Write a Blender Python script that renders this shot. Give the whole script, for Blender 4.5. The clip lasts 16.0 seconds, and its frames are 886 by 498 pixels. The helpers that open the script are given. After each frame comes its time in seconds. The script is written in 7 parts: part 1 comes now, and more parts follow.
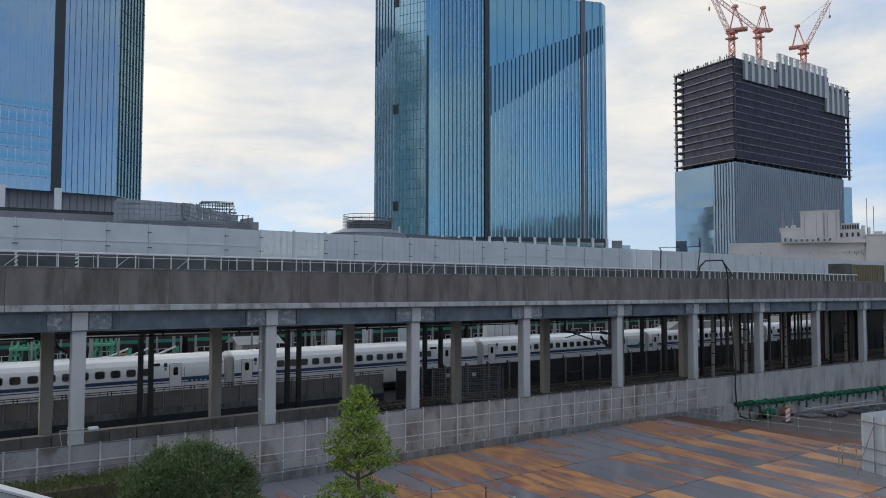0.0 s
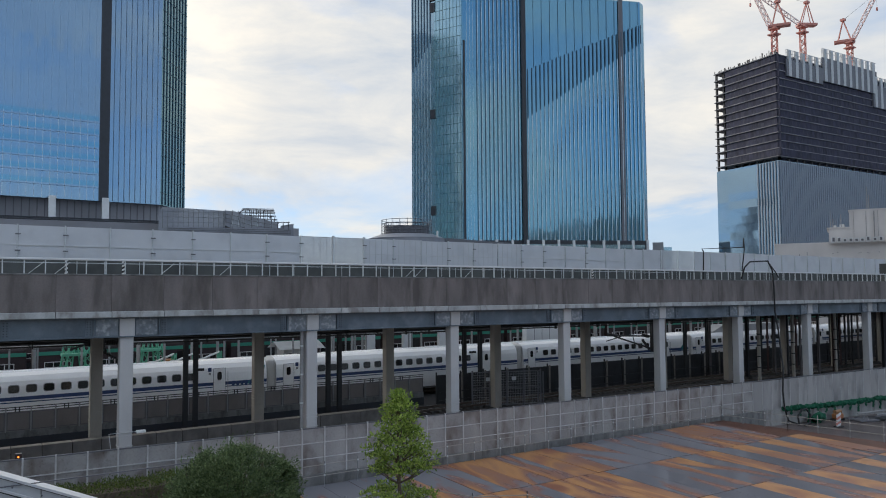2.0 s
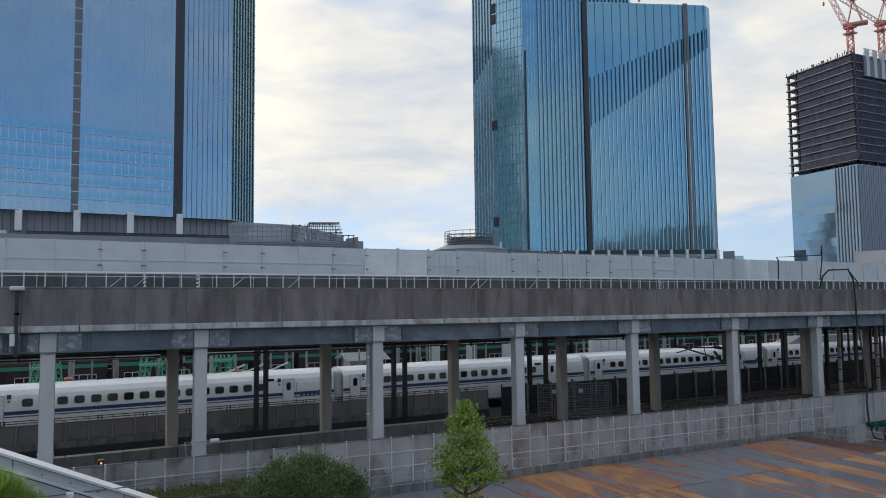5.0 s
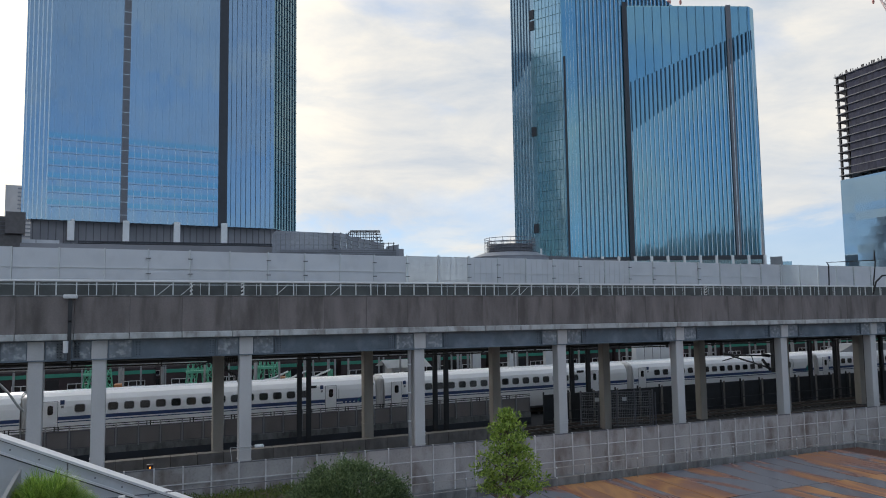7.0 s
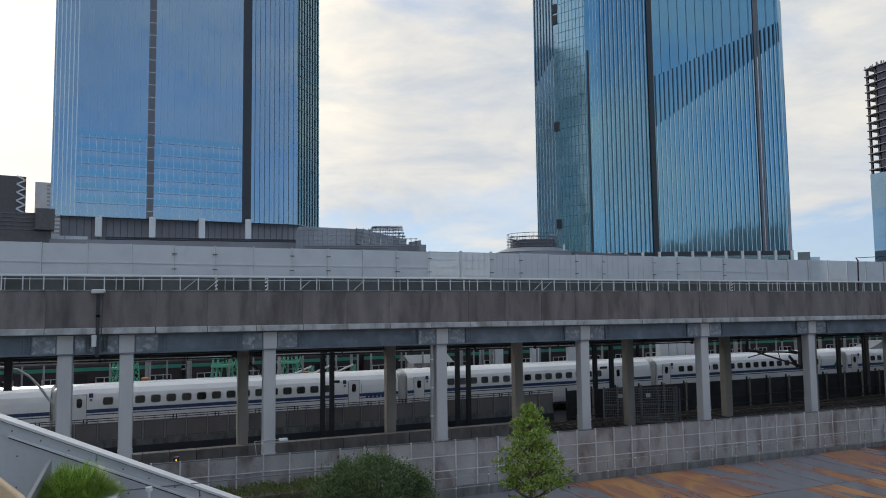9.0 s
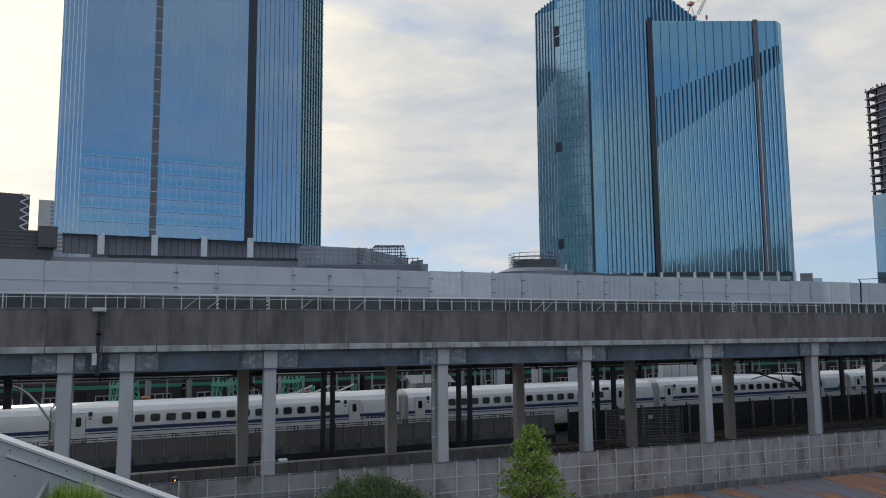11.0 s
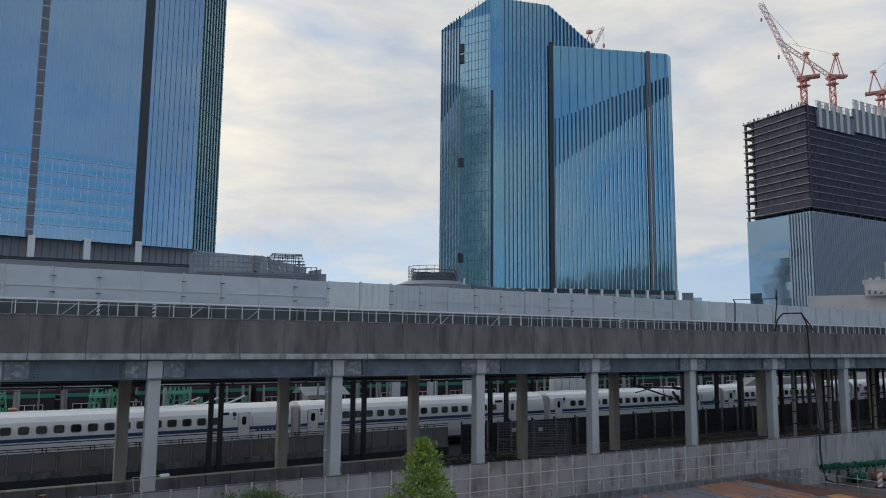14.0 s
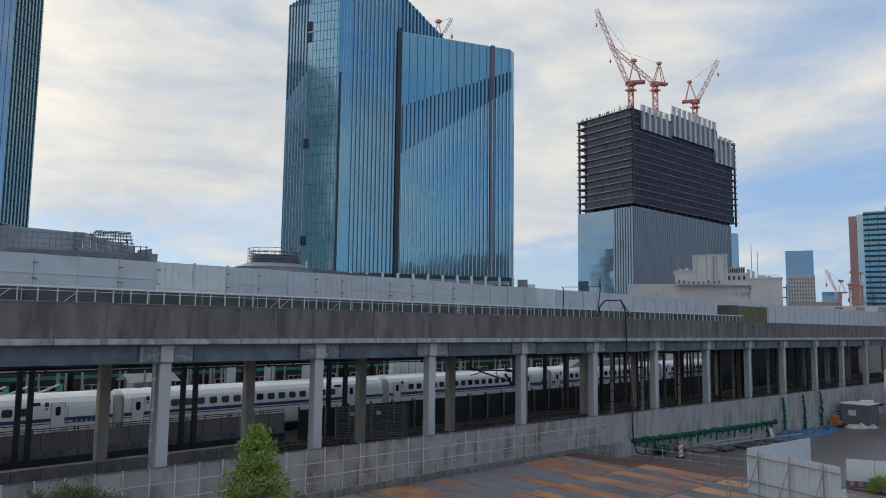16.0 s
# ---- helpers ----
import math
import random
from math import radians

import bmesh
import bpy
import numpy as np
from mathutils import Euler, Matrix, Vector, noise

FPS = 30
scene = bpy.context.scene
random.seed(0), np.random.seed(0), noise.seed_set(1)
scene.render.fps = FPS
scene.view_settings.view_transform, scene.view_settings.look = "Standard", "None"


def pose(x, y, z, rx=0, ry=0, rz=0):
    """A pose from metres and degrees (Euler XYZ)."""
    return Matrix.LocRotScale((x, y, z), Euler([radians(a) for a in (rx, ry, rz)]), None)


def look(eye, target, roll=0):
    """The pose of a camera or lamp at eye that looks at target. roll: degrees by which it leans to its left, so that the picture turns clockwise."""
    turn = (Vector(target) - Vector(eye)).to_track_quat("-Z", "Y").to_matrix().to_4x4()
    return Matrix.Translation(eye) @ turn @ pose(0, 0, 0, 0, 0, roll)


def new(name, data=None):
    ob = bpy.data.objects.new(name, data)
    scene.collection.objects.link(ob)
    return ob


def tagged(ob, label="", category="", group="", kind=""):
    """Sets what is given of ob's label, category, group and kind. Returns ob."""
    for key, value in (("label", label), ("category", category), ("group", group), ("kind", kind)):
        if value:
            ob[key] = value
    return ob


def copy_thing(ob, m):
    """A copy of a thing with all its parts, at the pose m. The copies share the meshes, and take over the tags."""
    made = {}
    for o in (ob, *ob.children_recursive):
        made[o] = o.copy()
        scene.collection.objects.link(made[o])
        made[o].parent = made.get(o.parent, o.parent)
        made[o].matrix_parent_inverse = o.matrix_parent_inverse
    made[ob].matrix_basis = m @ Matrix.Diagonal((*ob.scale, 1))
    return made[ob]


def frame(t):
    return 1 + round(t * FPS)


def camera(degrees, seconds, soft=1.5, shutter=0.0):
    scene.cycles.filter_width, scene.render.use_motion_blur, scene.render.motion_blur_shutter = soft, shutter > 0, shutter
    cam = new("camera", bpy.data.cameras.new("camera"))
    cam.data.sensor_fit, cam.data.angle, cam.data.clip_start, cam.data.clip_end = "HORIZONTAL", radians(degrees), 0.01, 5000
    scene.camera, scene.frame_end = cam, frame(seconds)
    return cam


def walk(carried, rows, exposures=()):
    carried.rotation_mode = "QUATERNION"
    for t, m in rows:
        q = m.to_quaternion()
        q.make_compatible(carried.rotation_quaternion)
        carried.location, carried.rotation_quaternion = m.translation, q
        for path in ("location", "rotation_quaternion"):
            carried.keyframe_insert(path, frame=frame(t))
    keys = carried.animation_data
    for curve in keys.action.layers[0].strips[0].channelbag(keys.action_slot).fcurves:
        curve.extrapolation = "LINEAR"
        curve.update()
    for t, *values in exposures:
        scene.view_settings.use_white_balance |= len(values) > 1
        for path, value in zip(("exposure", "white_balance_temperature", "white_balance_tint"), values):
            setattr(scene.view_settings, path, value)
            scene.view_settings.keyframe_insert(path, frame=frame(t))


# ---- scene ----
cam = camera(63.4, 16.0, 1.0)
PATH = [
    (0, (-24.872, -39.077, 9.11), (-23.728, -37.44, 9.205), 0.1),
    (0.5, (-24.843, -39.071, 9.097), (-23.72, -37.419, 9.195), -0.1),
    (1, (-24.854, -39.085, 9.091), (-23.752, -37.419, 9.192), -0.3),
    (1.5, (-24.858, -39.065, 9.089), (-23.779, -37.384, 9.193), -0.3),
    (2, (-24.859, -39.074, 9.09), (-23.804, -37.378, 9.197), -0.4),
    (2.5, (-24.876, -39.098, 9.085), (-23.846, -37.387, 9.195), -0.3),
    (3, (-24.882, -39.075, 9.077), (-23.877, -37.349, 9.192), -0.3),
    (3.5, (-24.876, -39.057, 9.078), (-23.897, -37.317, 9.197), -0.4),
    (4, (-24.9, -39.058, 9.084), (-23.946, -37.304, 9.209), -0.5),
    (6.5, (-24.937, -39.068, 9.069), (-24.114, -37.253, 9.23), -0.8),
    (7, (-24.953, -39.062, 9.075), (-24.153, -37.236, 9.237), -0.8),
    (7.5, (-24.937, -39.063, 9.074), (-24.157, -37.228, 9.234), -0.9),
    (8, (-24.94, -39.055, 9.076), (-24.177, -37.212, 9.23), -0.8),
    (8.5, (-24.951, -39.043, 9.064), (-24.2, -37.196, 9.214), -0.7),
    (9, (-24.953, -39.048, 9.051), (-24.21, -37.197, 9.202), -0.7),
    (11.5, (-24.943, -39.051, 9.077), (-24.201, -37.207, 9.298), -0.3),
    (12, (-24.963, -39.078, 9.081), (-24.207, -37.241, 9.314), -0.1),
    (12.5, (-24.956, -39.067, 9.082), (-24.17, -37.243, 9.322), 0.1),
    (13, (-24.957, -39.074, 9.08), (-24.122, -37.272, 9.323), 0.3),
    (13.5, (-24.937, -39.076, 9.073), (-24.033, -37.308, 9.314), 0.4),
    (14, (-24.879, -39.054, 9.069), (-23.894, -37.33, 9.307), 0.5),
    (14.5, (-24.858, -39.048, 9.091), (-23.784, -37.377, 9.32), 0.5),
    (15, (-24.83, -39.077, 9.103), (-23.664, -37.468, 9.323), 0.6),
    (15.5, (-24.809, -39.077, 9.107), (-23.553, -37.535, 9.316), 0.6),
    (16, (-24.788, -39.106, 9.106), (-23.451, -37.633, 9.305), 0.7),
]
walk(cam, [(t, look(eye, target, roll)) for t, eye, target, roll in PATH], [(0, 0.96, 5820, 13), (4.2, 0.96, 5800, 13), (9.0, 0.86, 5820, 13), (12.0, 0.68, 5800, 13), (14.5, 0.75, 5760, 12.5), (16, 0.78, 5740, 12.5)])

# ---------- light ----------
SUN_AZ, SUN_EL = -11.0, 19.0
world = bpy.data.worlds.new("sky")
scene.world = world
world.use_nodes = True
wn, wl = world.node_tree.nodes, world.node_tree.links
wn.clear()


def wnode(kind, **values):
    n = wn.new(kind)
    for k, v in values.items():
        n.inputs[k].default_value = v
    return n


tc = wn.new("ShaderNodeTexCoord")
sky = wn.new("ShaderNodeTexSky")
sky.sky_type, sky.sun_disc = "NISHITA", False
sky.sun_elevation, sky.sun_rotation = radians(SUN_EL), radians(SUN_AZ)
sky.air_density, sky.dust_density, sky.ozone_density = 1.0, 0.3, 3.0
sky_gain = wn.new("ShaderNodeVectorMath")
sky_gain.operation = "SCALE"
sky_gain.inputs["Scale"].default_value = 0.078
wl.new(sky.outputs[0], sky_gain.inputs[0])
# cloud sheets, drawn out along the horizon
squash = wn.new("ShaderNodeMapping")
squash.inputs["Scale"].default_value = (1.0, 1.0, 3.2)
squash.inputs["Location"].default_value = (0.35, 0.1, 0.42)
wl.new(tc.outputs["Generated"], squash.inputs["Vector"])
big = wnode("ShaderNodeTexNoise", Scale=1.7, Detail=9.0, Roughness=0.55, Distortion=0.5)
wl.new(squash.outputs[0], big.inputs["Vector"])
cover = wn.new("ShaderNodeValToRGB")
cover.color_ramp.elements[0].position, cover.color_ramp.elements[1].position = 0.16, 0.39
fine = wnode("ShaderNodeTexNoise", Scale=4.5, Detail=8.0, Roughness=0.6, Distortion=0.3)
wl.new(squash.outputs[0], fine.inputs["Vector"])
tone = wn.new("ShaderNodeValToRGB")
tone.color_ramp.elements[0].position, tone.color_ramp.elements[0].color = 0.34, (0.335, 0.345, 0.335, 1)
tone.color_ramp.elements[1].position, tone.color_ramp.elements[1].color = 0.66, (0.51, 0.465, 0.375, 1)
wl.new(fine.outputs["Fac"], tone.inputs[0])
# the veil near the sun is brighter and warmer
toward = wn.new("ShaderNodeVectorMath")
toward.operation = "DOT_PRODUCT"
sun_dir = Vector((math.sin(radians(SUN_AZ)) * math.cos(radians(SUN_EL)), math.cos(radians(SUN_AZ)) * math.cos(radians(SUN_EL)), math.sin(radians(SUN_EL))))
toward.inputs[1].default_value = sun_dir
wl.new(tc.outputs["Generated"], toward.inputs[0])
glow = wn.new("ShaderNodeMapRange")
glow.inputs["From Min"].default_value, glow.inputs["From Max"].default_value = 0.88, 1.0
wl.new(toward.outputs["Value"], glow.inputs["Value"])
warm = wn.new("ShaderNodeMix")
warm.data_type, warm.blend_type = "RGBA", "MULTIPLY"
warm.inputs["B"].default_value = (1.75, 1.6, 1.35, 1)
wl.new(glow.outputs[0], warm.inputs["Factor"])
wl.new(tone.outputs["Color"], warm.inputs["A"])
mixed = wn.new("ShaderNodeMix")
mixed.data_type = "RGBA"
# the cloud breaks up into patches away from the sun
thin = wn.new("ShaderNodeMapRange")
thin.inputs["From Min"].default_value, thin.inputs["From Max"].default_value = 0.2, 0.62
thin.inputs["To Min"].default_value, thin.inputs["To Max"].default_value = -0.25, 0.0
wl.new(toward.outputs["Value"], thin.inputs["Value"])
patchy = wn.new("ShaderNodeMath")
wl.new(big.outputs["Fac"], patchy.inputs[0])
wl.new(thin.outputs[0], patchy.inputs[1])
wl.new(patchy.outputs[0], cover.inputs[0])
# the cloud deck ends above a clear band at the horizon
height = wn.new("ShaderNodeSeparateXYZ")
wl.new(tc.outputs["Generated"], height.inputs[0])
clear = wn.new("ShaderNodeMapRange")
clear.inputs["From Min"].default_value, clear.inputs["From Max"].default_value = 0.222, 0.265
clear.inputs["To Min"].default_value, clear.inputs["To Max"].default_value = 0.3, 1.0
ragged = wn.new("ShaderNodeMath")
ragged.operation = "MULTIPLY_ADD"
ragged.inputs[1].default_value = 0.3
wl.new(fine.outputs["Fac"], ragged.inputs[0])
wl.new(height.outputs["Z"], ragged.inputs[2])
wl.new(ragged.outputs[0], clear.inputs["Value"])
deck = wn.new("ShaderNodeMath")
deck.operation = "MULTIPLY"
wl.new(cover.outputs["Color"], deck.inputs[0])
wl.new(clear.outputs[0], deck.inputs[1])
wl.new(deck.outputs[0], mixed.inputs["Factor"])
haze = wn.new("ShaderNodeMix")
haze.data_type = "RGBA"
haze.inputs["Factor"].default_value = 0.68
haze.inputs["B"].default_value = (0.225, 0.3, 0.385, 1)
wl.new(sky_gain.outputs[0], haze.inputs["A"])
wl.new(haze.outputs["Result"], mixed.inputs["A"])
wl.new(warm.outputs["Result"], mixed.inputs["B"])
back = wnode("ShaderNodeBackground", Strength=1.0)
wl.new(mixed.outputs["Result"], back.inputs["Color"])
wout = wn.new("ShaderNodeOutputWorld")
wl.new(back.outputs[0], wout.inputs["Surface"])
sun = new("sun", bpy.data.lights.new("sun", "SUN"))
sun.data.energy, sun.data.angle, sun.data.color = 1.2, radians(14), (1.0, 0.9, 0.76)
sun.matrix_world = look((0, 0, 0), -sun_dir)

# ---------- materials ----------


def mat(name, col, rough=0.7, metal=0.0, var=0.18, scale=1.0, bump=0.1, grain=14.0, streak=0.0, stain=None, amount=0.0, spec=0.5):
    """A mottled surface: broad stains, fine grain, and, for streak, drips that run down."""
    m = bpy.data.materials.new(name)
    m.use_nodes = True
    n, l = m.node_tree.nodes, m.node_tree.links
    b = n["Principled BSDF"]
    b.inputs["Metallic"].default_value = metal
    b.inputs["Specular IOR Level"].default_value = spec
    co = n.new("ShaderNodeTexCoord")
    info = n.new("ShaderNodeObjectInfo")
    far = n.new("ShaderNodeVectorMath")
    far.operation = "MULTIPLY_ADD"
    far.inputs[1].default_value = (37, 41, 29)
    l.new(info.outputs["Random"], far.inputs[0])
    l.new(co.outputs["Object"], far.inputs[2])
    mp = n.new("ShaderNodeMapping")
    mp.inputs["Scale"].default_value = (1, 1, 1 - 0.88 * streak)
    l.new(far.outputs[0], mp.inputs["Vector"])
    broad = n.new("ShaderNodeTexNoise")
    broad.inputs["Scale"].default_value, broad.inputs["Detail"].default_value = scale, 6
    l.new(mp.outputs[0], broad.inputs["Vector"])
    small = n.new("ShaderNodeTexNoise")
    small.inputs["Scale"].default_value, small.inputs["Detail"].default_value = grain, 4
    l.new(far.outputs[0], small.inputs["Vector"])
    add = n.new("ShaderNodeMath")
    add.operation = "MULTIPLY_ADD"
    add.inputs[1].default_value = 0.35
    l.new(small.outputs["Fac"], add.inputs[0])
    l.new(broad.outputs["Fac"], add.inputs[2])
    ramp = n.new("ShaderNodeMapRange")
    ramp.inputs["From Min"].default_value, ramp.inputs["From Max"].default_value = 0.42, 0.92
    ramp.inputs["To Min"].default_value, ramp.inputs["To Max"].default_value = 1 - var, 1 + var
    l.new(add.outputs[0], ramp.inputs["Value"])
    tint = n.new("ShaderNodeVectorMath")
    tint.operation = "SCALE"
    tint.inputs[0].default_value = col
    l.new(ramp.outputs[0], tint.inputs["Scale"])
    colour = tint.outputs[0]
    if stain:
        spot = n.new("ShaderNodeTexNoise")
        spot.inputs["Scale"].default_value, spot.inputs["Detail"].default_value = scale * 1.7, 8
        l.new(mp.outputs[0], spot.inputs["Vector"])
        r = n.new("ShaderNodeMapRange")
        r.inputs["From Min"].default_value, r.inputs["From Max"].default_value = 0.5, 0.68
        r.inputs["To Max"].default_value = amount
        l.new(spot.outputs["Fac"], r.inputs["Value"])
        mx = n.new("ShaderNodeMix")
        mx.data_type = "RGBA"
        mx.inputs["B"].default_value = (*stain, 1)
        l.new(r.outputs[0], mx.inputs["Factor"])
        l.new(colour, mx.inputs["A"])
        colour = mx.outputs["Result"]
    l.new(colour, b.inputs["Base Color"])
    rr = n.new("ShaderNodeMapRange")
    rr.inputs["From Min"].default_value, rr.inputs["From Max"].default_value = 0.3, 0.7
    rr.inputs["To Min"].default_value, rr.inputs["To Max"].default_value = max(rough - 0.1, 0.02), min(rough + 0.1, 1)
    l.new(small.outputs["Fac"], rr.inputs["Value"])
    l.new(rr.outputs[0], b.inputs["Roughness"])
    if bump:
        bp = n.new("ShaderNodeBump")
        bp.inputs["Strength"].default_value, bp.inputs["Distance"].default_value = bump, 0.02
        l.new(add.outputs[0], bp.inputs["Height"])
        l.new(bp.outputs[0], b.inputs["Normal"])
    return m


def facade_glass(name, col, rough=0.05, wave=0.03, metal=0.85):
    """Mirror glazing whose panes lie slightly out of true."""
    m = mat(name, col, rough, metal, var=0.07, scale=0.03, bump=0, grain=0.1)
    n, l = m.node_tree.nodes, m.node_tree.links
    co = n.new("ShaderNodeTexCoord")
    cell = n.new("ShaderNodeVectorMath")
    cell.operation = "SNAP"
    cell.inputs[1].default_value = (2.1, 400.0, 4.2)
    l.new(co.outputs["Object"], cell.inputs[0])
    rnd = n.new("ShaderNodeTexWhiteNoise")
    l.new(cell.outputs[0], rnd.inputs["Vector"])
    off = n.new("ShaderNodeVectorMath")
    off.operation = "MULTIPLY_ADD"
    off.inputs[1].default_value, off.inputs[2].default_value = (wave, wave, wave * 2), (-wave / 2, -wave / 2, -wave)
    l.new(rnd.outputs["Color"], off.inputs[0])
    geo = n.new("ShaderNodeNewGeometry")
    add = n.new("ShaderNodeVectorMath")
    l.new(geo.outputs["Normal"], add.inputs[0])
    l.new(off.outputs[0], add.inputs[1])
    unit = n.new("ShaderNodeVectorMath")
    unit.operation = "NORMALIZE"
    l.new(add.outputs[0], unit.inputs[0])
    l.new(unit.outputs[0], n["Principled BSDF"].inputs["Normal"])
    return m


def see_through(name, col, gap):
    """Fine mesh or film: part of the light goes straight through."""
    m = mat(name, col, 0.6, var=0.1)
    n, l = m.node_tree.nodes, m.node_tree.links
    tr, mx = n.new("ShaderNodeBsdfTransparent"), n.new("ShaderNodeMixShader")
    mx.inputs[0].default_value = gap
    l.new(n["Principled BSDF"].outputs[0], mx.inputs[1])
    l.new(tr.outputs[0], mx.inputs[2])
    l.new(mx.outputs[0], n["Material Output"].inputs["Surface"])
    return m


M_CONC = mat("stained concrete", (0.185, 0.163, 0.156), 0.85, scale=0.9, streak=0.85, var=0.38, stain=(0.07, 0.062, 0.055), amount=0.6)
M_LEDGE = mat("pale concrete", (0.44, 0.45, 0.445), 0.8, scale=1.2, streak=0.6, var=0.25, stain=(0.13, 0.1, 0.08), amount=0.55)
M_GIRD = mat("blue grey painted steel", (0.115, 0.145, 0.175), 0.5, var=0.3, scale=0.6, stain=(0.24, 0.27, 0.3), amount=0.5)
M_SPLICE = mat("scraped blue grey steel", (0.2, 0.225, 0.25), 0.5, var=0.25, scale=2.5, grain=5, stain=(0.46, 0.48, 0.5), amount=0.8)
M_COL = mat("pale grey painted steel", (0.52, 0.515, 0.51), 0.5, var=0.12, scale=0.7, streak=0.7)
M_COLB = mat("beige grey concrete", (0.36, 0.33, 0.285), 0.8, var=0.2, scale=0.8, streak=0.7)
M_WHITE = mat("white enamel", (0.72, 0.73, 0.73), 0.35, var=0.06)
M_RAIL = mat("galvanised rail", (0.6, 0.62, 0.62), 0.4, 0.3, var=0.1)
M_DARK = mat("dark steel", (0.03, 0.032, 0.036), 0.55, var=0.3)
M_BLACK = mat("black rubber", (0.012, 0.012, 0.013), 0.6, var=0.3)
M_SHEET = mat("pale grey sheet panel", (0.62, 0.63, 0.65), 0.5, var=0.07, scale=0.5, stain=(0.52, 0.53, 0.55), amount=0.5)
M_GRID = mat("pale perforated panel", (0.60, 0.61, 0.61), 0.6, var=0.1)
M_DIM = mat("dark green mesh", (0.085, 0.09, 0.085), 0.8, var=0.4, scale=0.6)
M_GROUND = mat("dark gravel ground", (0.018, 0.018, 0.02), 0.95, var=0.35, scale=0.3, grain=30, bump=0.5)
M_ASPH = mat("wet asphalt", (0.115, 0.092, 0.088), 0.35, var=0.3, scale=0.25, grain=30)
M_PANEL = mat("weathered clear noise panel", (0.335, 0.32, 0.31), 0.35, var=0.28, scale=0.5, streak=0.5, stain=(0.13, 0.1, 0.085), amount=0.9)
M_PFRAME = mat("panel frame aluminium", (0.56, 0.55, 0.545), 0.45, 0.2, var=0.25, scale=1.5)
M_PLINTH = mat("pale stained plinth concrete", (0.34, 0.335, 0.32), 0.85, var=0.3, scale=0.9, streak=0.7, stain=(0.14, 0.13, 0.12), amount=0.6)
M_KERB = mat("damp concrete", (0.2, 0.2, 0.195), 0.85, var=0.35, scale=1.5, streak=0.6, stain=(0.06, 0.06, 0.06), amount=0.6)
G_A = facade_glass("blue mirror glazing", (0.245, 0.345, 0.44), wave=0.008)
G_B = facade_glass("deep blue mirror glazing", (0.165, 0.33, 0.435), wave=0.005)
G_C = facade_glass("pale blue mirror glazing", (0.25, 0.36, 0.46), wave=0.03)
G_G = facade_glass("green tinted glazing", (0.42, 0.60, 0.65), 0.1, 0.006, 0.8)
G_F = facade_glass("dark green flank glazing", (0.17, 0.29, 0.31), 0.1, 0.006, 0.8)
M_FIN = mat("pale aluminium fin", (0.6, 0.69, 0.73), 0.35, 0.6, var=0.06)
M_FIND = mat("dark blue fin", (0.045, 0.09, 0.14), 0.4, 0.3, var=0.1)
M_SLIT = mat("dark louvre and shade", (0.035, 0.04, 0.05), 0.5, var=0.2)
M_SLITB = mat("brown louvre", (0.11, 0.10, 0.10), 0.5, var=0.2)
G_L = facade_glass("pale flank glazing", (0.42, 0.55, 0.60), 0.1, 0.006, 0.75)
M_MULL = mat("blue grey mullion", (0.27, 0.37, 0.48), 0.35, 0.5, var=0.05)
M_STRIP = mat("grey louvre strip", (0.15, 0.155, 0.175), 0.5, var=0.15)
M_PANELD = mat("grey sheet wall", (0.36, 0.345, 0.335), 0.5, var=0.2, scale=0.6, streak=0.7, stain=(0.12, 0.118, 0.115), amount=0.6)
M_FRAME = mat("bare steel frame", (0.05, 0.047, 0.05), 0.6, var=0.25)
M_NET = mat("charcoal site netting", (0.042, 0.043, 0.072), 0.9, var=0.55, scale=0.45, streak=0.8, stain=(0.09, 0.09, 0.11), amount=0.6)
M_SLAB = mat("site slab edge", (0.15, 0.15, 0.165), 0.8, var=0.2)
M_ROOF = mat("warm white render", (0.6, 0.575, 0.56), 0.8, var=0.1, scale=0.2, streak=0.5)
M_RED = mat("crane red", (0.6, 0.25, 0.2), 0.5, var=0.15)
M_CRW = mat("crane white", (0.85, 0.68, 0.64), 0.5, var=0.1)
M_WINB = mat("dark office glazing", (0.03, 0.045, 0.06), 0.1, var=0.2)
M_POD = mat("podium grey", (0.27, 0.27, 0.29), 0.6, var=0.2, scale=0.1)

# ---------- mesh helpers ----------


def box(bm, x0, x1, y0, y1, z0, z1):
    r = bmesh.ops.create_cube(bm, size=1.0, matrix=Matrix.Translation(((x0 + x1) / 2, (y0 + y1) / 2, (z0 + z1) / 2)) @ Matrix.Diagonal((x1 - x0, y1 - y0, z1 - z0, 1)))
    return r["verts"]


def prism(bm, pts, z0, z1):
    """Footprint pts (counter-clockwise); z1 a number or one height for each corner."""
    tops = z1 if isinstance(z1, (list, tuple)) else [z1] * len(pts)
    lo = [bm.verts.new((x, y, z0)) for x, y in pts]
    hi = [bm.verts.new((x, y, z)) for (x, y), z in zip(pts, tops)]
    k = len(pts)
    for i in range(k):
        j = (i + 1) % k
        bm.faces.new((lo[i], lo[j], hi[j], hi[i]))
    bm.faces.new(lo[::-1])
    bm.faces.new(hi)


def bar(bm, a, b, r, sides=6):
    a, b = Vector(a), Vector(b)
    d = b - a
    m = Matrix.Translation((a + b) / 2) @ d.to_track_quat("Z", "Y").to_matrix().to_4x4()
    bmesh.ops.create_cone(bm, cap_ends=True, segments=sides, radius1=r, radius2=r, depth=d.length, matrix=m)


def bevel(bm, w, segs=1):
    bmesh.ops.bevel(bm, geom=bm.edges[:], offset=w, segments=segs, profile=0.5, affect="EDGES")


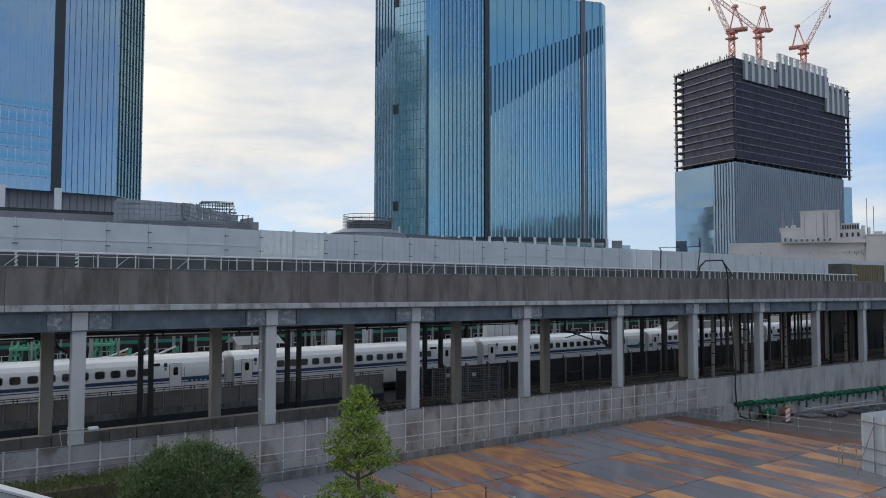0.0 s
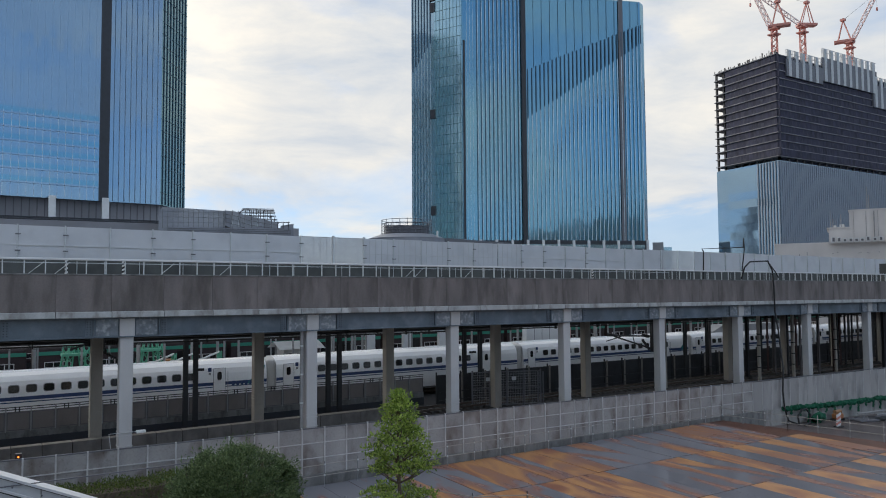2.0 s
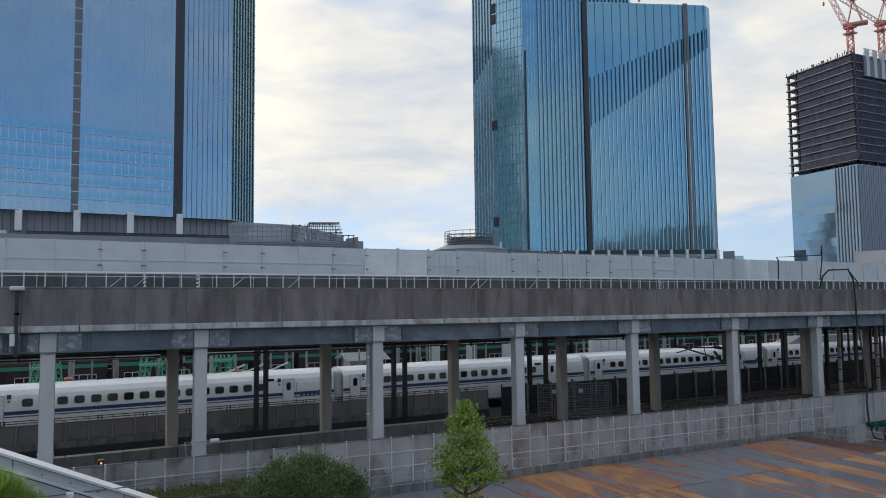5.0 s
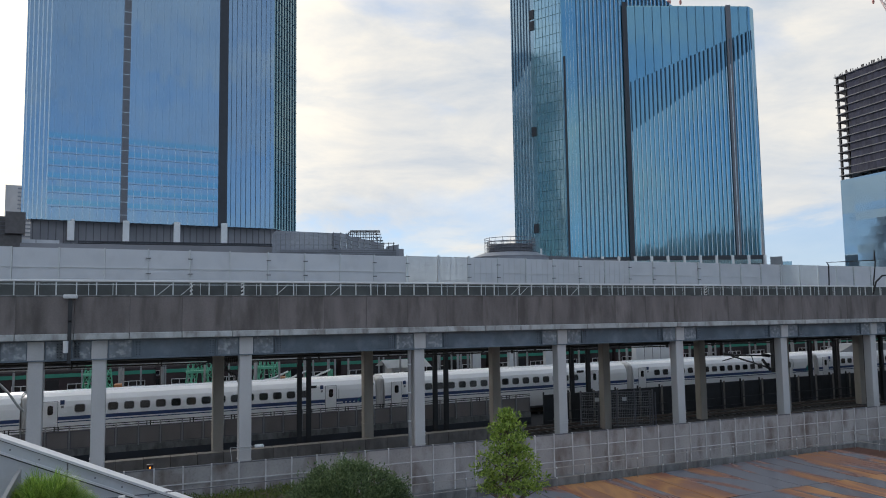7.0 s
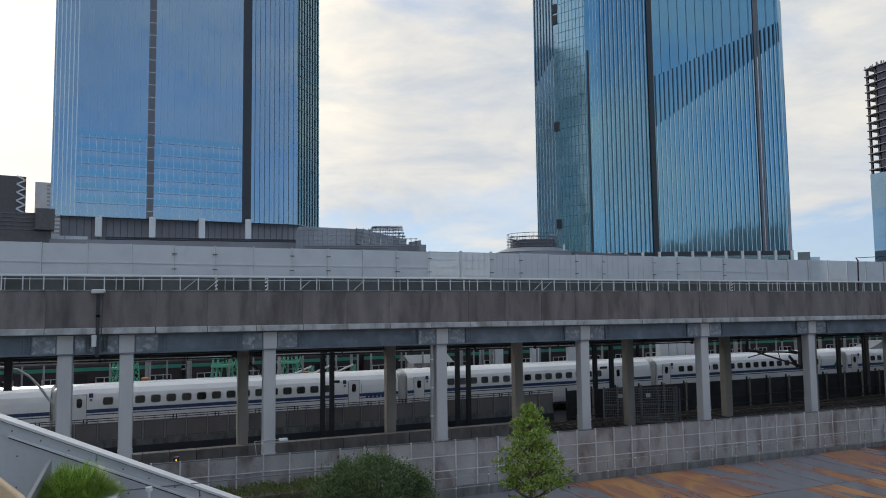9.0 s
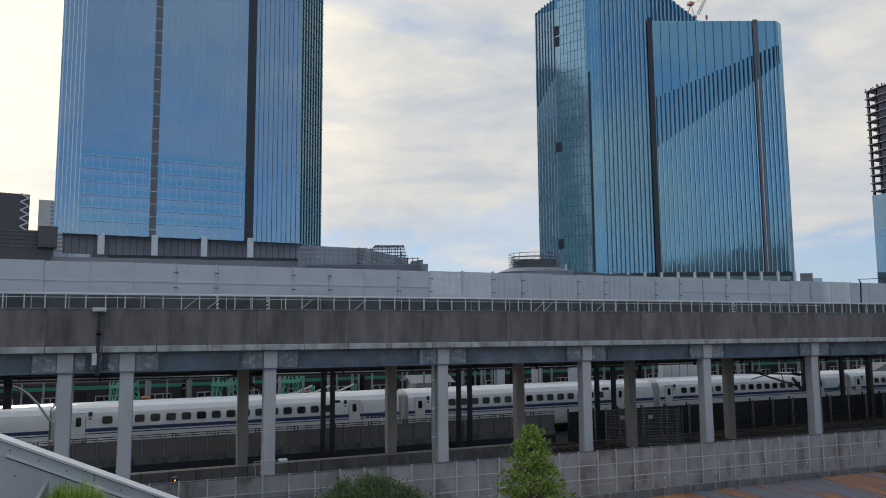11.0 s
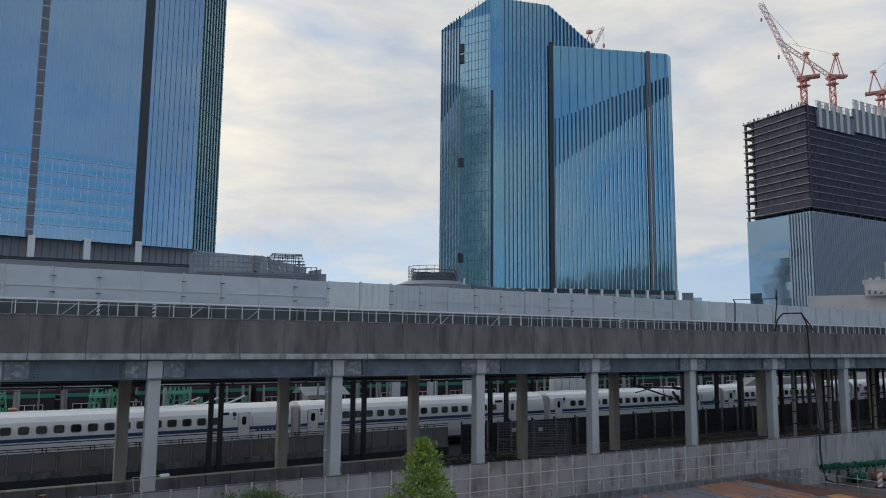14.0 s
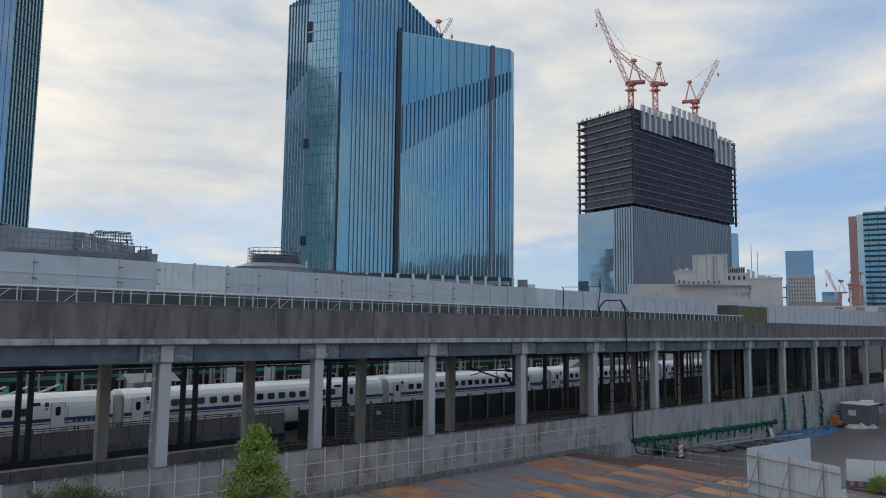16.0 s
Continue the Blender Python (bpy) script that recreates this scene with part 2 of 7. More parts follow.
def data(name, bm, material):
    me = bpy.data.meshes.new(name)
    bmesh.ops.recalc_face_normals(bm, faces=bm.faces[:])
    bm.to_mesh(me)
    bm.free()
    me.materials.append(material)
    return me


def part(name, bm, material, parent=None, label=""):
    ob = new(name, data(name, bm, material))
    ob.parent = parent
    return tagged(ob, label)


def piece(name, me, parent, m):
    ob = new(name, me)
    ob.parent = parent
    ob.matrix_basis = m
    return ob


def thing(name, label, category, group="", kind="", at=None):
    ob = new(name)
    if at is not None:
        ob.matrix_basis = at
    return tagged(ob, label, category, group, kind)


def cube_data(name, sx, sy, sz, material, b=0.0):
    bm = bmesh.new()
    box(bm, -sx / 2, sx / 2, -sy / 2, sy / 2, -sz / 2, sz / 2)
    if b:
        bevel(bm, b)
    return data(name, bm, material)


EYE = (-24.9, -39.1, 9.1)


def polar(az, d):
    """The plan place at a bearing (degrees right of +y) and a distance from the terrace corner."""
    return EYE[0] + d * math.sin(radians(az)), EYE[1] + d * math.cos(radians(az))


# ---------- ground ----------
YARD = -4.2  # floor of the hollow in which the lower yard lies


def yard_z(x):
    """Height of the asphalt that falls away beyond the plates."""
    return -2.3 - 0.037 * (min(x, 68) - 31)


bm = bmesh.new()
xs, ys = (-3000, 14, 15, 170, 171, 3000), (-3000, -71, -70, -3.3, -3.1, 3000)
net = [[bm.verts.new((gx, gy, YARD if 1 < i < 4 and 1 < j < 4 else -1.3)) for j, gy in enumerate(ys)] for i, gx in enumerate(xs)]
for i in range(5):
    for j in range(5):
        bm.faces.new((net[i][j], net[i + 1][j], net[i + 1][j + 1], net[i][j + 1]))
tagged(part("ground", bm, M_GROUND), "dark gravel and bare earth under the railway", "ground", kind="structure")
bm = bmesh.new()
box(bm, -33, -17, -60, -37.2, 7.3, 7.55)
M_TERR = mat("grey terrace paving", (0.3, 0.3, 0.29), 0.8, var=0.15)
terrace = tagged(new("terrace"), "plain grey paved terrace above the yard", "terrace", kind="structure")
me_t = bpy.data.meshes.new("paving")
bm.to_mesh(me_t)
bm.free()
me_t.materials.append(M_TERR)
ob_t = new("paving", me_t)
ob_t.parent = terrace
bm = bmesh.new()
box(bm, -32.5, -17.5, -59.5, -37.7, -1.3, 7.3)
me_t = bpy.data.meshes.new("substructure")
bm.to_mesh(me_t)
bm.free()
me_t.materials.append(M_KERB)
ob_t = new("substructure", me_t)
ob_t.parent = terrace
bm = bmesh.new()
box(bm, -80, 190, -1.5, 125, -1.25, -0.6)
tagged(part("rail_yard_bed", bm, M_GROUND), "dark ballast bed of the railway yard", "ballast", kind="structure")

# ---------- viaduct ----------
GRADE = -0.006


def vz(x):
    return GRADE * (x + 20)


def sloped(bm):
    for v in bm.verts:
        v.co.z += vz(v.co.x)
    return bm


X0, X1 = -50.0, 180.0
viaduct = thing("viaduct", "stained concrete railway viaduct on blue-grey steel girders and columns", "viaduct", kind="structure")
tilt = Matrix.Rotation(-math.atan(GRADE), 4, "Y")


def long_box(name, y0, y1, z0, z1, material, label="", parent=viaduct, x0=X0, x1=X1, soft=0.0):
    bm = bmesh.new()
    box(bm, x0, x1, y0, y1, z0, z1)
    if soft:
        bevel(bm, soft)
    return part(name, sloped(bm), material, parent, label)


# near-black slab: the shade under the deck is put into its colour
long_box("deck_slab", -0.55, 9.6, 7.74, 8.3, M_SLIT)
# front and rear girders with flanges
for gy in (0.0, 8.6):
    bm = bmesh.new()
    box(bm, X0, X1, gy - 0.32, gy + 0.32, 6.8, 7.70)
    box(bm, X0, X1, gy - 0.46, gy + 0.46, 6.74, 6.80)
    box(bm, X0, X1, gy - 0.46, gy + 0.46, 7.66, 7.735)
    part("girder", sloped(bm), M_GIRD, viaduct, "blue-grey patched steel girder")
# columns with base collar and head sleeve
COLS = [-46, -36, -28.9, -26.2, -19.3, -9.55, 0.1, 9.55, 19.35, 29.05, 39.2, 49.6, 59.5, 69.2, 79.5] + [89.5 + 10 * i for i in range(9)]


def column_data(name, w, z0, z1, material):
    bm = bmesh.new()
    box(bm, -w / 2, w / 2, -w / 2, w / 2, z0, z1)
    bevel(bm, 0.05, 2)
    for z in (1.35, 1.85, 2.02):
        box(bm, -w / 2 - 0.02, w / 2 + 0.02, -w / 2 - 0.02, w / 2 + 0.02, z, z + 0.045)
    box(bm, -w / 2 - 0.05, w / 2 + 0.05, -w / 2 - 0.05, w / 2 + 0.05, z0, z0 + 0.35)
    return data(name, bm, material)


col_me = column_data("column", 0.64, -1.2, 6.76, M_COL)
rear_me = column_data("column", 0.66, -1.2, 6.76, M_COLB)
head = bmesh.new()
box(head, -0.35, 0.35, -0.44, 0.44, -0.48, 0.46)
bevel(head, 0.02)
head_me = data("column_head", head, M_COL)
stiff = cube_data("stiffener", 0.06, 0.9, 0.84, M_GIRD)
splice = cube_data("splice_plate", 1.0, 0.03, 0.82, M_SPLICE, 0.006)
cover_pl = cube_data("bolted_cover", 0.3, 0.03, 0.8, M_GIRD, 0.006)
bolt = cube_data("bolt", 0.045, 0.03, 0.045, M_SLIT)
for x in COLS:
    c = piece("column", col_me, viaduct, Matrix.Translation((x, 0, vz(x))))
    piece("column_head", head_me, c, Matrix.Translation((0, 0, 7.24)))
    bm = bmesh.new()
    box(bm, x - 0.25, x + 0.25, 0.3, 8.3, 6.9, 7.72)
    part("cross_beam", sloped(bm), M_GIRD, viaduct)
    for dx in (-1.5, 1.5):
        piece("stiffener", stiff, viaduct, Matrix.Translation((x + dx, 0, 7.23 + vz(x))))
    for dx in (-0.9, 0.92):
        piece("splice_plate", splice, viaduct, Matrix.Translation((x + dx, -0.335, 7.23 + vz(x))))
    for dx in (-1.72, 1.72):
        g = piece("bolted_cover", cover_pl, viaduct, Matrix.Translation((x + dx, -0.335, 7.23 + vz(x))))
        for bz in (-0.3, -0.18, -0.06, 0.06, 0.18, 0.3):
            for bx in (-0.07, 0.07):
                piece("bolt", bolt, g, Matrix.Translation((bx, -0.02, bz)))
for i in range(20):
    x = -19.7 + 9.8 * i
    piece("column", rear_me, viaduct, Matrix.Translation((x, 8.5, vz(x))))
# ledge in lengths, parapet panels with open joints
random.seed(3)
x = -51.5
while x < X1:
    w = 2.418
    piece("ledge_block", cube_data("ledge_block", w - 0.03, 0.5, 0.3, M_LEDGE, 0.02), viaduct, Matrix.Translation((x + w / 2, -0.62, 7.88 + vz(x + w / 2))) @ tilt)
    x += w
x = -51.5
pan = cube_data("parapet_panel", 2.414, 0.24, 1.8, M_CONC, 0.015)
cap = cube_data("parapet_cap", 2.416, 0.3, 0.07, M_KERB, 0.01)
while x < X1:
    p = piece("parapet_panel", pan, viaduct, Matrix.Translation((x + 1.209, -0.5 + random.uniform(-0.006, 0.006), 8.92 + vz(x + 1.209))) @ tilt)
    piece("parapet_cap", cap, p, Matrix.Translation((0, 0, 0.9)))
    x += 2.418
# railing on the parapet
railing = thing("railing", "white steel handrail with close posts on the viaduct parapet", "railing", kind="structure")
post = cube_data("post", 0.05, 0.06, 0.74, M_RAIL)
x = -49.8
while x < 57.5:
    piece("post", post, railing, Matrix.Translation((x, -0.5, 10.17 + vz(x))))
    x += 0.867
long_box("top_rail", -0.56, -0.42, 10.50, 10.6, M_WHITE, "white top rail", railing, x1=57.6, soft=0.02)
long_box("mid_rail", -0.52, -0.48, 10.36, 10.39, M_RAIL, "", railing, x1=20.0)
# dark service trough and mesh behind the railing
long_box("service_trough", 7.6, 8.5, 8.3, 10.9, M_DIM, "dark meshed cable trough on the deck", x1=75.0)
bm = bmesh.new()
x = X0
random.seed(8)
while x < 74:
    k = random.random()
    if k < 0.14 and x < 14:
        bar(bm, (x, 7.5, 9.9), (x + 0.9, 7.5, 10.7), 0.02, 4)
    if k > 0.4:
        bar(bm, (x, 7.45, 9.6), (x, 7.45, 10.75), 0.02, 4)
    x += random.uniform(0.7, 1.5)
tagged(part("trough_bracing", sloped(bm), M_RAIL, viaduct), kind="stuff")
# striped hazard posts
haz_a = mat("hazard white", (0.7, 0.7, 0.68), 0.5, var=0.05)
for x in (-22.0, -19.43, 12.6):
    h = thing("hazard_marker", "black and white striped marker post behind railing", "marker", "hazard markers", at=Matrix.Translation((x, 0.2, 9.7 + vz(x))))
    part("post", (lambda b: (box(b, -0.07, 0.07, -0.03, 0.03, 0, 0.82), b)[1])(bmesh.new()), haz_a, h)
    for i in range(4):
        bm = bmesh.new()
        z = 0.06 + i * 0.2
        vs = box(bm, -0.073, 0.073, -0.036, 0.036, z, z + 0.1)
        for v in vs:
            v.co.z += 0.5 * v.co.x
        part("stripe", bm, M_BLACK, h)

# sheet fence along the far edge of the deck
FT = 12.88
fence = thing("sheet_fence", "tall pale grey sheet fence with steel posts on the viaduct", "fence", kind="structure")
fpost = cube_data("post", 0.07, 0.09, 4.7, M_RAIL)
PW = 2.45
fpan = cube_data("panel", PW - 0.09, 0.03, 4.5, M_SHEET)
fmid = cube_data("panel_rail", PW - 0.08, 0.05, 0.05, M_GRID)
clampm = cube_data("clamp", 0.28, 0.08, 0.06, M_SLAB)
M_MESH = see_through("pale perforated mesh", (0.62, 0.63, 0.64), 0.4)
mesh_pan = cube_data("mesh_panel", PW - 0.09, 0.02, 2.3, M_MESH)
low_pan = cube_data("panel", PW - 0.09, 0.03, 2.2, M_SHEET)
mesh_v, mesh_h = cube_data("mesh_bar", 0.045, 0.03, 2.3, M_GRID), cube_data("mesh_bar", PW, 0.03, 0.05, M_GRID)
heavy = cube_data("heavy_post", 0.16, 0.12, 4.7, M_GRID)
open_panels = {18, 19, 33, 34}
i, x = 0, X0 - 0.85
while x < X1:
    zt = FT + vz(x + PW / 2)
    piece("post", fpost, fence, Matrix.Translation((x, 8.95, FT - 2.33 + vz(x))))
    if i in open_panels:
        if i < 20:
            piece("heavy_post", heavy, fence, Matrix.Translation((x + PW, 8.97, FT - 2.3 + vz(x))))
        piece("mesh_panel", mesh_pan, fence, Matrix.Translation((x + PW / 2, 9.02, zt - 1.17)) @ tilt)
        for gx in range(4):
            piece("mesh_bar", mesh_v, fence, Matrix.Translation((x + 0.5 + gx * 0.49, 9.05, zt - 1.17)))
        for gz in (0.05, 0.62, 1.2, 1.75):
            piece("mesh_bar", mesh_h, fence, Matrix.Translation((x + PW / 2, 9.08, zt - gz)) @ tilt)
        piece("panel", low_pan, fence, Matrix.Translation((x + PW / 2, 9.02, zt - 3.45)) @ tilt)
    else:
        p = piece("panel", fpan, fence, Matrix.Translation((x + PW / 2, 9.02 + random.uniform(-0.02, 0.02), zt - 2.27 + random.uniform(-0.03, 0.03))) @ tilt)
        if 17 < i < 26:
            for gx in range(4):
                piece("panel_seam", cube_data("panel_seam", 0.03, 0.02, 4.4, M_GRID), p, Matrix.Translation((-0.75 + gx * 0.49, -0.03, 0)))
        for dz in (1.1, 0.0) if i < 32 else ():
            piece("panel_rail", fmid, p, Matrix.Translation((0, -0.03, dz)))
    if 9 < i < 30 and i % 3 != 1:
        for dz in (0.55, 1.5):
            piece("clamp", clampm, fence, Matrix.Translation((x + 0.02, 8.88, FT - dz + vz(x))))
    x += PW
    i += 1
# ---------- trackside panel wall ----------
WG = -0.009


def wz(x):
    return WG * (x + 20)


wall = thing("panel_wall", "weathered grey framed panel wall along the tracks on a concrete kerb", "wall", kind="structure")
wt = Matrix.Rotation(-math.atan(WG), 4, "Y")
wp = cube_data("panel", 1.19, 0.05, 2.36, M_PANEL)
wpost = cube_data("post", 0.07, 0.1, 2.5, M_PFRAME)
wrail = cube_data("frame_rail", 1.25, 0.07, 0.045, M_PFRAME)
wpd = cube_data("panel", 1.23, 0.05, 3.0, M_PANELD)
wseam = cube_data("seam", 0.04, 0.03, 3.0, M_PFRAME)
wtop = cube_data("top_edge", 1.25, 0.1, 0.05, M_SLAB)
x = -50.0
while x < 130:
    m = Matrix.Translation((x + 0.625, -3.2 + random.uniform(-0.01, 0.01), 0.68 + wz(x + 0.625))) @ wt
    if x < 26:
        p = piece("panel", wp, wall, m)
        for dz in (-0.35, 0.42):
            piece("frame_rail", wrail, p, Matrix.Translation((0, -0.03, dz)))
        piece("post", wpost, wall, Matrix.Translation((x, -3.23, 0.66 + wz(x))))
    else:
        p = piece("panel", wpd, wall, m @ Matrix.Translation((0, 0, -0.4)))
        piece("seam", wseam, p, Matrix.Translation((-0.61, -0.03, 0)))
    piece("top_edge", wtop, wall, m @ Matrix.Translation((0, 0, 1.18)))
    x += 1.25
bm = bmesh.new()
x = -50.0
while x < 26:
    box(bm, x, x + 2.48, -3.42, -3.0, YARD, -0.50)
    x += 2.5
for v in bm.verts:
    v.co.z += wz(v.co.x)
part("kerb", bm, M_KERB, wall, "damp stained concrete kerb")
bm = bmesh.new()
while x < 130:
    vs = box(bm, x, x + 2.48, -3.46, -3.0, YARD, -1.0)
    for v in vs:
        if v.co.z > -2:
            v.co.z -= 0.025 * (v.co.x - 30)
    x += 2.5
part("kerb", bm, M_PLINTH, wall, "tall pale stained concrete plinth below the sheet wall")

# ---------- towers ----------


def facing(a, b):
    """Along-direction, outward normal and length for a face seen with a at the left end."""
    a, b = Vector((*a, 0)), Vector((*b, 0))
    d = b - a
    L = d.length
    d.normalize()
    return a, d, Vector((d.y, -d.x, 0)), L


def face_matrix(a, d, n, s, z, out=0.0):
    m = Matrix.Identity(4)
    m.col[0], m.col[1], m.col[2] = (*d, 0), (*(-n), 0), (0, 0, 1, 0)
    p = a + d * s + n * out
    m.col[3] = (p.x, p.y, z, 1)
    return m


def fins(parent, a, b, step, z0, z1, material, w=0.25, deep=0.5, s0=0.0, s1=None, name="fin"):
    """Upright fins along a face; z0, z1 numbers or functions of the distance along it."""
    a, d, n, L = facing(a, b)
    s, s1 = s0 + step / 2, s1 or L
    cache = {}
    while s < s1:
        lo, hi = (z0(s) if callable(z0) else z0), (z1(s) if callable(z1) else z1)
        if hi - lo > 1:
            key = round(hi - lo)
            if key not in cache:
                cache[key] = cube_data(name, w, deep, key, material)
            piece(name, cache[key], parent, face_matrix(a, d, n, s, (lo + hi) / 2, deep / 2 - 0.02))
        s += step


def bands(parent, a, b, z0, z1, step, material, h=0.4, deep=0.15, s0=0.0, s1=None, name="floor_band"):
    a, d, n, L = facing(a, b)
    s1 = s1 or L
    me = cube_data(name, s1 - s0, deep, h, material)
    z = z0
    while z < z1:
        piece(name, me, parent, face_matrix(a, d, n, (s0 + s1) / 2, z, deep / 2 - 0.02))
        z += step


def strip(parent, a, b, s0, s1, z0, z1, material, out=0.25, name="louvre_strip"):
    a, d, n, L = facing(a, b)
    return piece(name, cube_data(name, s1 - s0, out, z1 - z0, material), parent, face_matrix(a, d, n, (s0 + s1) / 2, (z0 + z1) / 2, out / 2 - 0.02))


M_TEAL = mat("grey teal mullion", (0.17, 0.27, 0.3), 0.4, 0.4, var=0.1)
# tower A: broad blue front, ribbed right flank
tower_a = thing("glass_tower", "tall blue mirror-glazed office tower with dark vertical strips", "tower", "station towers")
A0, A1, A2 = polar(-7.0, 250), polar(10.3, 259), polar(12.0, 275)
A3 = (A0[0] + (A2[0] - A1[0]) * 2.4, A0[1] + 62)
A2b = (A2[0] + 2, A2[1] + 45)
bm = bmesh.new()
prism(bm, [A0, A1, A2, A2b, A3], 37.6, 156)
part("glazing", bm, G_A, tower_a)
LA = facing(A0, A1)[3]
k = LA / 17.3
strip(tower_a, A0, A1, 6.15 * k, 6.62 * k, 37.6, 132, M_STRIP)
bands(tower_a, A0, A1, 40, 132, 4.2, M_FIN, 0.2, 0.32, 6.15 * k, 6.62 * k, name="strip_rung")
strip(tower_a, A0, A1, 13.0 * k, 13.66 * k, 37.6, 134, M_SLIT)
strip(tower_a, A0, A1, 13.1 * k, 13.42 * k, 134, 156, M_SLIT)
strip(tower_a, A0, A1, 6.3 * k, 6.5 * k, 134, 156, M_STRIP)
strip(tower_a, A0, A1, 6.15 * k, 7.0 * k, 128, 134, M_SLITB)
fins(tower_a, A0, A1, 2.1, 37.6, 156, M_MULL, 0.05, 0.06, 1.6 * k, 12.9 * k, name="mullion")
fins(tower_a, A0, A1, 2.1, 37.6, 64, M_FIN, 0.09, 0.1, 1.6 * k, 12.9 * k, name="lower_mullion")
fins(tower_a, A0, A1, 1.7, 37.6, 156, M_FIND, 0.12, 0.2, 13.75 * k, LA)
fins(tower_a, A0, A1, 1.7, 37.6, 156, M_MULL, 0.16, 0.25, 14.15 * k, LA)
bands(tower_a, A0, A1, 41.8, 66, 4.2, M_MULL, 0.22, 0.1, 1.5 * k, 12.95 * k)
# darker bands paint a mirrored building's floors into the lower glazing
bands(tower_a, A0, A1, 43.2, 66, 4.2, G_B, 1.5, 0.04, 1.5 * k, 12.95 * k, name="spandrel")
fins(tower_a, A1, A2, 2.2, 37.6, 156, M_FIND, 0.22, 0.4)
strip(tower_a, A1, A2, 0.0, facing(A1, A2)[3], 37.6, 156, G_F, 0.12, "green_bay")
bands(tower_a, A1, A2, 41.8, 156, 4.2, M_TEAL, 0.16, 0.25)
fins(tower_a, A0, A1, 1.2, 37.6, 156, M_FIN, 0.25, 0.4, 0.0, 1.6 * k)
# recessed base with white columns
bm = bmesh.new()
prism(bm, [polar(-6.4, 253), polar(10.2, 262), polar(11.6, 278), A2b, A3], 30.2, 37.6)
part("recessed_base", bm, M_POD, tower_a)
fins(tower_a, polar(-6.5, 252.5), polar(10.2, 261.5), 2.1, 30.3, 37.4, M_SLAB, 0.25, 0.3, name="base_fin")
for az in (-3.9, -0.3, 3.2, 6.6):
    x, y = polar(az, 250.5)
    bm = bmesh.new()
    box(bm, x - 1.0, x + 1.0, y - 0.6, y + 0.6, 31.4, 38.2)
    bevel(bm, 0.1)
    part("base_column", bm, M_WHITE, tower_a, "white base column")

# tower B
tower_b = thing("glass_tower", "tall blue glass tower with slanted roofline and aluminium fins", "tower", "station towers")
B0, B1, B2 = polar(29.45, 313), polar(33.6, 300), polar(38.35, 303)
zR = 134.5
bm = bmesh.new()
B0b = polar(33.0, 350)
B3s, B2s = polar(42.6, 318), polar(42.6, 352)
lowp = [B0, B1, B2, B3s, B2s, B0b]
prism(bm, lowp, 20, [147, 156.5, 153, 135.2, 137, 156])
part("glazing", bm, G_B, tower_b)
bm = bmesh.new()
prism(bm, [polar(38.3, 301.5), polar(47.6, 322), polar(47.9, 326), polar(47.6, 352), polar(40.5, 352)], 20, zR)
bevel(bm, 0.8, 2)
part("front_glazing", bm, G_B, tower_b)
R0, R1 = polar(38.3, 301.4), polar(47.75, 322)
LR = facing(R0, R1)[3]
# diagonal shade on the front painted by fin colour: pale below, dark between
shade_low = lambda s: 78.7 + (s / LR) * 37
shade_high = lambda s: 100.0 + (s / LR) * 24.0
fins(tower_b, R0, R1, 1.85, 20, shade_low, M_FIN, 0.26, 0.3)
fins(tower_b, R0, R1, 1.85, shade_low, lambda s: min(shade_high(s), zR), M_FIND, 0.36, 0.3)
strip(tower_b, R0, R1, 0.0, 2.0, 20, zR + 1, M_SLIT, 0.6)
strip(tower_b, R0, R1, LR * 0.80, LR * 0.838, 20, zR, M_STRIP, 0.25)
fins(tower_b, R0, R1, 3.7, shade_high, zR - 0.5, M_FIND, 0.1, 0.12)
L1 = facing(B1, B2)[3]
topf = lambda s: 156.3 - 3.4 * s / L1
strip(tower_b, B1, B2, 0.0, 0.9, 20, 114, M_SLIT, 0.4)
fins(tower_b, B1, B2, 1.75, 20, topf, M_FIND, 0.34, 0.4, 5.0)
fins(tower_b, B1, B2, 1.75, 20, topf, M_FIN, 0.16, 0.5, 5.45)
fins(tower_b, B1, B2, 1.3, 20, topf, M_FIN, 0.1, 0.2, 1.0, 5.0, name="mullion")
LS = facing(B2, B3s)[3]
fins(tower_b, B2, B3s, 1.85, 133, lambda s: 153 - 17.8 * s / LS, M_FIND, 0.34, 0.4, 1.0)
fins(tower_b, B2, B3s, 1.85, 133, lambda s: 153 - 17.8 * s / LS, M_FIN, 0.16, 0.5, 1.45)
L0 = facing(B0, B1)[3]
# lighter strip paints the bright mirrored sky onto this part of the flank
strip(tower_b, B0, B1, 0.0, L0 * 0.46, 20, 146, G_L, 0.12, "pale_bay")
topl = lambda s: 147 + 9.3 * min(1, s / (0.8 * L0))
# fins darken above a slanting line, putting shade on this flank into colour
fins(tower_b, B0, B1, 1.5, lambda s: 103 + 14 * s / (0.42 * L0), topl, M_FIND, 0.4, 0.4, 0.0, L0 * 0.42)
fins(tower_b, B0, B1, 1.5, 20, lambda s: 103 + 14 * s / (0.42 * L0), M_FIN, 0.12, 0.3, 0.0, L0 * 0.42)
fins(tower_b, B0, B1, 1.7, 20, topl, M_TEAL, 0.12, 0.3, L0 * 0.46, L0 * 0.98)
strip(tower_b, B0, B1, L0 * 0.46, L0 * 0.98, 20, 149, G_G, 0.15, "green_bay")
bands(tower_b, B0, B1, 24, 148, 4.2, M_TEAL, 0.15, 0.25, L0 * 0.46, L0 * 0.98)
for zc in (129, 134, 82, 40):
    strip(tower_b, B0, B1, L0 * 0.38, L0 * 0.47, zc, zc + 4, M_SLIT, 0.6, "open_bay")

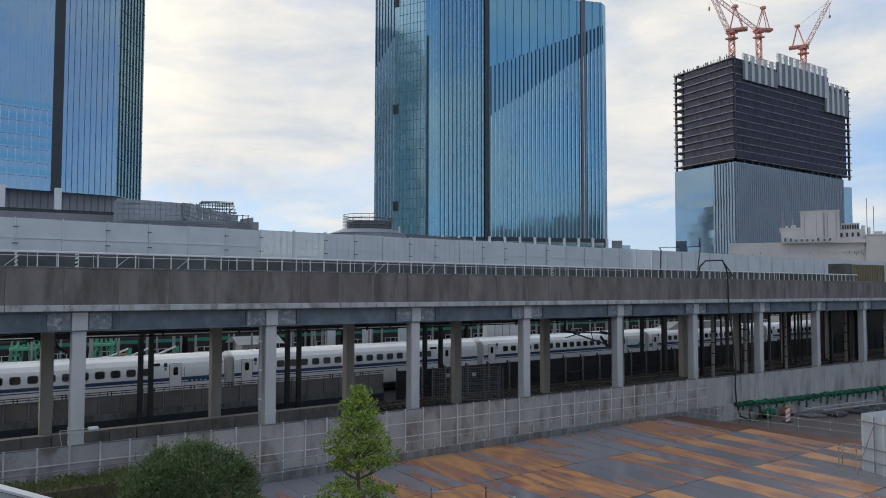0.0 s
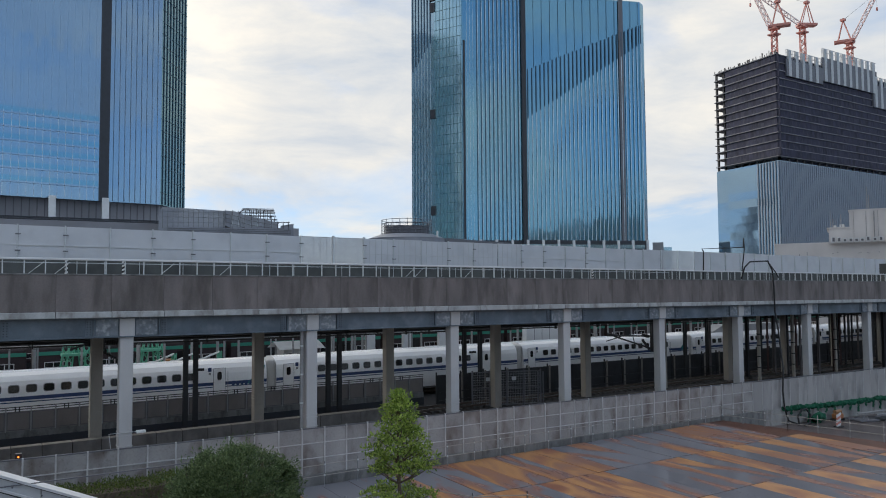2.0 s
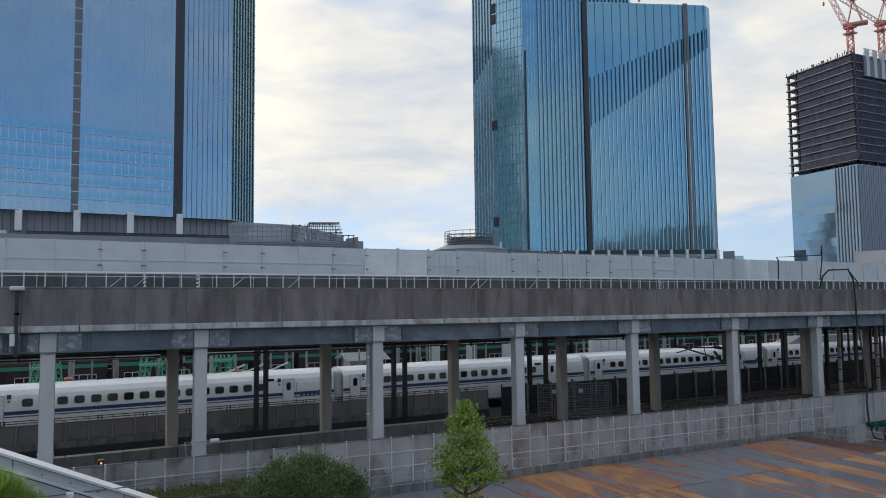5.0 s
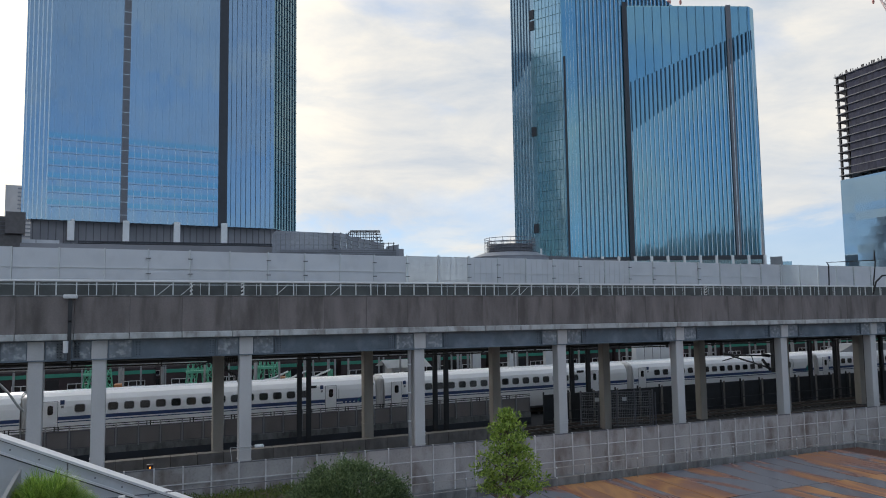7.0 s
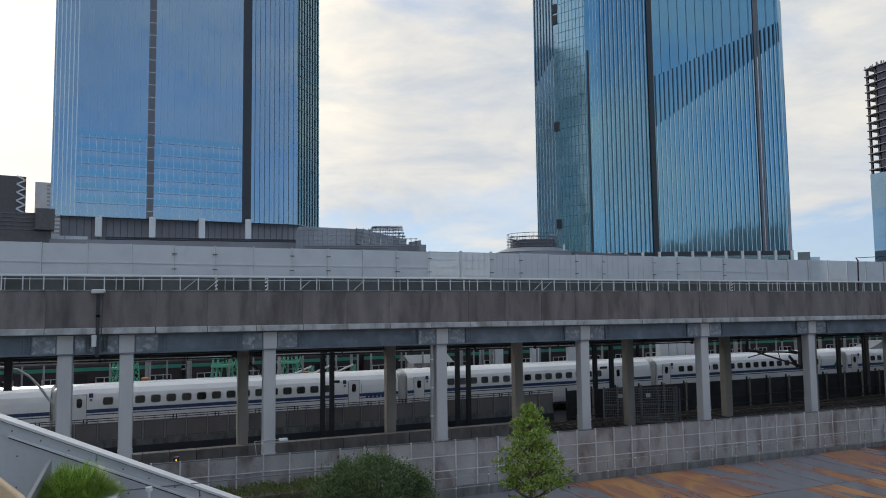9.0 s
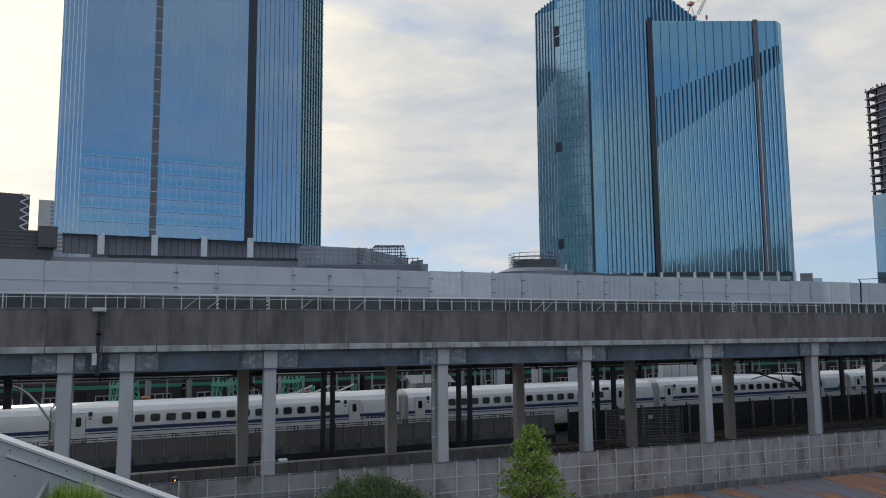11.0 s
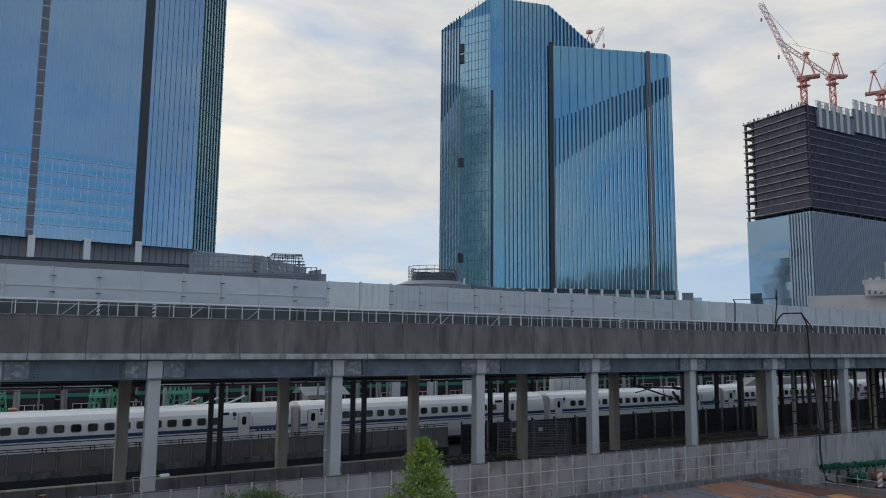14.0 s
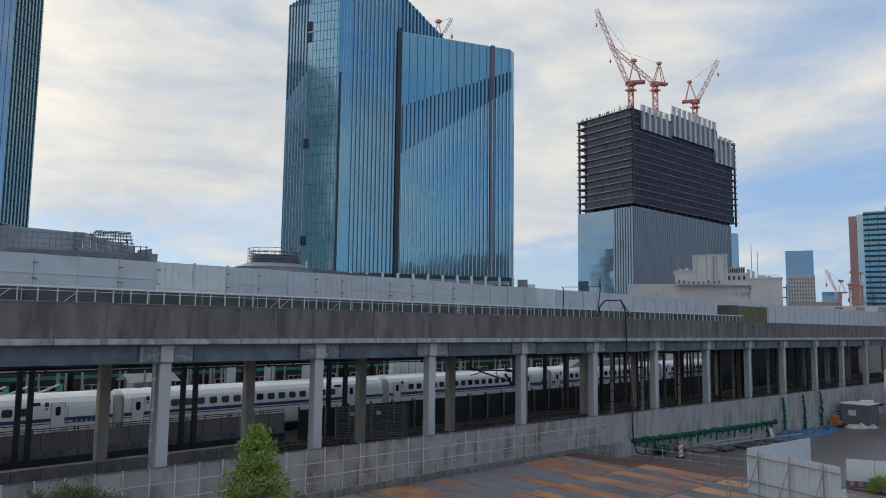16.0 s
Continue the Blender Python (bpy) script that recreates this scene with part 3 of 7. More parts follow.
# tower C: half-built
tower_c = thing("unfinished_tower", "half-built tower, netted steel frame above ribbed grey glazing", "tower")
C0, C1, C2 = polar(52.95, 427), polar(57.2, 400), polar(64.2, 497)
C2e = polar(64.75, 505)
C1b = (C2[0] + C0[0] - C1[0], C2[1] + C0[1] - C1[1])
bm = bmesh.new()
prism(bm, [C0, C1, C2, C1b], 0, 72.5)
part("glazing", bm, G_C, tower_c)
LC = facing(C1, C2)[3]
LC0 = facing(C0, C1)[3]
M_RIB = mat("grey metal rib", (0.26, 0.3, 0.35), 0.6, 0.2, var=0.1)
fins(tower_c, C1, C2, 1.9, 0, 72.5, M_RIB, 1.45, 0.3)
fins(tower_c, C0, C1, 1.8, 0, 72.5, M_RIB, 0.6, 0.5, LC0 * 0.66)
bm = bmesh.new()
prism(bm, [C2, polar(64.75, 503), polar(64.75, 520), C1b], 0, 68)
part("flank_glazing", bm, G_C, tower_c)
ins = lambda p, q, r: (p[0] + (q[0] - p[0]) * r, p[1] + (q[1] - p[1]) * r)
cen = ((C0[0] + C2[0]) / 2, (C0[1] + C2[1]) / 2)
bm = bmesh.new()
prism(bm, [ins(p, cen, 0.13) for p in (C0, C1, C2e, C1b)], 72.5, 121)
part("netting", bm, M_NET, tower_c, "charcoal site netting")
nf = 14
M_SLABC = mat("pale slab edge", (0.24, 0.235, 0.25), 0.8, var=0.4, scale=0.2)
zf = [75 + i * 4.05 for i in range(nf)]
for z in zf:
    bm = bmesh.new()
    prism(bm, [ins(p, cen, -0.008) for p in (C0, C1, C2e, C1b)], z - 0.42, z)
    part("floor_slab", bm, M_SLABC, tower_c)
for a, b, cnt in ((C0, C1, 8), (C1, C2e, 17)):
    for i in range(cnt + 1):
        p = ins(ins(a, b, i / cnt), cen, 0.025 if i in (0, cnt) or (cnt == 8 and i < 2) else 0.06)
        bm = bmesh.new()
        box(bm, p[0] - 0.5, p[0] + 0.5, p[1] - 0.5, p[1] + 0.5, 72.5, 127.5 + (i % 3) * 0.5)
        part("frame_column", bm, M_FRAME, tower_c)
# net curtains hung over the outer floors
for a, b, r0, r1 in ((C0, C1, 0.18, 1.0), (C1, C2e, 0.0, 0.93)):
    aa, d, n, L = facing(a, b)
    s = L * r0
    while s < L * r1 - 1:
        piece("net_curtain", cube_data("net_curtain", 5.02, 0.15, 3.4, M_NET), tower_c, face_matrix(aa, d, n, s + 2.4, 77, 0.1))
        for z in zf[1:]:
            piece("net_curtain", cube_data("net_curtain", 5.02, 0.15, 3.6, M_NET), tower_c, face_matrix(aa, d, n, s + 2.4, z - 2.25, -0.2 - random.random() * 0.12))
        s += 5.0
M_CLAD = mat("pale cladding", (0.52, 0.54, 0.55), 0.5, var=0.1)
for s0, s1, z0, z1 in ((0.07, 0.34, 117, 131), (0.36, 0.80, 119, 137), (0.81, 0.99, 111, 129)):
    strip(tower_c, C1, C2e, LC * s0, LC * s1 * 1.06, z0, z1 - 5, M_STRIP, 0.8, "cladding_panel")
    fins(tower_c, C1, C2e, 6.0, z0, z1, M_CLAD, 2.4, 0.98, LC * s0, LC * s1 * 1.06, name="cladding_rib")
    aa, d, n, L = facing(C1, C2e)
    for zz in (z1, z1 - 2):
        piece("top_rail", cube_data("top_rail", LC * (s1 * 1.06 - s0), 0.2, 0.2, M_CLAD), tower_c, face_matrix(aa, d, n, LC * (s0 + s1 * 1.06) / 2, zz, 0.6))
    fins(tower_c, C1, C2e, 1.8, z1 - 5, z1, M_CLAD, 0.15, 0.2, LC * s0, LC * s1 * 1.06, name="rail_post")

# stub posts and boards along the open top edge
aa, d, n, L = facing(C0, C1)
for i in range(26):
    hh = 0.6 + 2.2 * random.random()
    piece("edge_post", cube_data("edge_post", 0.2 + 0.9 * random.random() ** 3, 0.3, hh, M_FRAME), tower_c, face_matrix(aa, d, n, L * (i + random.random()) / 26, zf[-1] + hh / 2, -0.4))


def lattice(bm, a, b, w, r, step):
    a, b = Vector(a), Vector(b)
    d = (b - a).normalized()
    u = d.orthogonal().normalized()
    v = d.cross(u)
    cs = [u * w + v * w, u * w - v * w, -u * w - v * w, -u * w + v * w]
    for c in cs:
        bar(bm, a + c, b + c, r, 4)
    L, s, flip = (b - a).length, 0.0, 0
    while s + step <= L:
        for i in range(4):
            c, e = cs[i], cs[(i + 1) % 4]
            if flip:
                c, e = e, c
            bar(bm, a + d * s + c, a + d * (s + step) + e, r * 0.8, 4)
        s += step
        flip ^= 1


def crane(az, d, zbase, zcab, az_t, slope_t, d_t, back, k=1.0):
    x, y = polar(az, d)
    tx, ty = polar(az_t, d_t)
    tz = EYE[2] + slope_t * d_t
    c = thing("tower_crane", "red and white luffing tower crane on the unfinished tower", "crane", "rooftop cranes")
    bm = bmesh.new()
    lattice(bm, (x, y, zbase - 12), (x, y, zcab), 1.3 * k, 0.28 * k, 2.6 * k)
    part("mast", bm, M_RED, c)
    bm = bmesh.new()
    box(bm, x - 2.4 * k, x + 2.4 * k, y - 2.4 * k, y + 2.4 * k, zcab - 4.6 * k, zcab - 3.9 * k)
    box(bm, x - 2.2 * k, x + 2.2 * k, y - 2.2 * k, y + 2.2 * k, zcab - 1.6 * k, zcab - 0.6 * k)
    part("collar", bm, M_RED, c)
    f = Vector((tx - x, ty - y, 0)).normalized()
    s = Vector((-f.y, f.x, 0))
    o = Vector((x, y, zcab))
    bm = bmesh.new()
    prism(bm, [(o + f * 3 * k - s * 2 * k)[:2], (o + f * 3 * k + s * 2 * k)[:2], (o - f * 8 * k + s * 2 * k)[:2], (o - f * 8 * k - s * 2 * k)[:2]], zcab - 0.6, zcab + 0.9 * k)
    bevel(bm, 0.2)
    part("slew_deck", bm, M_RED, c)
    bm = bmesh.new()
    lattice(bm, o + f * 2 + Vector((0, 0, 1)), (tx, ty, tz), 1.0 * k, 0.22 * k, 2.2 * k)
    part("jib", bm, M_CRW, c, "white lattice jib")
    bm = bmesh.new()
    ap = o - f * back + Vector((0, 0, 13 * k))
    for e in (-1.5, 1.5):
        bar(bm, o + f * k + s * e * k, ap + s * e * k * 0.4, 0.3 * k, 4)
        bar(bm, o - f * 6 * k + s * e * k, ap + s * e * k * 0.4, 0.3 * k, 4)
    box(bm, ap.x - 1.2, ap.x + 1.2, ap.y - 1.2, ap.y + 1.2, ap.z - 0.5, ap.z + 0.8)
    part("gantry", bm, M_RED, c)
    bm = bmesh.new()
    bar(bm, ap, (tx, ty, tz), 0.07, 4)
    hk = Vector((tx, ty, tz))
    bar(bm, hk, hk - Vector((0, 0, 9)), 0.05, 4)
    part("cable", bm, M_DARK, c)
    bm = bmesh.new()
    bmesh.ops.create_uvsphere(bm, u_segments=8, v_segments=6, radius=0.8, matrix=Matrix.Translation(hk - Vector((0, 0, 9.5))) @ Matrix.Diagonal((0.8, 0.8, 1.6, 1)))
    part("hook_block", bm, M_RED, c)


crane(57.15, 412, 128, 145.5, 54.53, 0.4416, 412, 2)
crane(59.0, 446, 134, 155.2, 55.6, 0.3863, 432, 3)
crane(41.8, 345, 137, 151, 42.75, 0.436, 345, 1, 0.5)
crane(61.93, 482, 138, 153.0, 63.65, 0.3518, 482, 3)

# ---------- podium and distance behind the fence ----------


def block(name, label, category, pts, z0, z1, material, group=""):
    t = thing(name, label, category, group)
    bm = bmesh.new()
    prism(bm, pts, z0, z1)
    part("body", bm, material, t)
    return t


def quad(az0, az1, d, deep):
    a, b = polar(az0, d), polar(az1, d)
    mid = math.radians((az0 + az1) / 2)
    u = (math.sin(mid) * deep, math.cos(mid) * deep)
    return [a, b, (b[0] + u[0], b[1] + u[1]), (a[0] + u[0], a[1] + u[1])]


podium = block("podium", "long grey station podium under the glass towers", "podium", quad(-14, 20.5, 238, 95), -1.3, 28.6, M_POD)
for az0, az1, z0, z1, m in ((-14, -4.6, 25.5, 30.2, M_SHEET), (-4.4, 7.6, 26.3, 29.4, M_SLAB), (7.6, 11.0, 26.5, 29.0, M_SHEET)):
    a, d, n, L = facing(polar(az0, 237.9), polar(az1, 237.9))
    piece("fascia", cube_data("fascia", L, 0.5, z1 - z0, m), podium, face_matrix(a, d, n, L / 2, (z0 + z1) / 2, 0.1))
    for i in range(int(L / 6)):
        piece("fascia_joint", cube_data("fascia_joint", 0.2, 0.2, z1 - z0, M_POD), podium, face_matrix(a, d, n, 3 + i * 6, (z0 + z1) / 2, 0.42))
for dz, h in ((30.0, 0.35), (29.5, 0.25)):
    a, d, n, L = facing(polar(-3.4, 237.4), polar(10.6, 237.4))
    piece("ledge", cube_data("ledge", L, 1.6, h, M_SLIT), podium, face_matrix(a, d, n, L / 2, dz, 0.3))
podium_b = block("podium", "low dark podium below the finned glass tower", "podium", quad(26.8, 48.6, 282, 100), -1.3, 21, M_POD)
fins(podium_b, polar(33.0, 283), polar(48.3, 312), 6.5, 20, 28, M_WHITE, 0.9, 0.9, name="base_column")
# proud dark strips stand in for the shade of a set-back base
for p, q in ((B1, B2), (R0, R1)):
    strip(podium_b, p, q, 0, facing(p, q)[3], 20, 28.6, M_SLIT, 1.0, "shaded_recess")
strip(podium_b, polar(33.0, 282.8), polar(48.3, 311.8), 0, 80, 24.6, 26.2, G_G, 0.3, "glass_balustrade")
bm = bmesh.new()
prism(bm, quad(31.3, 37.4, 242, 18), -1.3, [26.0, 23.9, 23.9, 26.0])
part("terrace_roof", bm, M_STRIP, podium_b, "dark low terrace roof")
for i in range(14):
    a0, h0 = 31.4 + i * 0.42, 26.0 - 2.1 * i * 0.42 / 6.1
    bm = bmesh.new()
    bar(bm, (*polar(a0, 241.8), h0 - 0.5), (*polar(a0, 241.8), h0 + 0.9), 0.08, 4)
    part("guard_post", bm, M_SLAB, podium_b)
# unseen office block added behind the terrace to stand dark in the tower glass
ob_block = thing("office_block", "plain dark office block mirrored in the tower glass", "building")
bm = bmesh.new()
prism(bm, [(135, -150), (245, -150), (245, -105), (135, -105)], -1.3, [52, 70, 70, 52])
part("body", bm, M_STRIP, ob_block)
for i in range(11):
    bm = bmesh.new()
    box(bm, 136, 244, -105.1, -104.7, 4 + i * 4.2, 5.6 + i * 4.2)
    part("window_band", bm, M_WINB, ob_block)
# red-brown louvred block by tower A
lb = block("louvred_block", "brown louvred low plant building beside the tower", "building", quad(-13.5, -6.9, 231, 30), -1.3, 35.8, M_SLITB)
bands(lb, polar(-13.5, 231), polar(-6.9, 231), 31, 35.8, 1.1, M_SLAB, 0.25, 0.2, name="louvre")
bm = bmesh.new()
prism(bm, quad(-7.9, -6.7, 229, 6), 31, 37.0)
part("lift_house", bm, M_SLITB, lb, "dark red lift house")
# distant blocks on the left
fb = block("apartment_block", "distant brown building with white stair lattice", "building", quad(-13, -8.5, 520, 30), -1.3, 92, M_SLITB)
aa, d, n, L = facing(polar(-9.1, 519), polar(-8.5, 519))
for i in range(9):
    piece("stair_flight", cube_data("stair_flight", L, 0.5, 0.9, M_WHITE), fb, face_matrix(aa, d, n, L / 2, 70 + i * 2.6, 0.3) @ Matrix.Rotation(0.5 * (-1) ** i, 4, "Y"))
wb = block("apartment_block", "distant white apartment slab with balconies", "building", quad(-7.95, -6.4, 700, 20), -1.3, 117, M_ROOF)
bands(wb, polar(-7.95, 700), polar(-6.4, 700), 60, 115, 3.4, M_POD, 1.3, 0.4, 9, 19, name="balcony")

# sheeted canopy structure
canopy = thing("sheeted_canopy", "translucent sheeted station canopy under construction with scaffold", "canopy")
M_FILM = see_through("pale blue grey sheeting", (0.36, 0.38, 0.42), 0.22)
M_DULL = mat("dull grey roof sheet", (0.27, 0.285, 0.32), 0.45, var=0.2, scale=0.2, streak=0.4)


def az_slab(bm, pts, d, deep):
    """A slab whose outline is given by bearing and height, drawn back by its depth."""
    mid = math.radians(sum(a for a, z in pts) / len(pts))
    front = [bm.verts.new((*polar(a, d), z)) for a, z in pts]
    rear = [bm.verts.new((v.co.x + math.sin(mid) * deep, v.co.y + math.cos(mid) * deep, v.co.z)) for v in front]
    bm.faces.new(front[::-1])
    bm.faces.new(rear)
    for i in range(len(pts)):
        j = (i + 1) % len(pts)
        bm.faces.new((front[i], front[j], rear[j], rear[i]))
    bmesh.ops.recalc_face_normals(bm, faces=bm.faces[:])


bm = bmesh.new()
az_slab(bm, [(10.2, 24.5), (10.22, 28.6), (10.3, 30.4), (10.5, 31.1), (12.5, 30.9), (14.95, 30.5), (14.95, 24.5)], 205, 24)
part("sheeting", bm, M_FILM, canopy)
bands(canopy, polar(10.4, 205), polar(14.95, 205), 27.2, 30.2, 1.4, M_FILM, 0.14, 0.2, name="purlin")
# roof sheets that swing down towards the end, lapped one over another
tops = [(14.95, 30.4), (15.5, 30.3), (16.0, 29.9), (16.4, 29.3), (16.9, 28.9), (17.4, 28.5), (17.9, 28.0), (18.4, 27.7), (18.9, 27.4)]
for i in range(len(tops) - 1):
    (p0, h0), (p1, h1) = tops[i], tops[i + 1]
    low0, low1 = max(24.0, 26.2 - (p0 - 15) * 1.2), max(24.0, 26.2 - (p1 - 15) * 1.2)
    bm = bmesh.new()
    az_slab(bm, [(p0, low0), (p0 + 0.03, h0), (p1 - 0.03, h1), (p1 - 0.05, low1)], 203 - 0.25 * (i % 2), 10)
    part("roof_sheet", bm, M_FILM if i % 3 else M_DULL, canopy)
    for f in (0.25, 0.5, 0.75):
        bm = bmesh.new()
        bar(bm, (*polar(p0, 202.6), low0 + (h0 - low0) * f), (*polar(p1, 202.6), low1 + (h1 - low1) * f), 0.06, 4)
        part("sheet_batten", bm, M_SLAB, canopy)
    bm = bmesh.new()
    bar(bm, (*polar(p0, 202.5), low0), (*polar(p0, 202.5), h0 + 0.15), 0.1, 4)
    part("rib", bm, M_SLAB, canopy)
bm = bmesh.new()
az_slab(bm, [(19.1, 23.5), (19.1, 26.4), (20.1, 27.0), (20.1, 23.5)], 202.6, 8)
part("end_block", bm, M_DULL, canopy)
fins(canopy, polar(10.3, 205), polar(14.95, 205), 1.3, 25.6, 30.3, M_SLAB, 0.1, 0.12, name="seam")
bands(canopy, polar(10.8, 202), polar(19.9, 202), 24.2, 25.7, 0.5, M_SLAB, 0.08, 0.2, name="edge_rail")
bm = bmesh.new()
prism(bm, quad(10.8, 19.9, 202, 30), 22, 25.6)
part("roof_edge", bm, M_DULL, canopy)
bm = bmesh.new()
random.seed(5)
for i in range(17):
    az, far_d = 15.9 + i * 0.17, 203.5 + 2.5 * (i % 2)
    top_z = 31.2 - max(0, i - 13) * 0.8 - max(0, 3 - i) * 0.25
    bar(bm, (*polar(az, far_d), 25), (*polar(az + random.uniform(-0.05, 0.05), far_d), top_z), 0.09, 4)
    z = random.choice((27.4, 28.4, 29.4))
    bar(bm, (*polar(az, 203.5), z), (*polar(az + 0.34, 205), z + random.choice((-1.2, 1.4))), 0.07, 4)
for z in (28.3, 29.2, 30.1, 30.7, 31.1):
    for dd in (203.5, 206):
        bar(bm, (*polar(15.9 + max(0, z - 30) * 0.3, dd), z), (*polar(18.6 + (31.1 - z) * 0.09, dd), z), 0.09, 4)
for i in range(6):
    bar(bm, (*polar(16.3 + i * 0.4, 203.5), 30.7), (*polar(16.3 + i * 0.4, 208), 31.1), 0.07, 4)
for az in (18.9, 19.3, 19.7):
    bar(bm, (*polar(az, 202), 25), (*polar(az, 202), 27.5), 0.12, 4)
bar(bm, (*polar(18.7, 202), 27.3), (*polar(19.8, 202), 27.3), 0.1, 4)
part("scaffold", bm, M_FRAME, canopy, "dark tube scaffold")

# round scaffolded drum
drum = thing("scaffold_drum", "round dark scaffolded pavilion at the tower foot", "pavilion")
cx, cy = polar(29.0, 245)
bm = bmesh.new()
bmesh.ops.create_cone(bm, cap_ends=True, segments=32, radius1=7.4, radius2=7.4, depth=29.6, matrix=Matrix.Translation((cx, cy, 14.8)))
part("core", bm, M_STRIP, drum)
bm = bmesh.new()
for i in range(40):
    q, q2 = i / 40 * math.tau, (i + 1) / 40 * math.tau
    for rr, top_z in ((8.6, 32.2), (7.7, 31.2)):
        c, e = (cx + rr * math.cos(q), cy + rr * math.sin(q)), (cx + rr * math.cos(q2), cy + rr * math.sin(q2))
        if i % 2 or rr < 8:
            bar(bm, (*c, 0), (*c, top_z), 0.07, 4)
        for z in (26.4, 27.5, 28.6, 29.7, 30.8, 32.0):
            if z < top_z:
                bar(bm, (*c, z), (*e, z), 0.09, 4)
part("scaffold", bm, M_STRIP, drum, "dark tube scaffold rings")
bm = bmesh.new()
bmesh.ops.create_cone(bm, cap_ends=True, segments=40, radius1=13.5, radius2=9.4, depth=1.5, matrix=Matrix.Translation((cx, cy, 26.3)))
bmesh.ops.create_cone(bm, cap_ends=True, segments=40, radius1=13.3, radius2=13.3, depth=26.5, matrix=Matrix.Translation((cx, cy, 12.3)))
part("base", bm, M_DULL, drum, "grey sloping skirt roof")
bm = bmesh.new()
bar(bm, (*polar(31.45, 238), 0), (*polar(31.45, 238), 27.9), 0.35, 8)
part("post", bm, M_WHITE, drum, "white post")

# white service building with rooftop plant
sb = thing("service_building", "off-white low building with stepped roof and plant", "building")


def sbox(az0, az1, d, deep, z0, z1, name="volume", m=None):
    bm = bmesh.new()
    prism(bm, quad(az0, az1, d, deep), z0, z1)
    part(name, bm, m or M_ROOF, sb)


sbox(56.75, 66.6, 200, 22, -1.3, 19.2)
sbox(60.23, 61.6, 199, 16, 19, 22.8)
sbox(61.5, 63.95, 199, 10, 19, 26.9, "stair_tower")
sbox(61.45, 64.0, 198.9, 10.3, 26.9, 27.15, "parapet_cap")
sbox(63.95, 65.5, 201, 10, 19, 22.4)
sbox(64.05, 65.15, 202, 6, 22.4, 24.0, "arcade")
sbox(65.5, 67.6, 199, 24, -1.3, 20.7)
sbox(65.45, 67.65, 198.8, 24.4, 20.7, 21.0, "parapet_cap")
sbox(56.7, 60.2, 199.8, 22, 19.2, 19.5, "parapet_cap")
sbox(60.1, 61.55, 198.8, 16.2, 22.8, 23.05, "parapet_cap")
sbox(63.5, 65.5, 198.2, 2.0, 19.0, 19.9, "terrace_wall")
M_PIPE = mat("grey plant", (0.3, 0.3, 0.3), 0.5, var=0.2)
random.seed(11)
for i in range(7):
    sbox(64.1 + i * 0.15, 64.2 + i * 0.15, 201.9, 0.3, 22.5, 23.6, "arcade_opening", M_SLIT)
for i in range(4):
    sbox(63.98 + i * 0.34, 64.12 + i * 0.34, 200.9, 0.3, 20.6, 21.6, "window", M_SLIT)
# vents in pairs with hooded pipes on the long wall
for az, k in ((58.3, 1), (58.8, 2), (60.1, 2), (60.4, 2), (60.7, 2), (61.9, 3), (62.5, 2), (62.8, 3), (63.2, 2), (64.0, 3), (64.4, 2), (64.8, 3), (65.2, 2), (65.6, 2)):
    for j in range(k):
        z = 15.9 + 0.5 * random.random()
        sbox(az + j * 0.1, az + j * 0.1 + 0.05, 199.5, 0.6, z, z + 0.6, "wall_vent", M_PIPE)
        if random.random() < 0.5:
            sbox(az + j * 0.1 - 0.02, az + j * 0.1 + 0.07, 199.2, 0.9, z + 0.6, z + 0.75, "vent_hood", M_PIPE)
for az in (58.0, 60.2, 62.3, 63.4, 64.6, 66.9):
    sbox(az, az + 0.025, 199.85, 0.2, 5, 18.9, "wall_joint", M_PIPE)
for az in (61.75, 62.5, 63.2, 63.75):
    sbox(az, az + 0.02, 198.85, 0.2, 19, 26.7, "wall_joint", M_PIPE)
sbox(62.95, 63.02, 198.6, 0.4, 20, 26.6, "downpipe", M_PIPE)
# rooftop cooling units, each with a dark fan grille
for i, az in enumerate((60.35, 60.7, 61.05, 61.4, 61.75, 62.1, 62.45, 62.85, 63.2)):
    h = 20.2 + 0.5 * random.random()
    sbox(az, az + 0.3, 197.2, 1.2, 19.2, h, "roof_unit", M_GRID)
    sbox(az + 0.08, az + 0.22, 197.1, 0.2, 19.5, h - 0.25, "fan_grille", M_SLAB)
for az, w, h in ((65.25, 0.25, 23.4), (65.6, 0.2, 22.9), (66.0, 0.5, 21.8), (66.6, 0.3, 21.6), (60.5, 0.2, 23.8), (60.9, 0.3, 24.0)):
    sbox(az, az + w, 203, 2.0, 20.5, h, "roof_tank", M_GRID)
for i in range(16):
    sbox(65.9 + i * 0.1, 65.92 + i * 0.1, 199.5, 0.1, 21.0, 21.7, "guard_post", M_GRID)
sbox(65.9, 67.45, 199.5, 0.1, 21.65, 21.72, "guard_rail", M_GRID)
for i in range(5):
    sbox(67.62, 67.85, 203, 2.0, 8.5 + i * 2.5, 8.7 + i * 2.5, "stair_landing", M_SLIT)
sbox(67.83, 67.87, 203, 0.2, 2, 19.5, "stair_post", M_SLIT)
for az, z1 in ((62.6, 33.0), (60.35, 27.5), (60.5, 25.5), (65.6, 30), (66.0, 28), (62.7, 31), (61.0, 26.5)):
    bm = bmesh.new()
    bar(bm, (*polar(az, 203), 19), (*polar(az, 203), z1), 0.09, 4)
    part("mast", bm, M_PIPE, sb)
low = block("site_office", "long pale low building behind the viaduct", "building", quad(66.5, 78, 175, 20), -1.3, 13.2, M_ROOF)
fins(low, polar(66.5, 175), polar(78, 175), 4.0, 8, 13, M_POD, 1.6, 0.1, name="window")

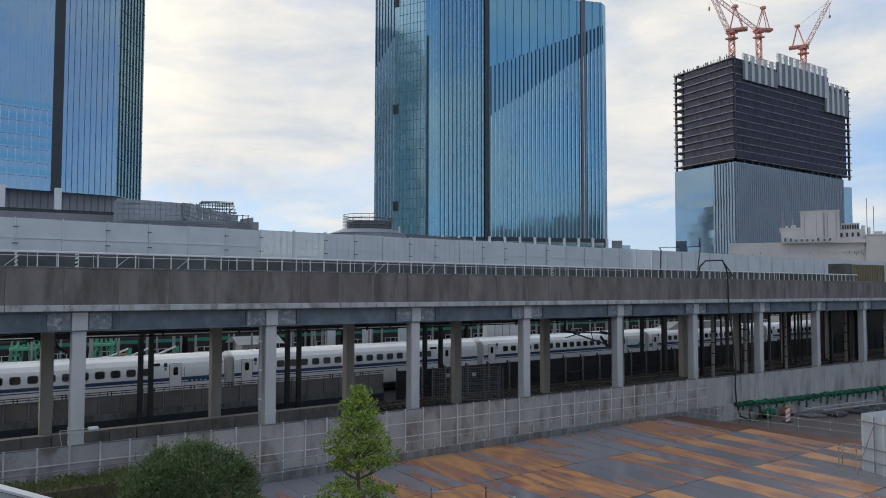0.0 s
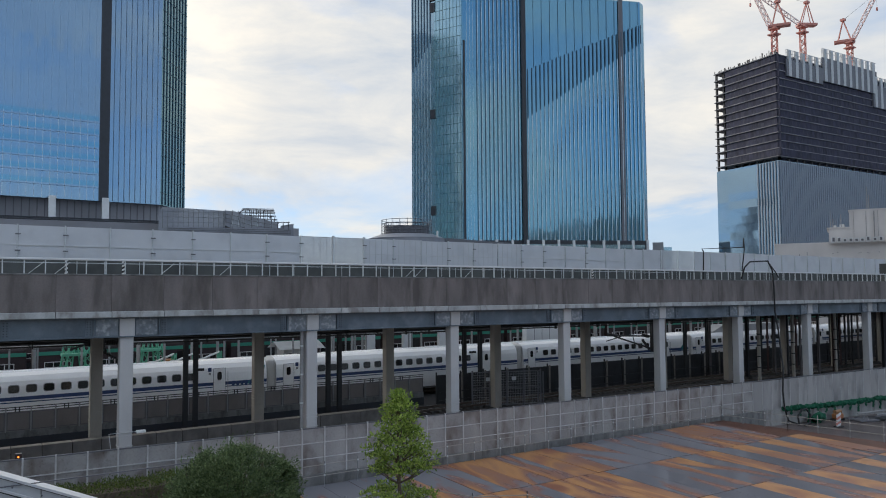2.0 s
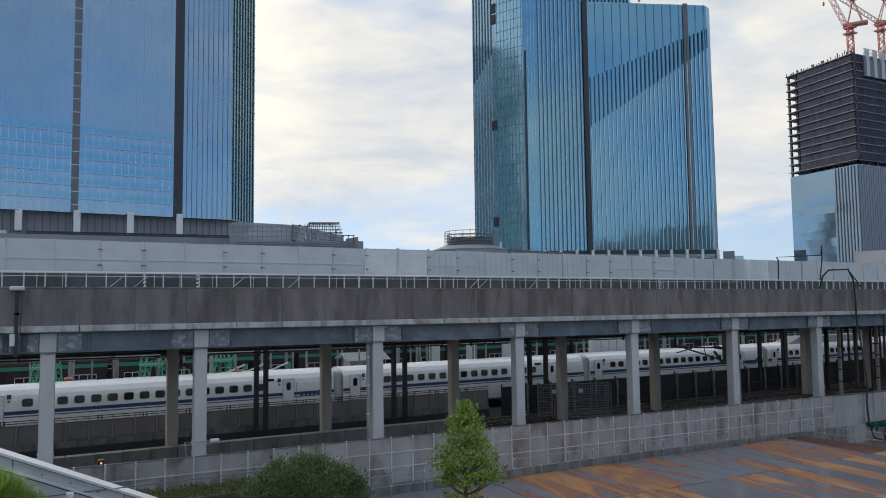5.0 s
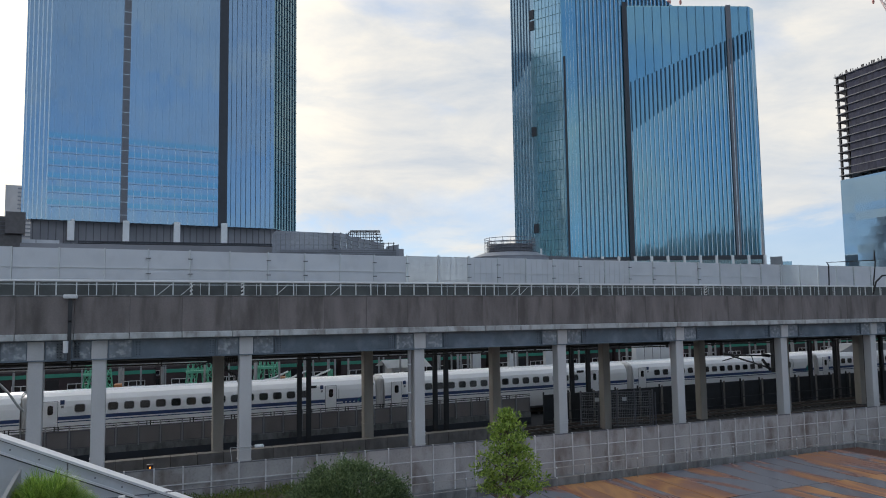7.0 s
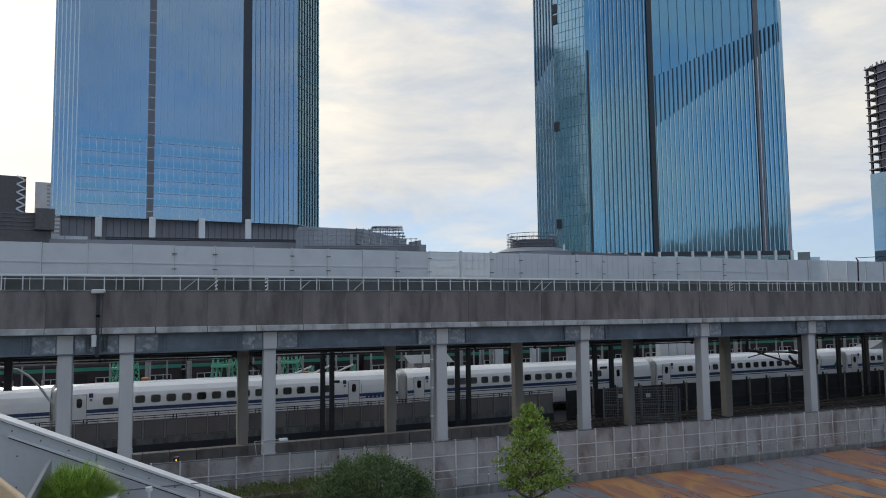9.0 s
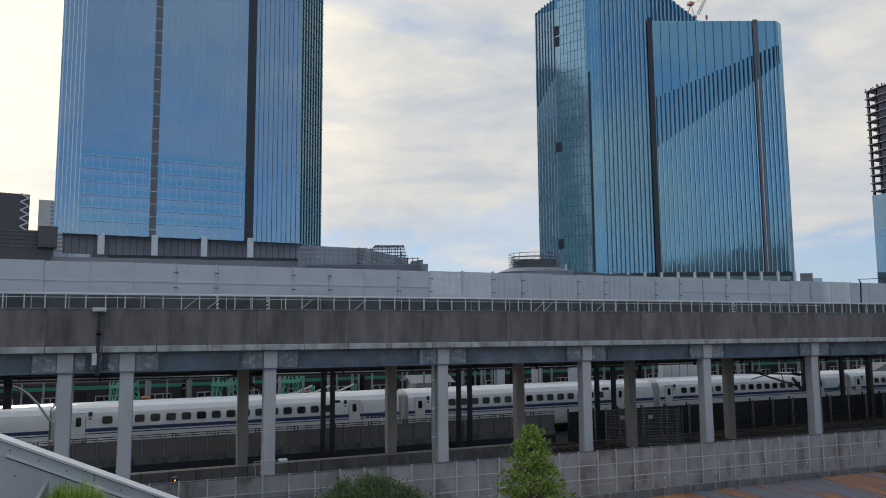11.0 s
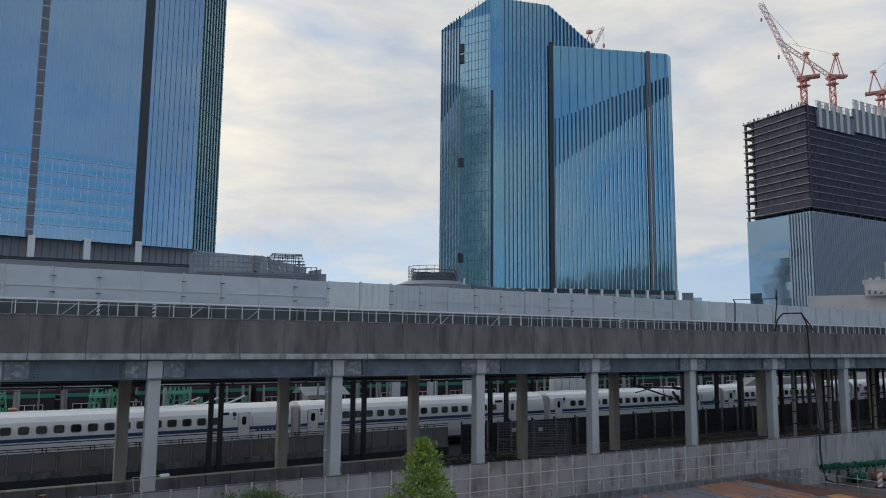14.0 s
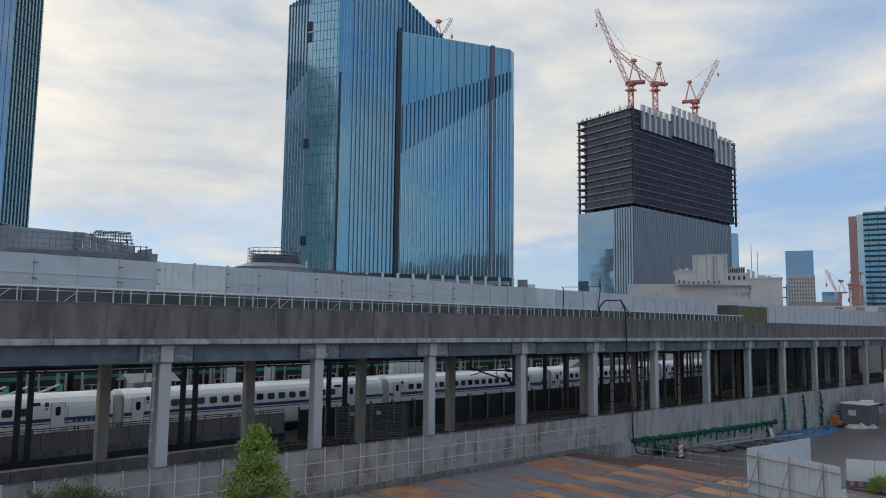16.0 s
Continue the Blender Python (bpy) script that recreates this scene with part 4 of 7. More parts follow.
# towers far off on the right
ft = block("office_tower", "distant blue glass tower over a white grid block", "tower", quad(67.85, 69.65, 850, 25), -1.3, 88, G_A)
gb = quad(67.95, 69.7, 840, 25)
bm = bmesh.new()
prism(bm, gb, -1.3, 61)
part("grid_block", bm, M_ROOF, ft)
fins(ft, gb[0], gb[1], 2.6, 0, 60, M_STRIP, 0.9, 0.3, name="window_bay")
bands(ft, gb[0], gb[1], 3, 60, 4.0, M_ROOF, 1.6, 0.5, name="spandrel")
ft2 = thing("office_tower", "distant red-flanked tower with banded dark glazing", "tower")
bm = bmesh.new()
prism(bm, quad(72.8, 78, 600, 40), -1.3, 91.5)
part("glazing", bm, G_B, ft2)
bm = bmesh.new()
prism(bm, quad(72.42, 72.8, 601, 40), -1.3, 90.0)
part("corner_glazing", bm, G_L, ft2, "pale teal corner glazing")
bm = bmesh.new()
prism(bm, quad(71.92, 72.42, 602, 40), -1.3, 89.0)
M_TERRA = mat("terracotta cladding", (0.5, 0.3, 0.27), 0.7, var=0.1)
part("flank", bm, M_TERRA, ft2, "terracotta flank")
bands(ft2, polar(72.8, 600), polar(78, 600), 6, 90, 3.8, M_SLIT, 1.5, 0.2, name="window_band")
fins(ft2, polar(72.8, 600), polar(78, 600), 6.0, 4, 90, M_STRIP, 0.4, 0.3, name="mullion")
block("office_tower", "distant teal glass block", "tower", quad(74.1, 78, 680, 40), -1.3, 106, G_G)
block("office_tower", "small distant pale teal glass block", "tower", quad(70.1, 71.3, 900, 30), -1.3, 46, G_C)
M_SALMON = mat("pale brick render", (0.5, 0.38, 0.32), 0.8, var=0.12)
block("brick_shed", "distant brick-red low building", "building", quad(68.0, 71.0, 420, 20), -1.3, 21.2, M_SALMON)
for az, d, z, tz, taz in ((71.2, 520, 30, 0.068, 70.4), (71.9, 500, 34, 0.05, 71.75), (72.5, 510, 34, 0.05, 72.5)):
    crane(az, d, 10.7, z, taz, tz, d, 1, 0.55)

nb = block("office_block", "distant low dark block with pale end", "building", quad(48.2, 49.0, 420, 20), -1.3, 33.5, M_POD)
bm = bmesh.new()
prism(bm, quad(49.0, 49.6, 425, 20), -1.3, 31)
part("pale_end", bm, G_L, nb)

# ---------- rail yard ----------
M_BODY = mat("white train paint", (0.86, 0.86, 0.86), 0.22, var=0.04, scale=0.3, stain=(0.55, 0.53, 0.5), amount=0.15)
M_GANG = mat("pale grey gangway rubber", (0.5, 0.49, 0.47), 0.5, var=0.1)
M_TEALM = mat("teal mark", (0.03, 0.2, 0.2), 0.4, var=0.1)
M_BLUE = mat("navy stripe", (0.028, 0.055, 0.15), 0.35, var=0.05, bump=0)
M_WIN = mat("dark window glass", (0.012, 0.014, 0.018), 0.06, var=0.2, spec=0.8)
M_GREY = mat("roof grey", (0.26, 0.265, 0.27), 0.5, var=0.15)
M_SKIRT = mat("underframe grey", (0.2, 0.2, 0.21), 0.5, var=0.2)
M_GREENB = mat("green train band", (0.05, 0.26, 0.18), 0.4, var=0.1)
M_SILV = mat("dark maroon wagon side", (0.035, 0.022, 0.024), 0.6, 0.0, var=0.4, scale=0.6)
M_STEELR = mat("running rail", (0.16, 0.13, 0.11), 0.4, 0.7, var=0.2)
M_TROUGH = mat("grey brown concrete", (0.2, 0.185, 0.17), 0.9, var=0.25, scale=1.2, streak=0.5, stain=(0.1, 0.09, 0.08), amount=0.5)
M_SLEEP = mat("concrete sleeper", (0.07, 0.067, 0.065), 0.9, var=0.2)
M_BROWN = mat("brown grey barrier panel", (0.235, 0.21, 0.2), 0.7, var=0.2, scale=0.7, streak=0.5)
M_GREENS = mat("machine green", (0.13, 0.42, 0.28), 0.5, var=0.15)
M_YELLOW = mat("machine orange", (0.36, 0.15, 0.05), 0.5, var=0.15)

RZ = -0.3
for ty in (5.5, 9.8, 18.7, 26, 31, 36, 42, 47, 53, 60, 68, 76, 85, 95):
    tr = thing("railway_track", "steel railway track on dark ballast", "track", "railway tracks", "structure")
    for s in (-0.72, 0.72):
        bm = bmesh.new()
        box(bm, -80, 160, ty + s - 0.035, ty + s + 0.035, RZ - 0.16, RZ)
        part("rail", bm, M_STEELR, tr)
    bm = bmesh.new()
    x = -60.0
    while x < 140:
        box(bm, x, x + 0.24, ty - 1.2, ty + 1.2, RZ - 0.32, RZ - 0.15)
        x += 0.65 if ty < 12 else 1.3
    tagged(part("sleepers", bm, M_SLEEP, tr), kind="stuff")


# express train: one car built, the rest copied
def profile(k=1.0):
    half = [(1.66, 0.15), (1.69, 0.6), (1.69, 2.1), (1.66, 2.55), (1.56, 2.92), (1.32, 3.26), (0.85, 3.46), (0.0, 3.54)]
    return [(-y, z) for y, z in half[:-1]][::1] + [half[-1]] + [(y, z) for y, z in half[:-1]][::-1]


def hull(bm, x0, x1):
    pr = profile()
    rings = [[bm.verts.new((x, y, z)) for y, z in pr] for x in (x0, x1)]
    for i in range(len(pr)):
        j = (i + 1) % len(pr)
        bm.faces.new((rings[0][i], rings[0][j], rings[1][j], rings[1][i]))
    bm.faces.new(rings[0][::-1])
    bm.faces.new(rings[1])


win = bmesh.new()
box(win, -0.3, 0.3, -0.03, 0.03, -0.24, 0.24)
bmesh.ops.bevel(win, geom=[e for e in win.edges if abs(e.verts[0].co.y - e.verts[1].co.y) > 0.01], offset=0.13, segments=3, profile=0.5, affect="EDGES")
win_me = data("window", win, M_WIN)
frame_bm = bmesh.new()
box(frame_bm, -0.34, 0.34, -0.015, 0.015, -0.28, 0.28)
bmesh.ops.bevel(frame_bm, geom=[e for e in frame_bm.edges if abs(e.verts[0].co.y - e.verts[1].co.y) > 0.01], offset=0.14, segments=3, profile=0.5, affect="EDGES")
wframe_me = data("window_frame", frame_bm, M_GREY)
door_me = cube_data("door", 0.86, 0.04, 1.95, M_BODY, 0.015)
gap_me = cube_data("door_gap", 0.92, 0.02, 2.02, M_SKIRT)
dw = bmesh.new()
box(dw, -0.17, 0.17, -0.015, 0.015, -0.31, 0.31)
bmesh.ops.bevel(dw, geom=[e for e in dw.edges if abs(e.verts[0].co.y - e.verts[1].co.y) > 0.01], offset=0.12, segments=3, profile=0.5, affect="EDGES")
dwin_me = data("door_window", dw, M_WIN)
YN = -1.69


def train_car(kind):
    c = thing("train_car", "white express train car with navy stripe and small windows", "train car", "express train cars")
    bm = bmesh.new()
    hull(bm, -12.1, 12.1)
    part("body", bm, M_BODY, c)
    for z0, z1 in ((1.66, 1.9), (1.5, 1.57)):
        bm = bmesh.new()
        box(bm, -12.1, 12.1, YN - 0.008, YN + 0.02, z0, z1)
        part("stripe", bm, M_BLUE, c, "navy stripe")
    for i in range(16):
        x = -9.3 + i * 1.04
        w = piece("window", win_me, c, pose(x, YN + 0.012, 2.42, -3, 0, 0))
        piece("window_frame", wframe_me, w, Matrix.Translation((0, 0.012, 0)))
    for x, side in ((-11.1, 1), (8.4, -1)):
        g = piece("door_gap", gap_me, c, Matrix.Translation((x, YN - 0.002, 1.95)))
        piece("door", door_me, g, Matrix.Translation((0, -0.012, 0)))
        piece("door_window", dwin_me, g, Matrix.Translation((0.0, -0.03, 0.42)))
        piece("sign_plate", cube_data("sign_plate", 0.26, 0.02, 0.3, M_BLUE), c, Matrix.Translation((x + side * 0.72, YN + 0.05, 2.86)))
        piece("sign_plate", cube_data("sign_plate", 0.16, 0.02, 0.16, M_SKIRT), c, Matrix.Translation((x + side * 0.72, YN + 0.02, 2.55)))
    piece("body_seam", cube_data("body_seam", 0.03, 0.02, 2.1, M_SKIRT), c, Matrix.Translation((9.05, YN - 0.002, 1.6)))
    piece("destination_display", cube_data("destination_display", 0.75, 0.03, 0.2, M_BLACK), c, pose(6.9, YN + 0.075, 2.92, -8, 0, 0))
    if kind == 1:
        for k in range(5):
            piece("mark_bar", cube_data("mark_bar", 0.2, 0.015, 0.34, M_BLUE), c, pose(9.5 + k * 0.33, YN - 0.012, 1.72, 0, 20, 0))
        bm = bmesh.new()
        tri = [bm.verts.new((x, y, z)) for y in (YN - 0.016, YN + 0.01) for x, z in ((10.5, 1.62), (11.7, 1.62), (11.95, 3.0))]
        for f in ((0, 1, 2), (5, 4, 3), (0, 3, 4, 1), (1, 4, 5, 2), (2, 5, 3, 0)):
            bm.faces.new([tri[i] for i in f])
        part("mark_wedge", bm, M_TEALM, c, "teal slanted wedge mark")
    bm = bmesh.new()
    box(bm, -11.6, 11.6, -1.62, 1.62, -0.05 + 0.12, 0.2)
    for x in (-8.7, 8.7):
        box(bm, x - 1.7, x + 1.7, -1.2, 1.2, -0.38, 0.15)
    part("underframe", bm, M_SKIRT, c)
    bm = bmesh.new()
    box(bm, 12.12, 12.88, -1.6, 1.6, 0.3, 3.38)
    bevel(bm, 0.3, 3)
    part("gangway", bm, M_GANG, c, "pale smooth gangway cover")
    if kind == 2:
        # slanted pantograph fairing on the roof
        bm = bmesh.new()
        y0, y1 = -1.25, 1.25
        vs = [bm.verts.new(p) for p in ((-9, y0, 3.05), (9, y0, 3.05), (5.5, -0.9, 4.15), (-5.5, -0.9, 4.15), (-9, y1, 3.05), (9, y1, 3.05), (5.5, 0.9, 4.15), (-5.5, 0.9, 4.15))]
        for f in ((0, 1, 2, 3), (5, 4, 7, 6), (3, 2, 6, 7), (1, 5, 6, 2), (4, 0, 3, 7)):
            bm.faces.new([vs[i] for i in f])
        part("pantograph_fairing", bm, M_GREY, c)
    return c


TY = 18.75
kinds = [0, 1, 2, 1, 0, 1, 2, 1, 0, 1]
protos = {}
for i, kd in enumerate(kinds):
    m = Matrix.Translation((-93.6 + 25 * i, TY, RZ + 0.38))
    if kd in protos:
        copy_thing(protos[kd], m)
    else:
        protos[kd] = train_car(kd)
        protos[kd].matrix_basis = m


# stabled commuter trains with a green band
def commuter():
    c = thing("commuter_car", "dark maroon stabled rail car with green band", "train car", "commuter cars")
    bm = bmesh.new()
    box(bm, -9.8, 9.8, -1.45, 1.45, 0.9, 3.55)
    bevel(bm, 0.25, 2)
    part("body", bm, M_SILV, c)
    bm = bmesh.new()
    box(bm, -9.75, 9.75, -1.5, -1.44, 2.68, 3.06)
    part("band", bm, M_GREENB, c, "green band")
    for x in (-7.5, -2.5, 2.5, 7.5):
        w = piece("window", cube_data("window", 2.4, 0.05, 0.5, M_WIN), c, Matrix.Translation((x, -1.47, 1.7)))
        fr = bmesh.new()
        for z in (-0.27, 0.27):
            box(fr, -1.2, 1.2, -0.06, 0.0, z - 0.035, z + 0.035)
        for k in (-1.2, -0.4, 0.4, 1.2):
            box(fr, k - 0.035, k + 0.035, -0.05, 0.0, -0.3, 0.3)
        part("window_frame", fr, M_ROOF, w, "pale window frame")
        piece("door", cube_data("door", 1.2, 0.06, 1.5, M_BLACK), c, Matrix.Translation((x + 2.4 - 4.9 * (x > 7), -1.46, 1.7)))
    bm = bmesh.new()
    box(bm, -9.4, 9.4, -1.2, 1.2, -0.1, 0.92)
    part("underframe", bm, M_BLACK, c)
    bm = bmesh.new()
    box(bm, -3, 3, -0.9, 0.9, 3.5, 3.9)
    box(bm, 5, 7, -0.7, 0.7, 3.5, 3.75)
    part("roof_unit", bm, M_GREY, c)
    return c


cm = commuter()
cm.matrix_basis = Matrix.Translation((-52, 47, RZ))
for i in range(1, 9):
    copy_thing(cm, Matrix.Translation((-52 + 20.1 * i, 47, RZ)))
for i in range(9):
    copy_thing(cm, Matrix.Translation((-40 + 20.1 * i, 60, RZ)))


# barrier beside the near tracks
def barrier(name, label, y, x0, x1, z0, z1, step, material, postm, every=1, pw=0.07):
    t = thing(name, label, "barrier", kind="structure")
    me = cube_data("panel", step - 0.05, 0.06, z1 - z0, material, 0.01)
    pm = cube_data("post", pw, 0.14, z1 - z0 + 0.3, postm)
    i, x = 0, x0
    while x < x1:
        piece("panel", me, t, Matrix.Translation((x + step / 2, y, (z0 + z1) / 2)))
        if i % every == 0:
            piece("post", pm, t, Matrix.Translation((x, y - 0.07, (z0 + z1) / 2 + 0.1)))
        x += step
        i += 1
    return t


near = barrier("trackside_barrier", "brown-grey panel barrier with brackets beside the track", 13.0, -62, 5.5, 0.42, 1.6, 1.35, M_BROWN, M_PIPE)
bm = bmesh.new()
box(bm, -62, 5.5, 12.9, 13.5, -0.6, 0.0)
part("upstand", bm, M_SLIT, near, "near-black concrete upstand")
bm = bmesh.new()
x = -62.0
while x < 5.0:
    box(bm, x, x + 2.68, 12.92, 13.3, 0.0, 0.41)
    x += 2.7
part("plinth", bm, M_KERB, near, "damp grey plinth blocks")
x = -62.0
ft_me = cube_data("frame_bar", 1.25, 0.05, 0.035, M_SLAB)
fv_me = cube_data("frame_bar", 0.035, 0.05, 1.1, M_SLAB)
while x < 5.0:
    for z in (0.48, 1.54):
        piece("frame_bar", ft_me, near, Matrix.Translation((x + 0.675, 12.955, z)))
    for dx in (0.08, 1.27):
        piece("frame_bar", fv_me, near, Matrix.Translation((x + dx, 12.955, 1.01)))
    x += 1.35
bm = bmesh.new()
for z in (1.72, 1.86):
    box(bm, -62, 5.5, 12.97, 13.03, z - 0.025, z + 0.025)
x = -61.5
while x < 5:
    for dx in (0, 0.22):
        box(bm, x + dx - 0.03, x + dx + 0.03, 12.92, 12.98, 1.58, 1.9)
    x += 2.7
part("bracket_rail", bm, M_DARK, near)
far = barrier("noise_barrier", "grey slatted noise barrier beyond the express line", 22.2, -70, 120, -0.5, 3.0, 2.0, M_PANEL, M_SLAB, 1, 0.16)
bm = bmesh.new()
for z in (0.6, 1.3, 1.9):
    box(bm, -70, 120, 22.08, 22.14, z - 0.04, z + 0.04)
part("slat_rail", bm, M_SLAB, far)
dark = barrier("dark_barrier", "black sheeted barrier with pale stanchions below the viaduct", 12.6, 6.5, 128, -0.6, 1.75, 2.4, M_DARK, M_DARK, 1)
x = 8.0
st = cube_data("stanchion", 0.15, 0.14, 2.7, M_TROUGH, 0.04)
while x < 46:
    piece("stanchion", st, dark, Matrix.Translation((x, 10.9, 0.75)))
    x += 2.35
bm = bmesh.new()
box(bm, 5.5, 70, 10.4, 10.46, 0.62, 0.7)
box(bm, 5.5, 70, 10.4, 10.46, -0.05, 0.02)
part("cable_rail", bm, M_DARK, dark)
# mesh gate by the tracks
gate = thing("mesh_gate", "grey steel mesh fence bays standing beside the tracks", "fence")
ga, gb2 = Vector((8.0, 9.4, -0.6)), Vector((13.6, 7.6, -0.6))
for i in range(5):
    p = ga.lerp(gb2, i / 4)
    piece("post", cube_data("post", 0.1, 0.1, 2.9, M_SLAB), gate, Matrix.Translation(p + Vector((0, 0, 1.45))))
for f in (0.96, 1.04):
    p = ga.lerp(gb2, f)
    piece("post", cube_data("post", 0.08, 0.08, 2.7, M_SLAB), gate, Matrix.Translation(p + Vector((0, 0, 1.35))))
bm = bmesh.new()
for i in range(41):
    p = ga.lerp(gb2, i / 40)
    bar(bm, p + Vector((0, 0, 0.15)), p + Vector((0, 0, 2.75)), 0.012, 4)
for i in range(14):
    o = Vector((0, 0, 0.15 + i * 0.2))
    bar(bm, ga + o, gb2 + o, 0.014, 4)
part("mesh", bm, M_PIPE, gate)
for z in (0.1, 1.45, 2.78):
    bm = bmesh.new()
    bar(bm, ga + Vector((0, 0, z)), gb2 + Vector((0, 0, z)), 0.035, 6)
    part("frame_rail", bm, M_SLAB, gate)
for f in (0.22, 0.6):
    p = ga.lerp(gb2, f)
    piece("notice", cube_data("notice", 0.36, 0.02, 0.3, M_GRID), gate, Matrix.Translation(p + Vector((0, -0.06, 2.2))) @ pose(0, 0, 0, 0, 0, -18))
# cable trough between the tracks
trough = thing("cable_trough", "long concrete cable trough between the tracks", "trough", kind="structure")
block_me = cube_data("trough_block", 1.47, 0.65, 1.1, M_TROUGH, 0.015)
for i in range(41):
    piece("trough_block", block_me, trough, Matrix.Translation((-59.25 + 1.5 * i, 7.43, -0.07)))
lampo = thing("signal_lamp", "small ground signal glowing orange beside the track", "signal")
M_GLOW = bpy.data.materials.new("orange lamp")
M_GLOW.use_nodes = True
gb_ = M_GLOW.node_tree.nodes["Principled BSDF"]
gb_.inputs["Base Color"].default_value = (0.8, 0.15, 0.02, 1)
gb_.inputs["Emission Color"].default_value = (1, 0.22, 0.02, 1)
gb_.inputs["Emission Strength"].default_value = 1.6
bm = bmesh.new()
box(bm, -23.9, -23.6, 2.9, 3.15, -0.6, 0.95)
part("housing", bm, M_DARK, lampo)
bm = bmesh.new()
bmesh.ops.create_uvsphere(bm, u_segments=10, v_segments=8, radius=0.045, matrix=Matrix.Translation((-23.75, 2.86, 0.8)))
part("lens", bm, M_GLOW, lampo)


# paired dark masts between the tracks
def mast(x, y, w=0.3, top=6.9, m=M_DARK):
    t = thing("steel_mast", "dark H-section steel mast between the tracks", "mast", "steel masts", at=Matrix.Translation((x, y, -0.6)))
    bm = bmesh.new()
    h = top + 0.6
    box(bm, -w / 2, w / 2, -w / 2, -w / 2 + 0.04, 0, h)
    box(bm, -w / 2, w / 2, w / 2 - 0.04, w / 2, 0, h)
    box(bm, -0.03, 0.03, -w / 2 + 0.04, w / 2 - 0.04, 0, h)
    part("shaft", bm, m, t)
    bm = bmesh.new()
    box(bm, -0.3, 0.3, -0.3, 0.3, 0, 0.25)
    bevel(bm, 0.03)
    part("footing", bm, M_SLEEP, t)


for x in (-13.95, -13.3, -3.7, -2.8, 8.5, 10.1, 22.5, 36.0, 39.5, 43.5):
    mast(x, 11.3)
M_RUSTP = mat("red brown primed steel", (0.075, 0.045, 0.043), 0.7, var=0.3)
random.seed(21)
for i in range(46):
    mast(37 + 60 * random.random(), 2.6 + random.random() * 8.5, random.choice((0.16, 0.22, 0.3)), 7.0, random.choice((M_DARK, M_SLITB, M_RUSTP)))
for i in range(6):
    x = (39.5, 45.2, 53.0, 58.8, 66.5, 77.0)[i]
    t = thing("wrapped_pipe", "beige wrapped pipe below the viaduct", "pipe", "wrapped pipes", at=Matrix.Translation((x, 5.2, -0.6)))
    bm = bmesh.new()
    bar(bm, (0, 0, 0), (0, 0, 7.4), 0.17, 10)
    part("pipe", bm, M_COLB, t)
    for z in (1.5, 2.6, 3.7, 4.8):
        bm = bmesh.new()
        bar(bm, (0, 0, z), (0, 0, z + 0.1), 0.2, 10)
        part("clamp_ring", bm, M_DARK, t)
# curved grey arm on a mast beyond the near tracks
arm = thing("line_mast", "curved grey steel arm on a dark mast", "mast")
bm = bmesh.new()
box(bm, -38.15, -37.85, 10.85, 11.15, -0.6, 6.2)
part("shaft", bm, M_DARK, arm)
bm = bmesh.new()
run = [(-38.0, 5.9), (-33.5, 5.56), (-32.56, 5.38), (-31.95, 4.95), (-31.39, 4.31), (-30.89, 3.53), (-30.57, 3.17)]
for (x0, z0), (x1, z1) in zip(run, run[1:]):
    bar(bm, (x0, 11.0, z0), (x1, 11.0, z1), 0.075, 8)
part("tube", bm, M_RAIL, arm, "pale steel tube")
bm = bmesh.new()
bar(bm, (-38.0, 11.0, 4.6), (-32.4, 11.0, 5.2), 0.03, 6)
part("tie", bm, M_DARK, arm)
# dark sheet painted in for the shade under the far end of the viaduct
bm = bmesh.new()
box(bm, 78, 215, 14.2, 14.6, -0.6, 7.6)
tagged(part("hoarding", bm, M_DARK), "dark sheet for the shaded space under the far end of the viaduct", "hoarding", kind="structure")

# overhead line: portals and wires beyond the viaduct
ol = thing("overhead_line", "dark overhead line beams and wires across the yard", "overhead line")
for y, z in ((24.5, 5.3), (33.5, 5.0), (39, 6.2), (57, 6.0)):
    bm = bmesh.new()
    box(bm, -70, 140, y - 0.1, y + 0.1, z, z + 0.22)
    part("beam", bm, M_DARK, ol)
bm = bmesh.new()
for y in (18.7, 26, 31, 36, 42, 47, 53, 60):
    for z in (5.0, 5.9):
        bar(bm, (-70, y, z), (140, y, z), 0.025, 4)
tagged(part("wire_run", bm, M_BLACK, ol), kind="stuff")
# pale service pipes and slim posts across the yard
sp = thing("pipe_rack", "grey service pipes on slim posts across the rail yard", "pipe rack")
for y, z, r, m in ((27.5, 4.55, 0.09, M_PIPE), (34.2, 4.3, 0.14, M_GREY), (38.4, 4.6, 0.1, M_PIPE), (44.0, 4.9, 0.16, M_GREY), (52.0, 5.4, 0.2, M_GREY), (56.0, 4.3, 0.12, M_PIPE)):
    bm = bmesh.new()
    bar(bm, (-70, y, z), (125, y, z), r, 8)
    part("pipe", bm, m, sp)
    x = -66.0 + (y * 1.7) % 5
    while x < 122:
        piece("post", cube_data("post", 0.16, 0.16, z + 0.6, M_PIPE), sp, Matrix.Translation((x, y, (z - 0.6) / 2)))
        x += 6.0 + (y % 3)
for y in (24.5, 33.5, 39, 57):
    x = -66.0 + y * 0.7
    while x < 130:
        bm = bmesh.new()
        bar(bm, (x, y, -0.6), (x, y, 8.2), 0.16, 8)
        part("pole", bm, M_PIPE, ol)
        bm = bmesh.new()
        bar(bm, (x, y, 6.4), (x + 0.4, y - 2.4, 5.9), 0.05, 5)
        bar(bm, (x, y, 5.4), (x + 0.4, y - 2.4, 5.9), 0.04, 5)
        part("cantilever", bm, M_PIPE, ol)
        x += 17.0
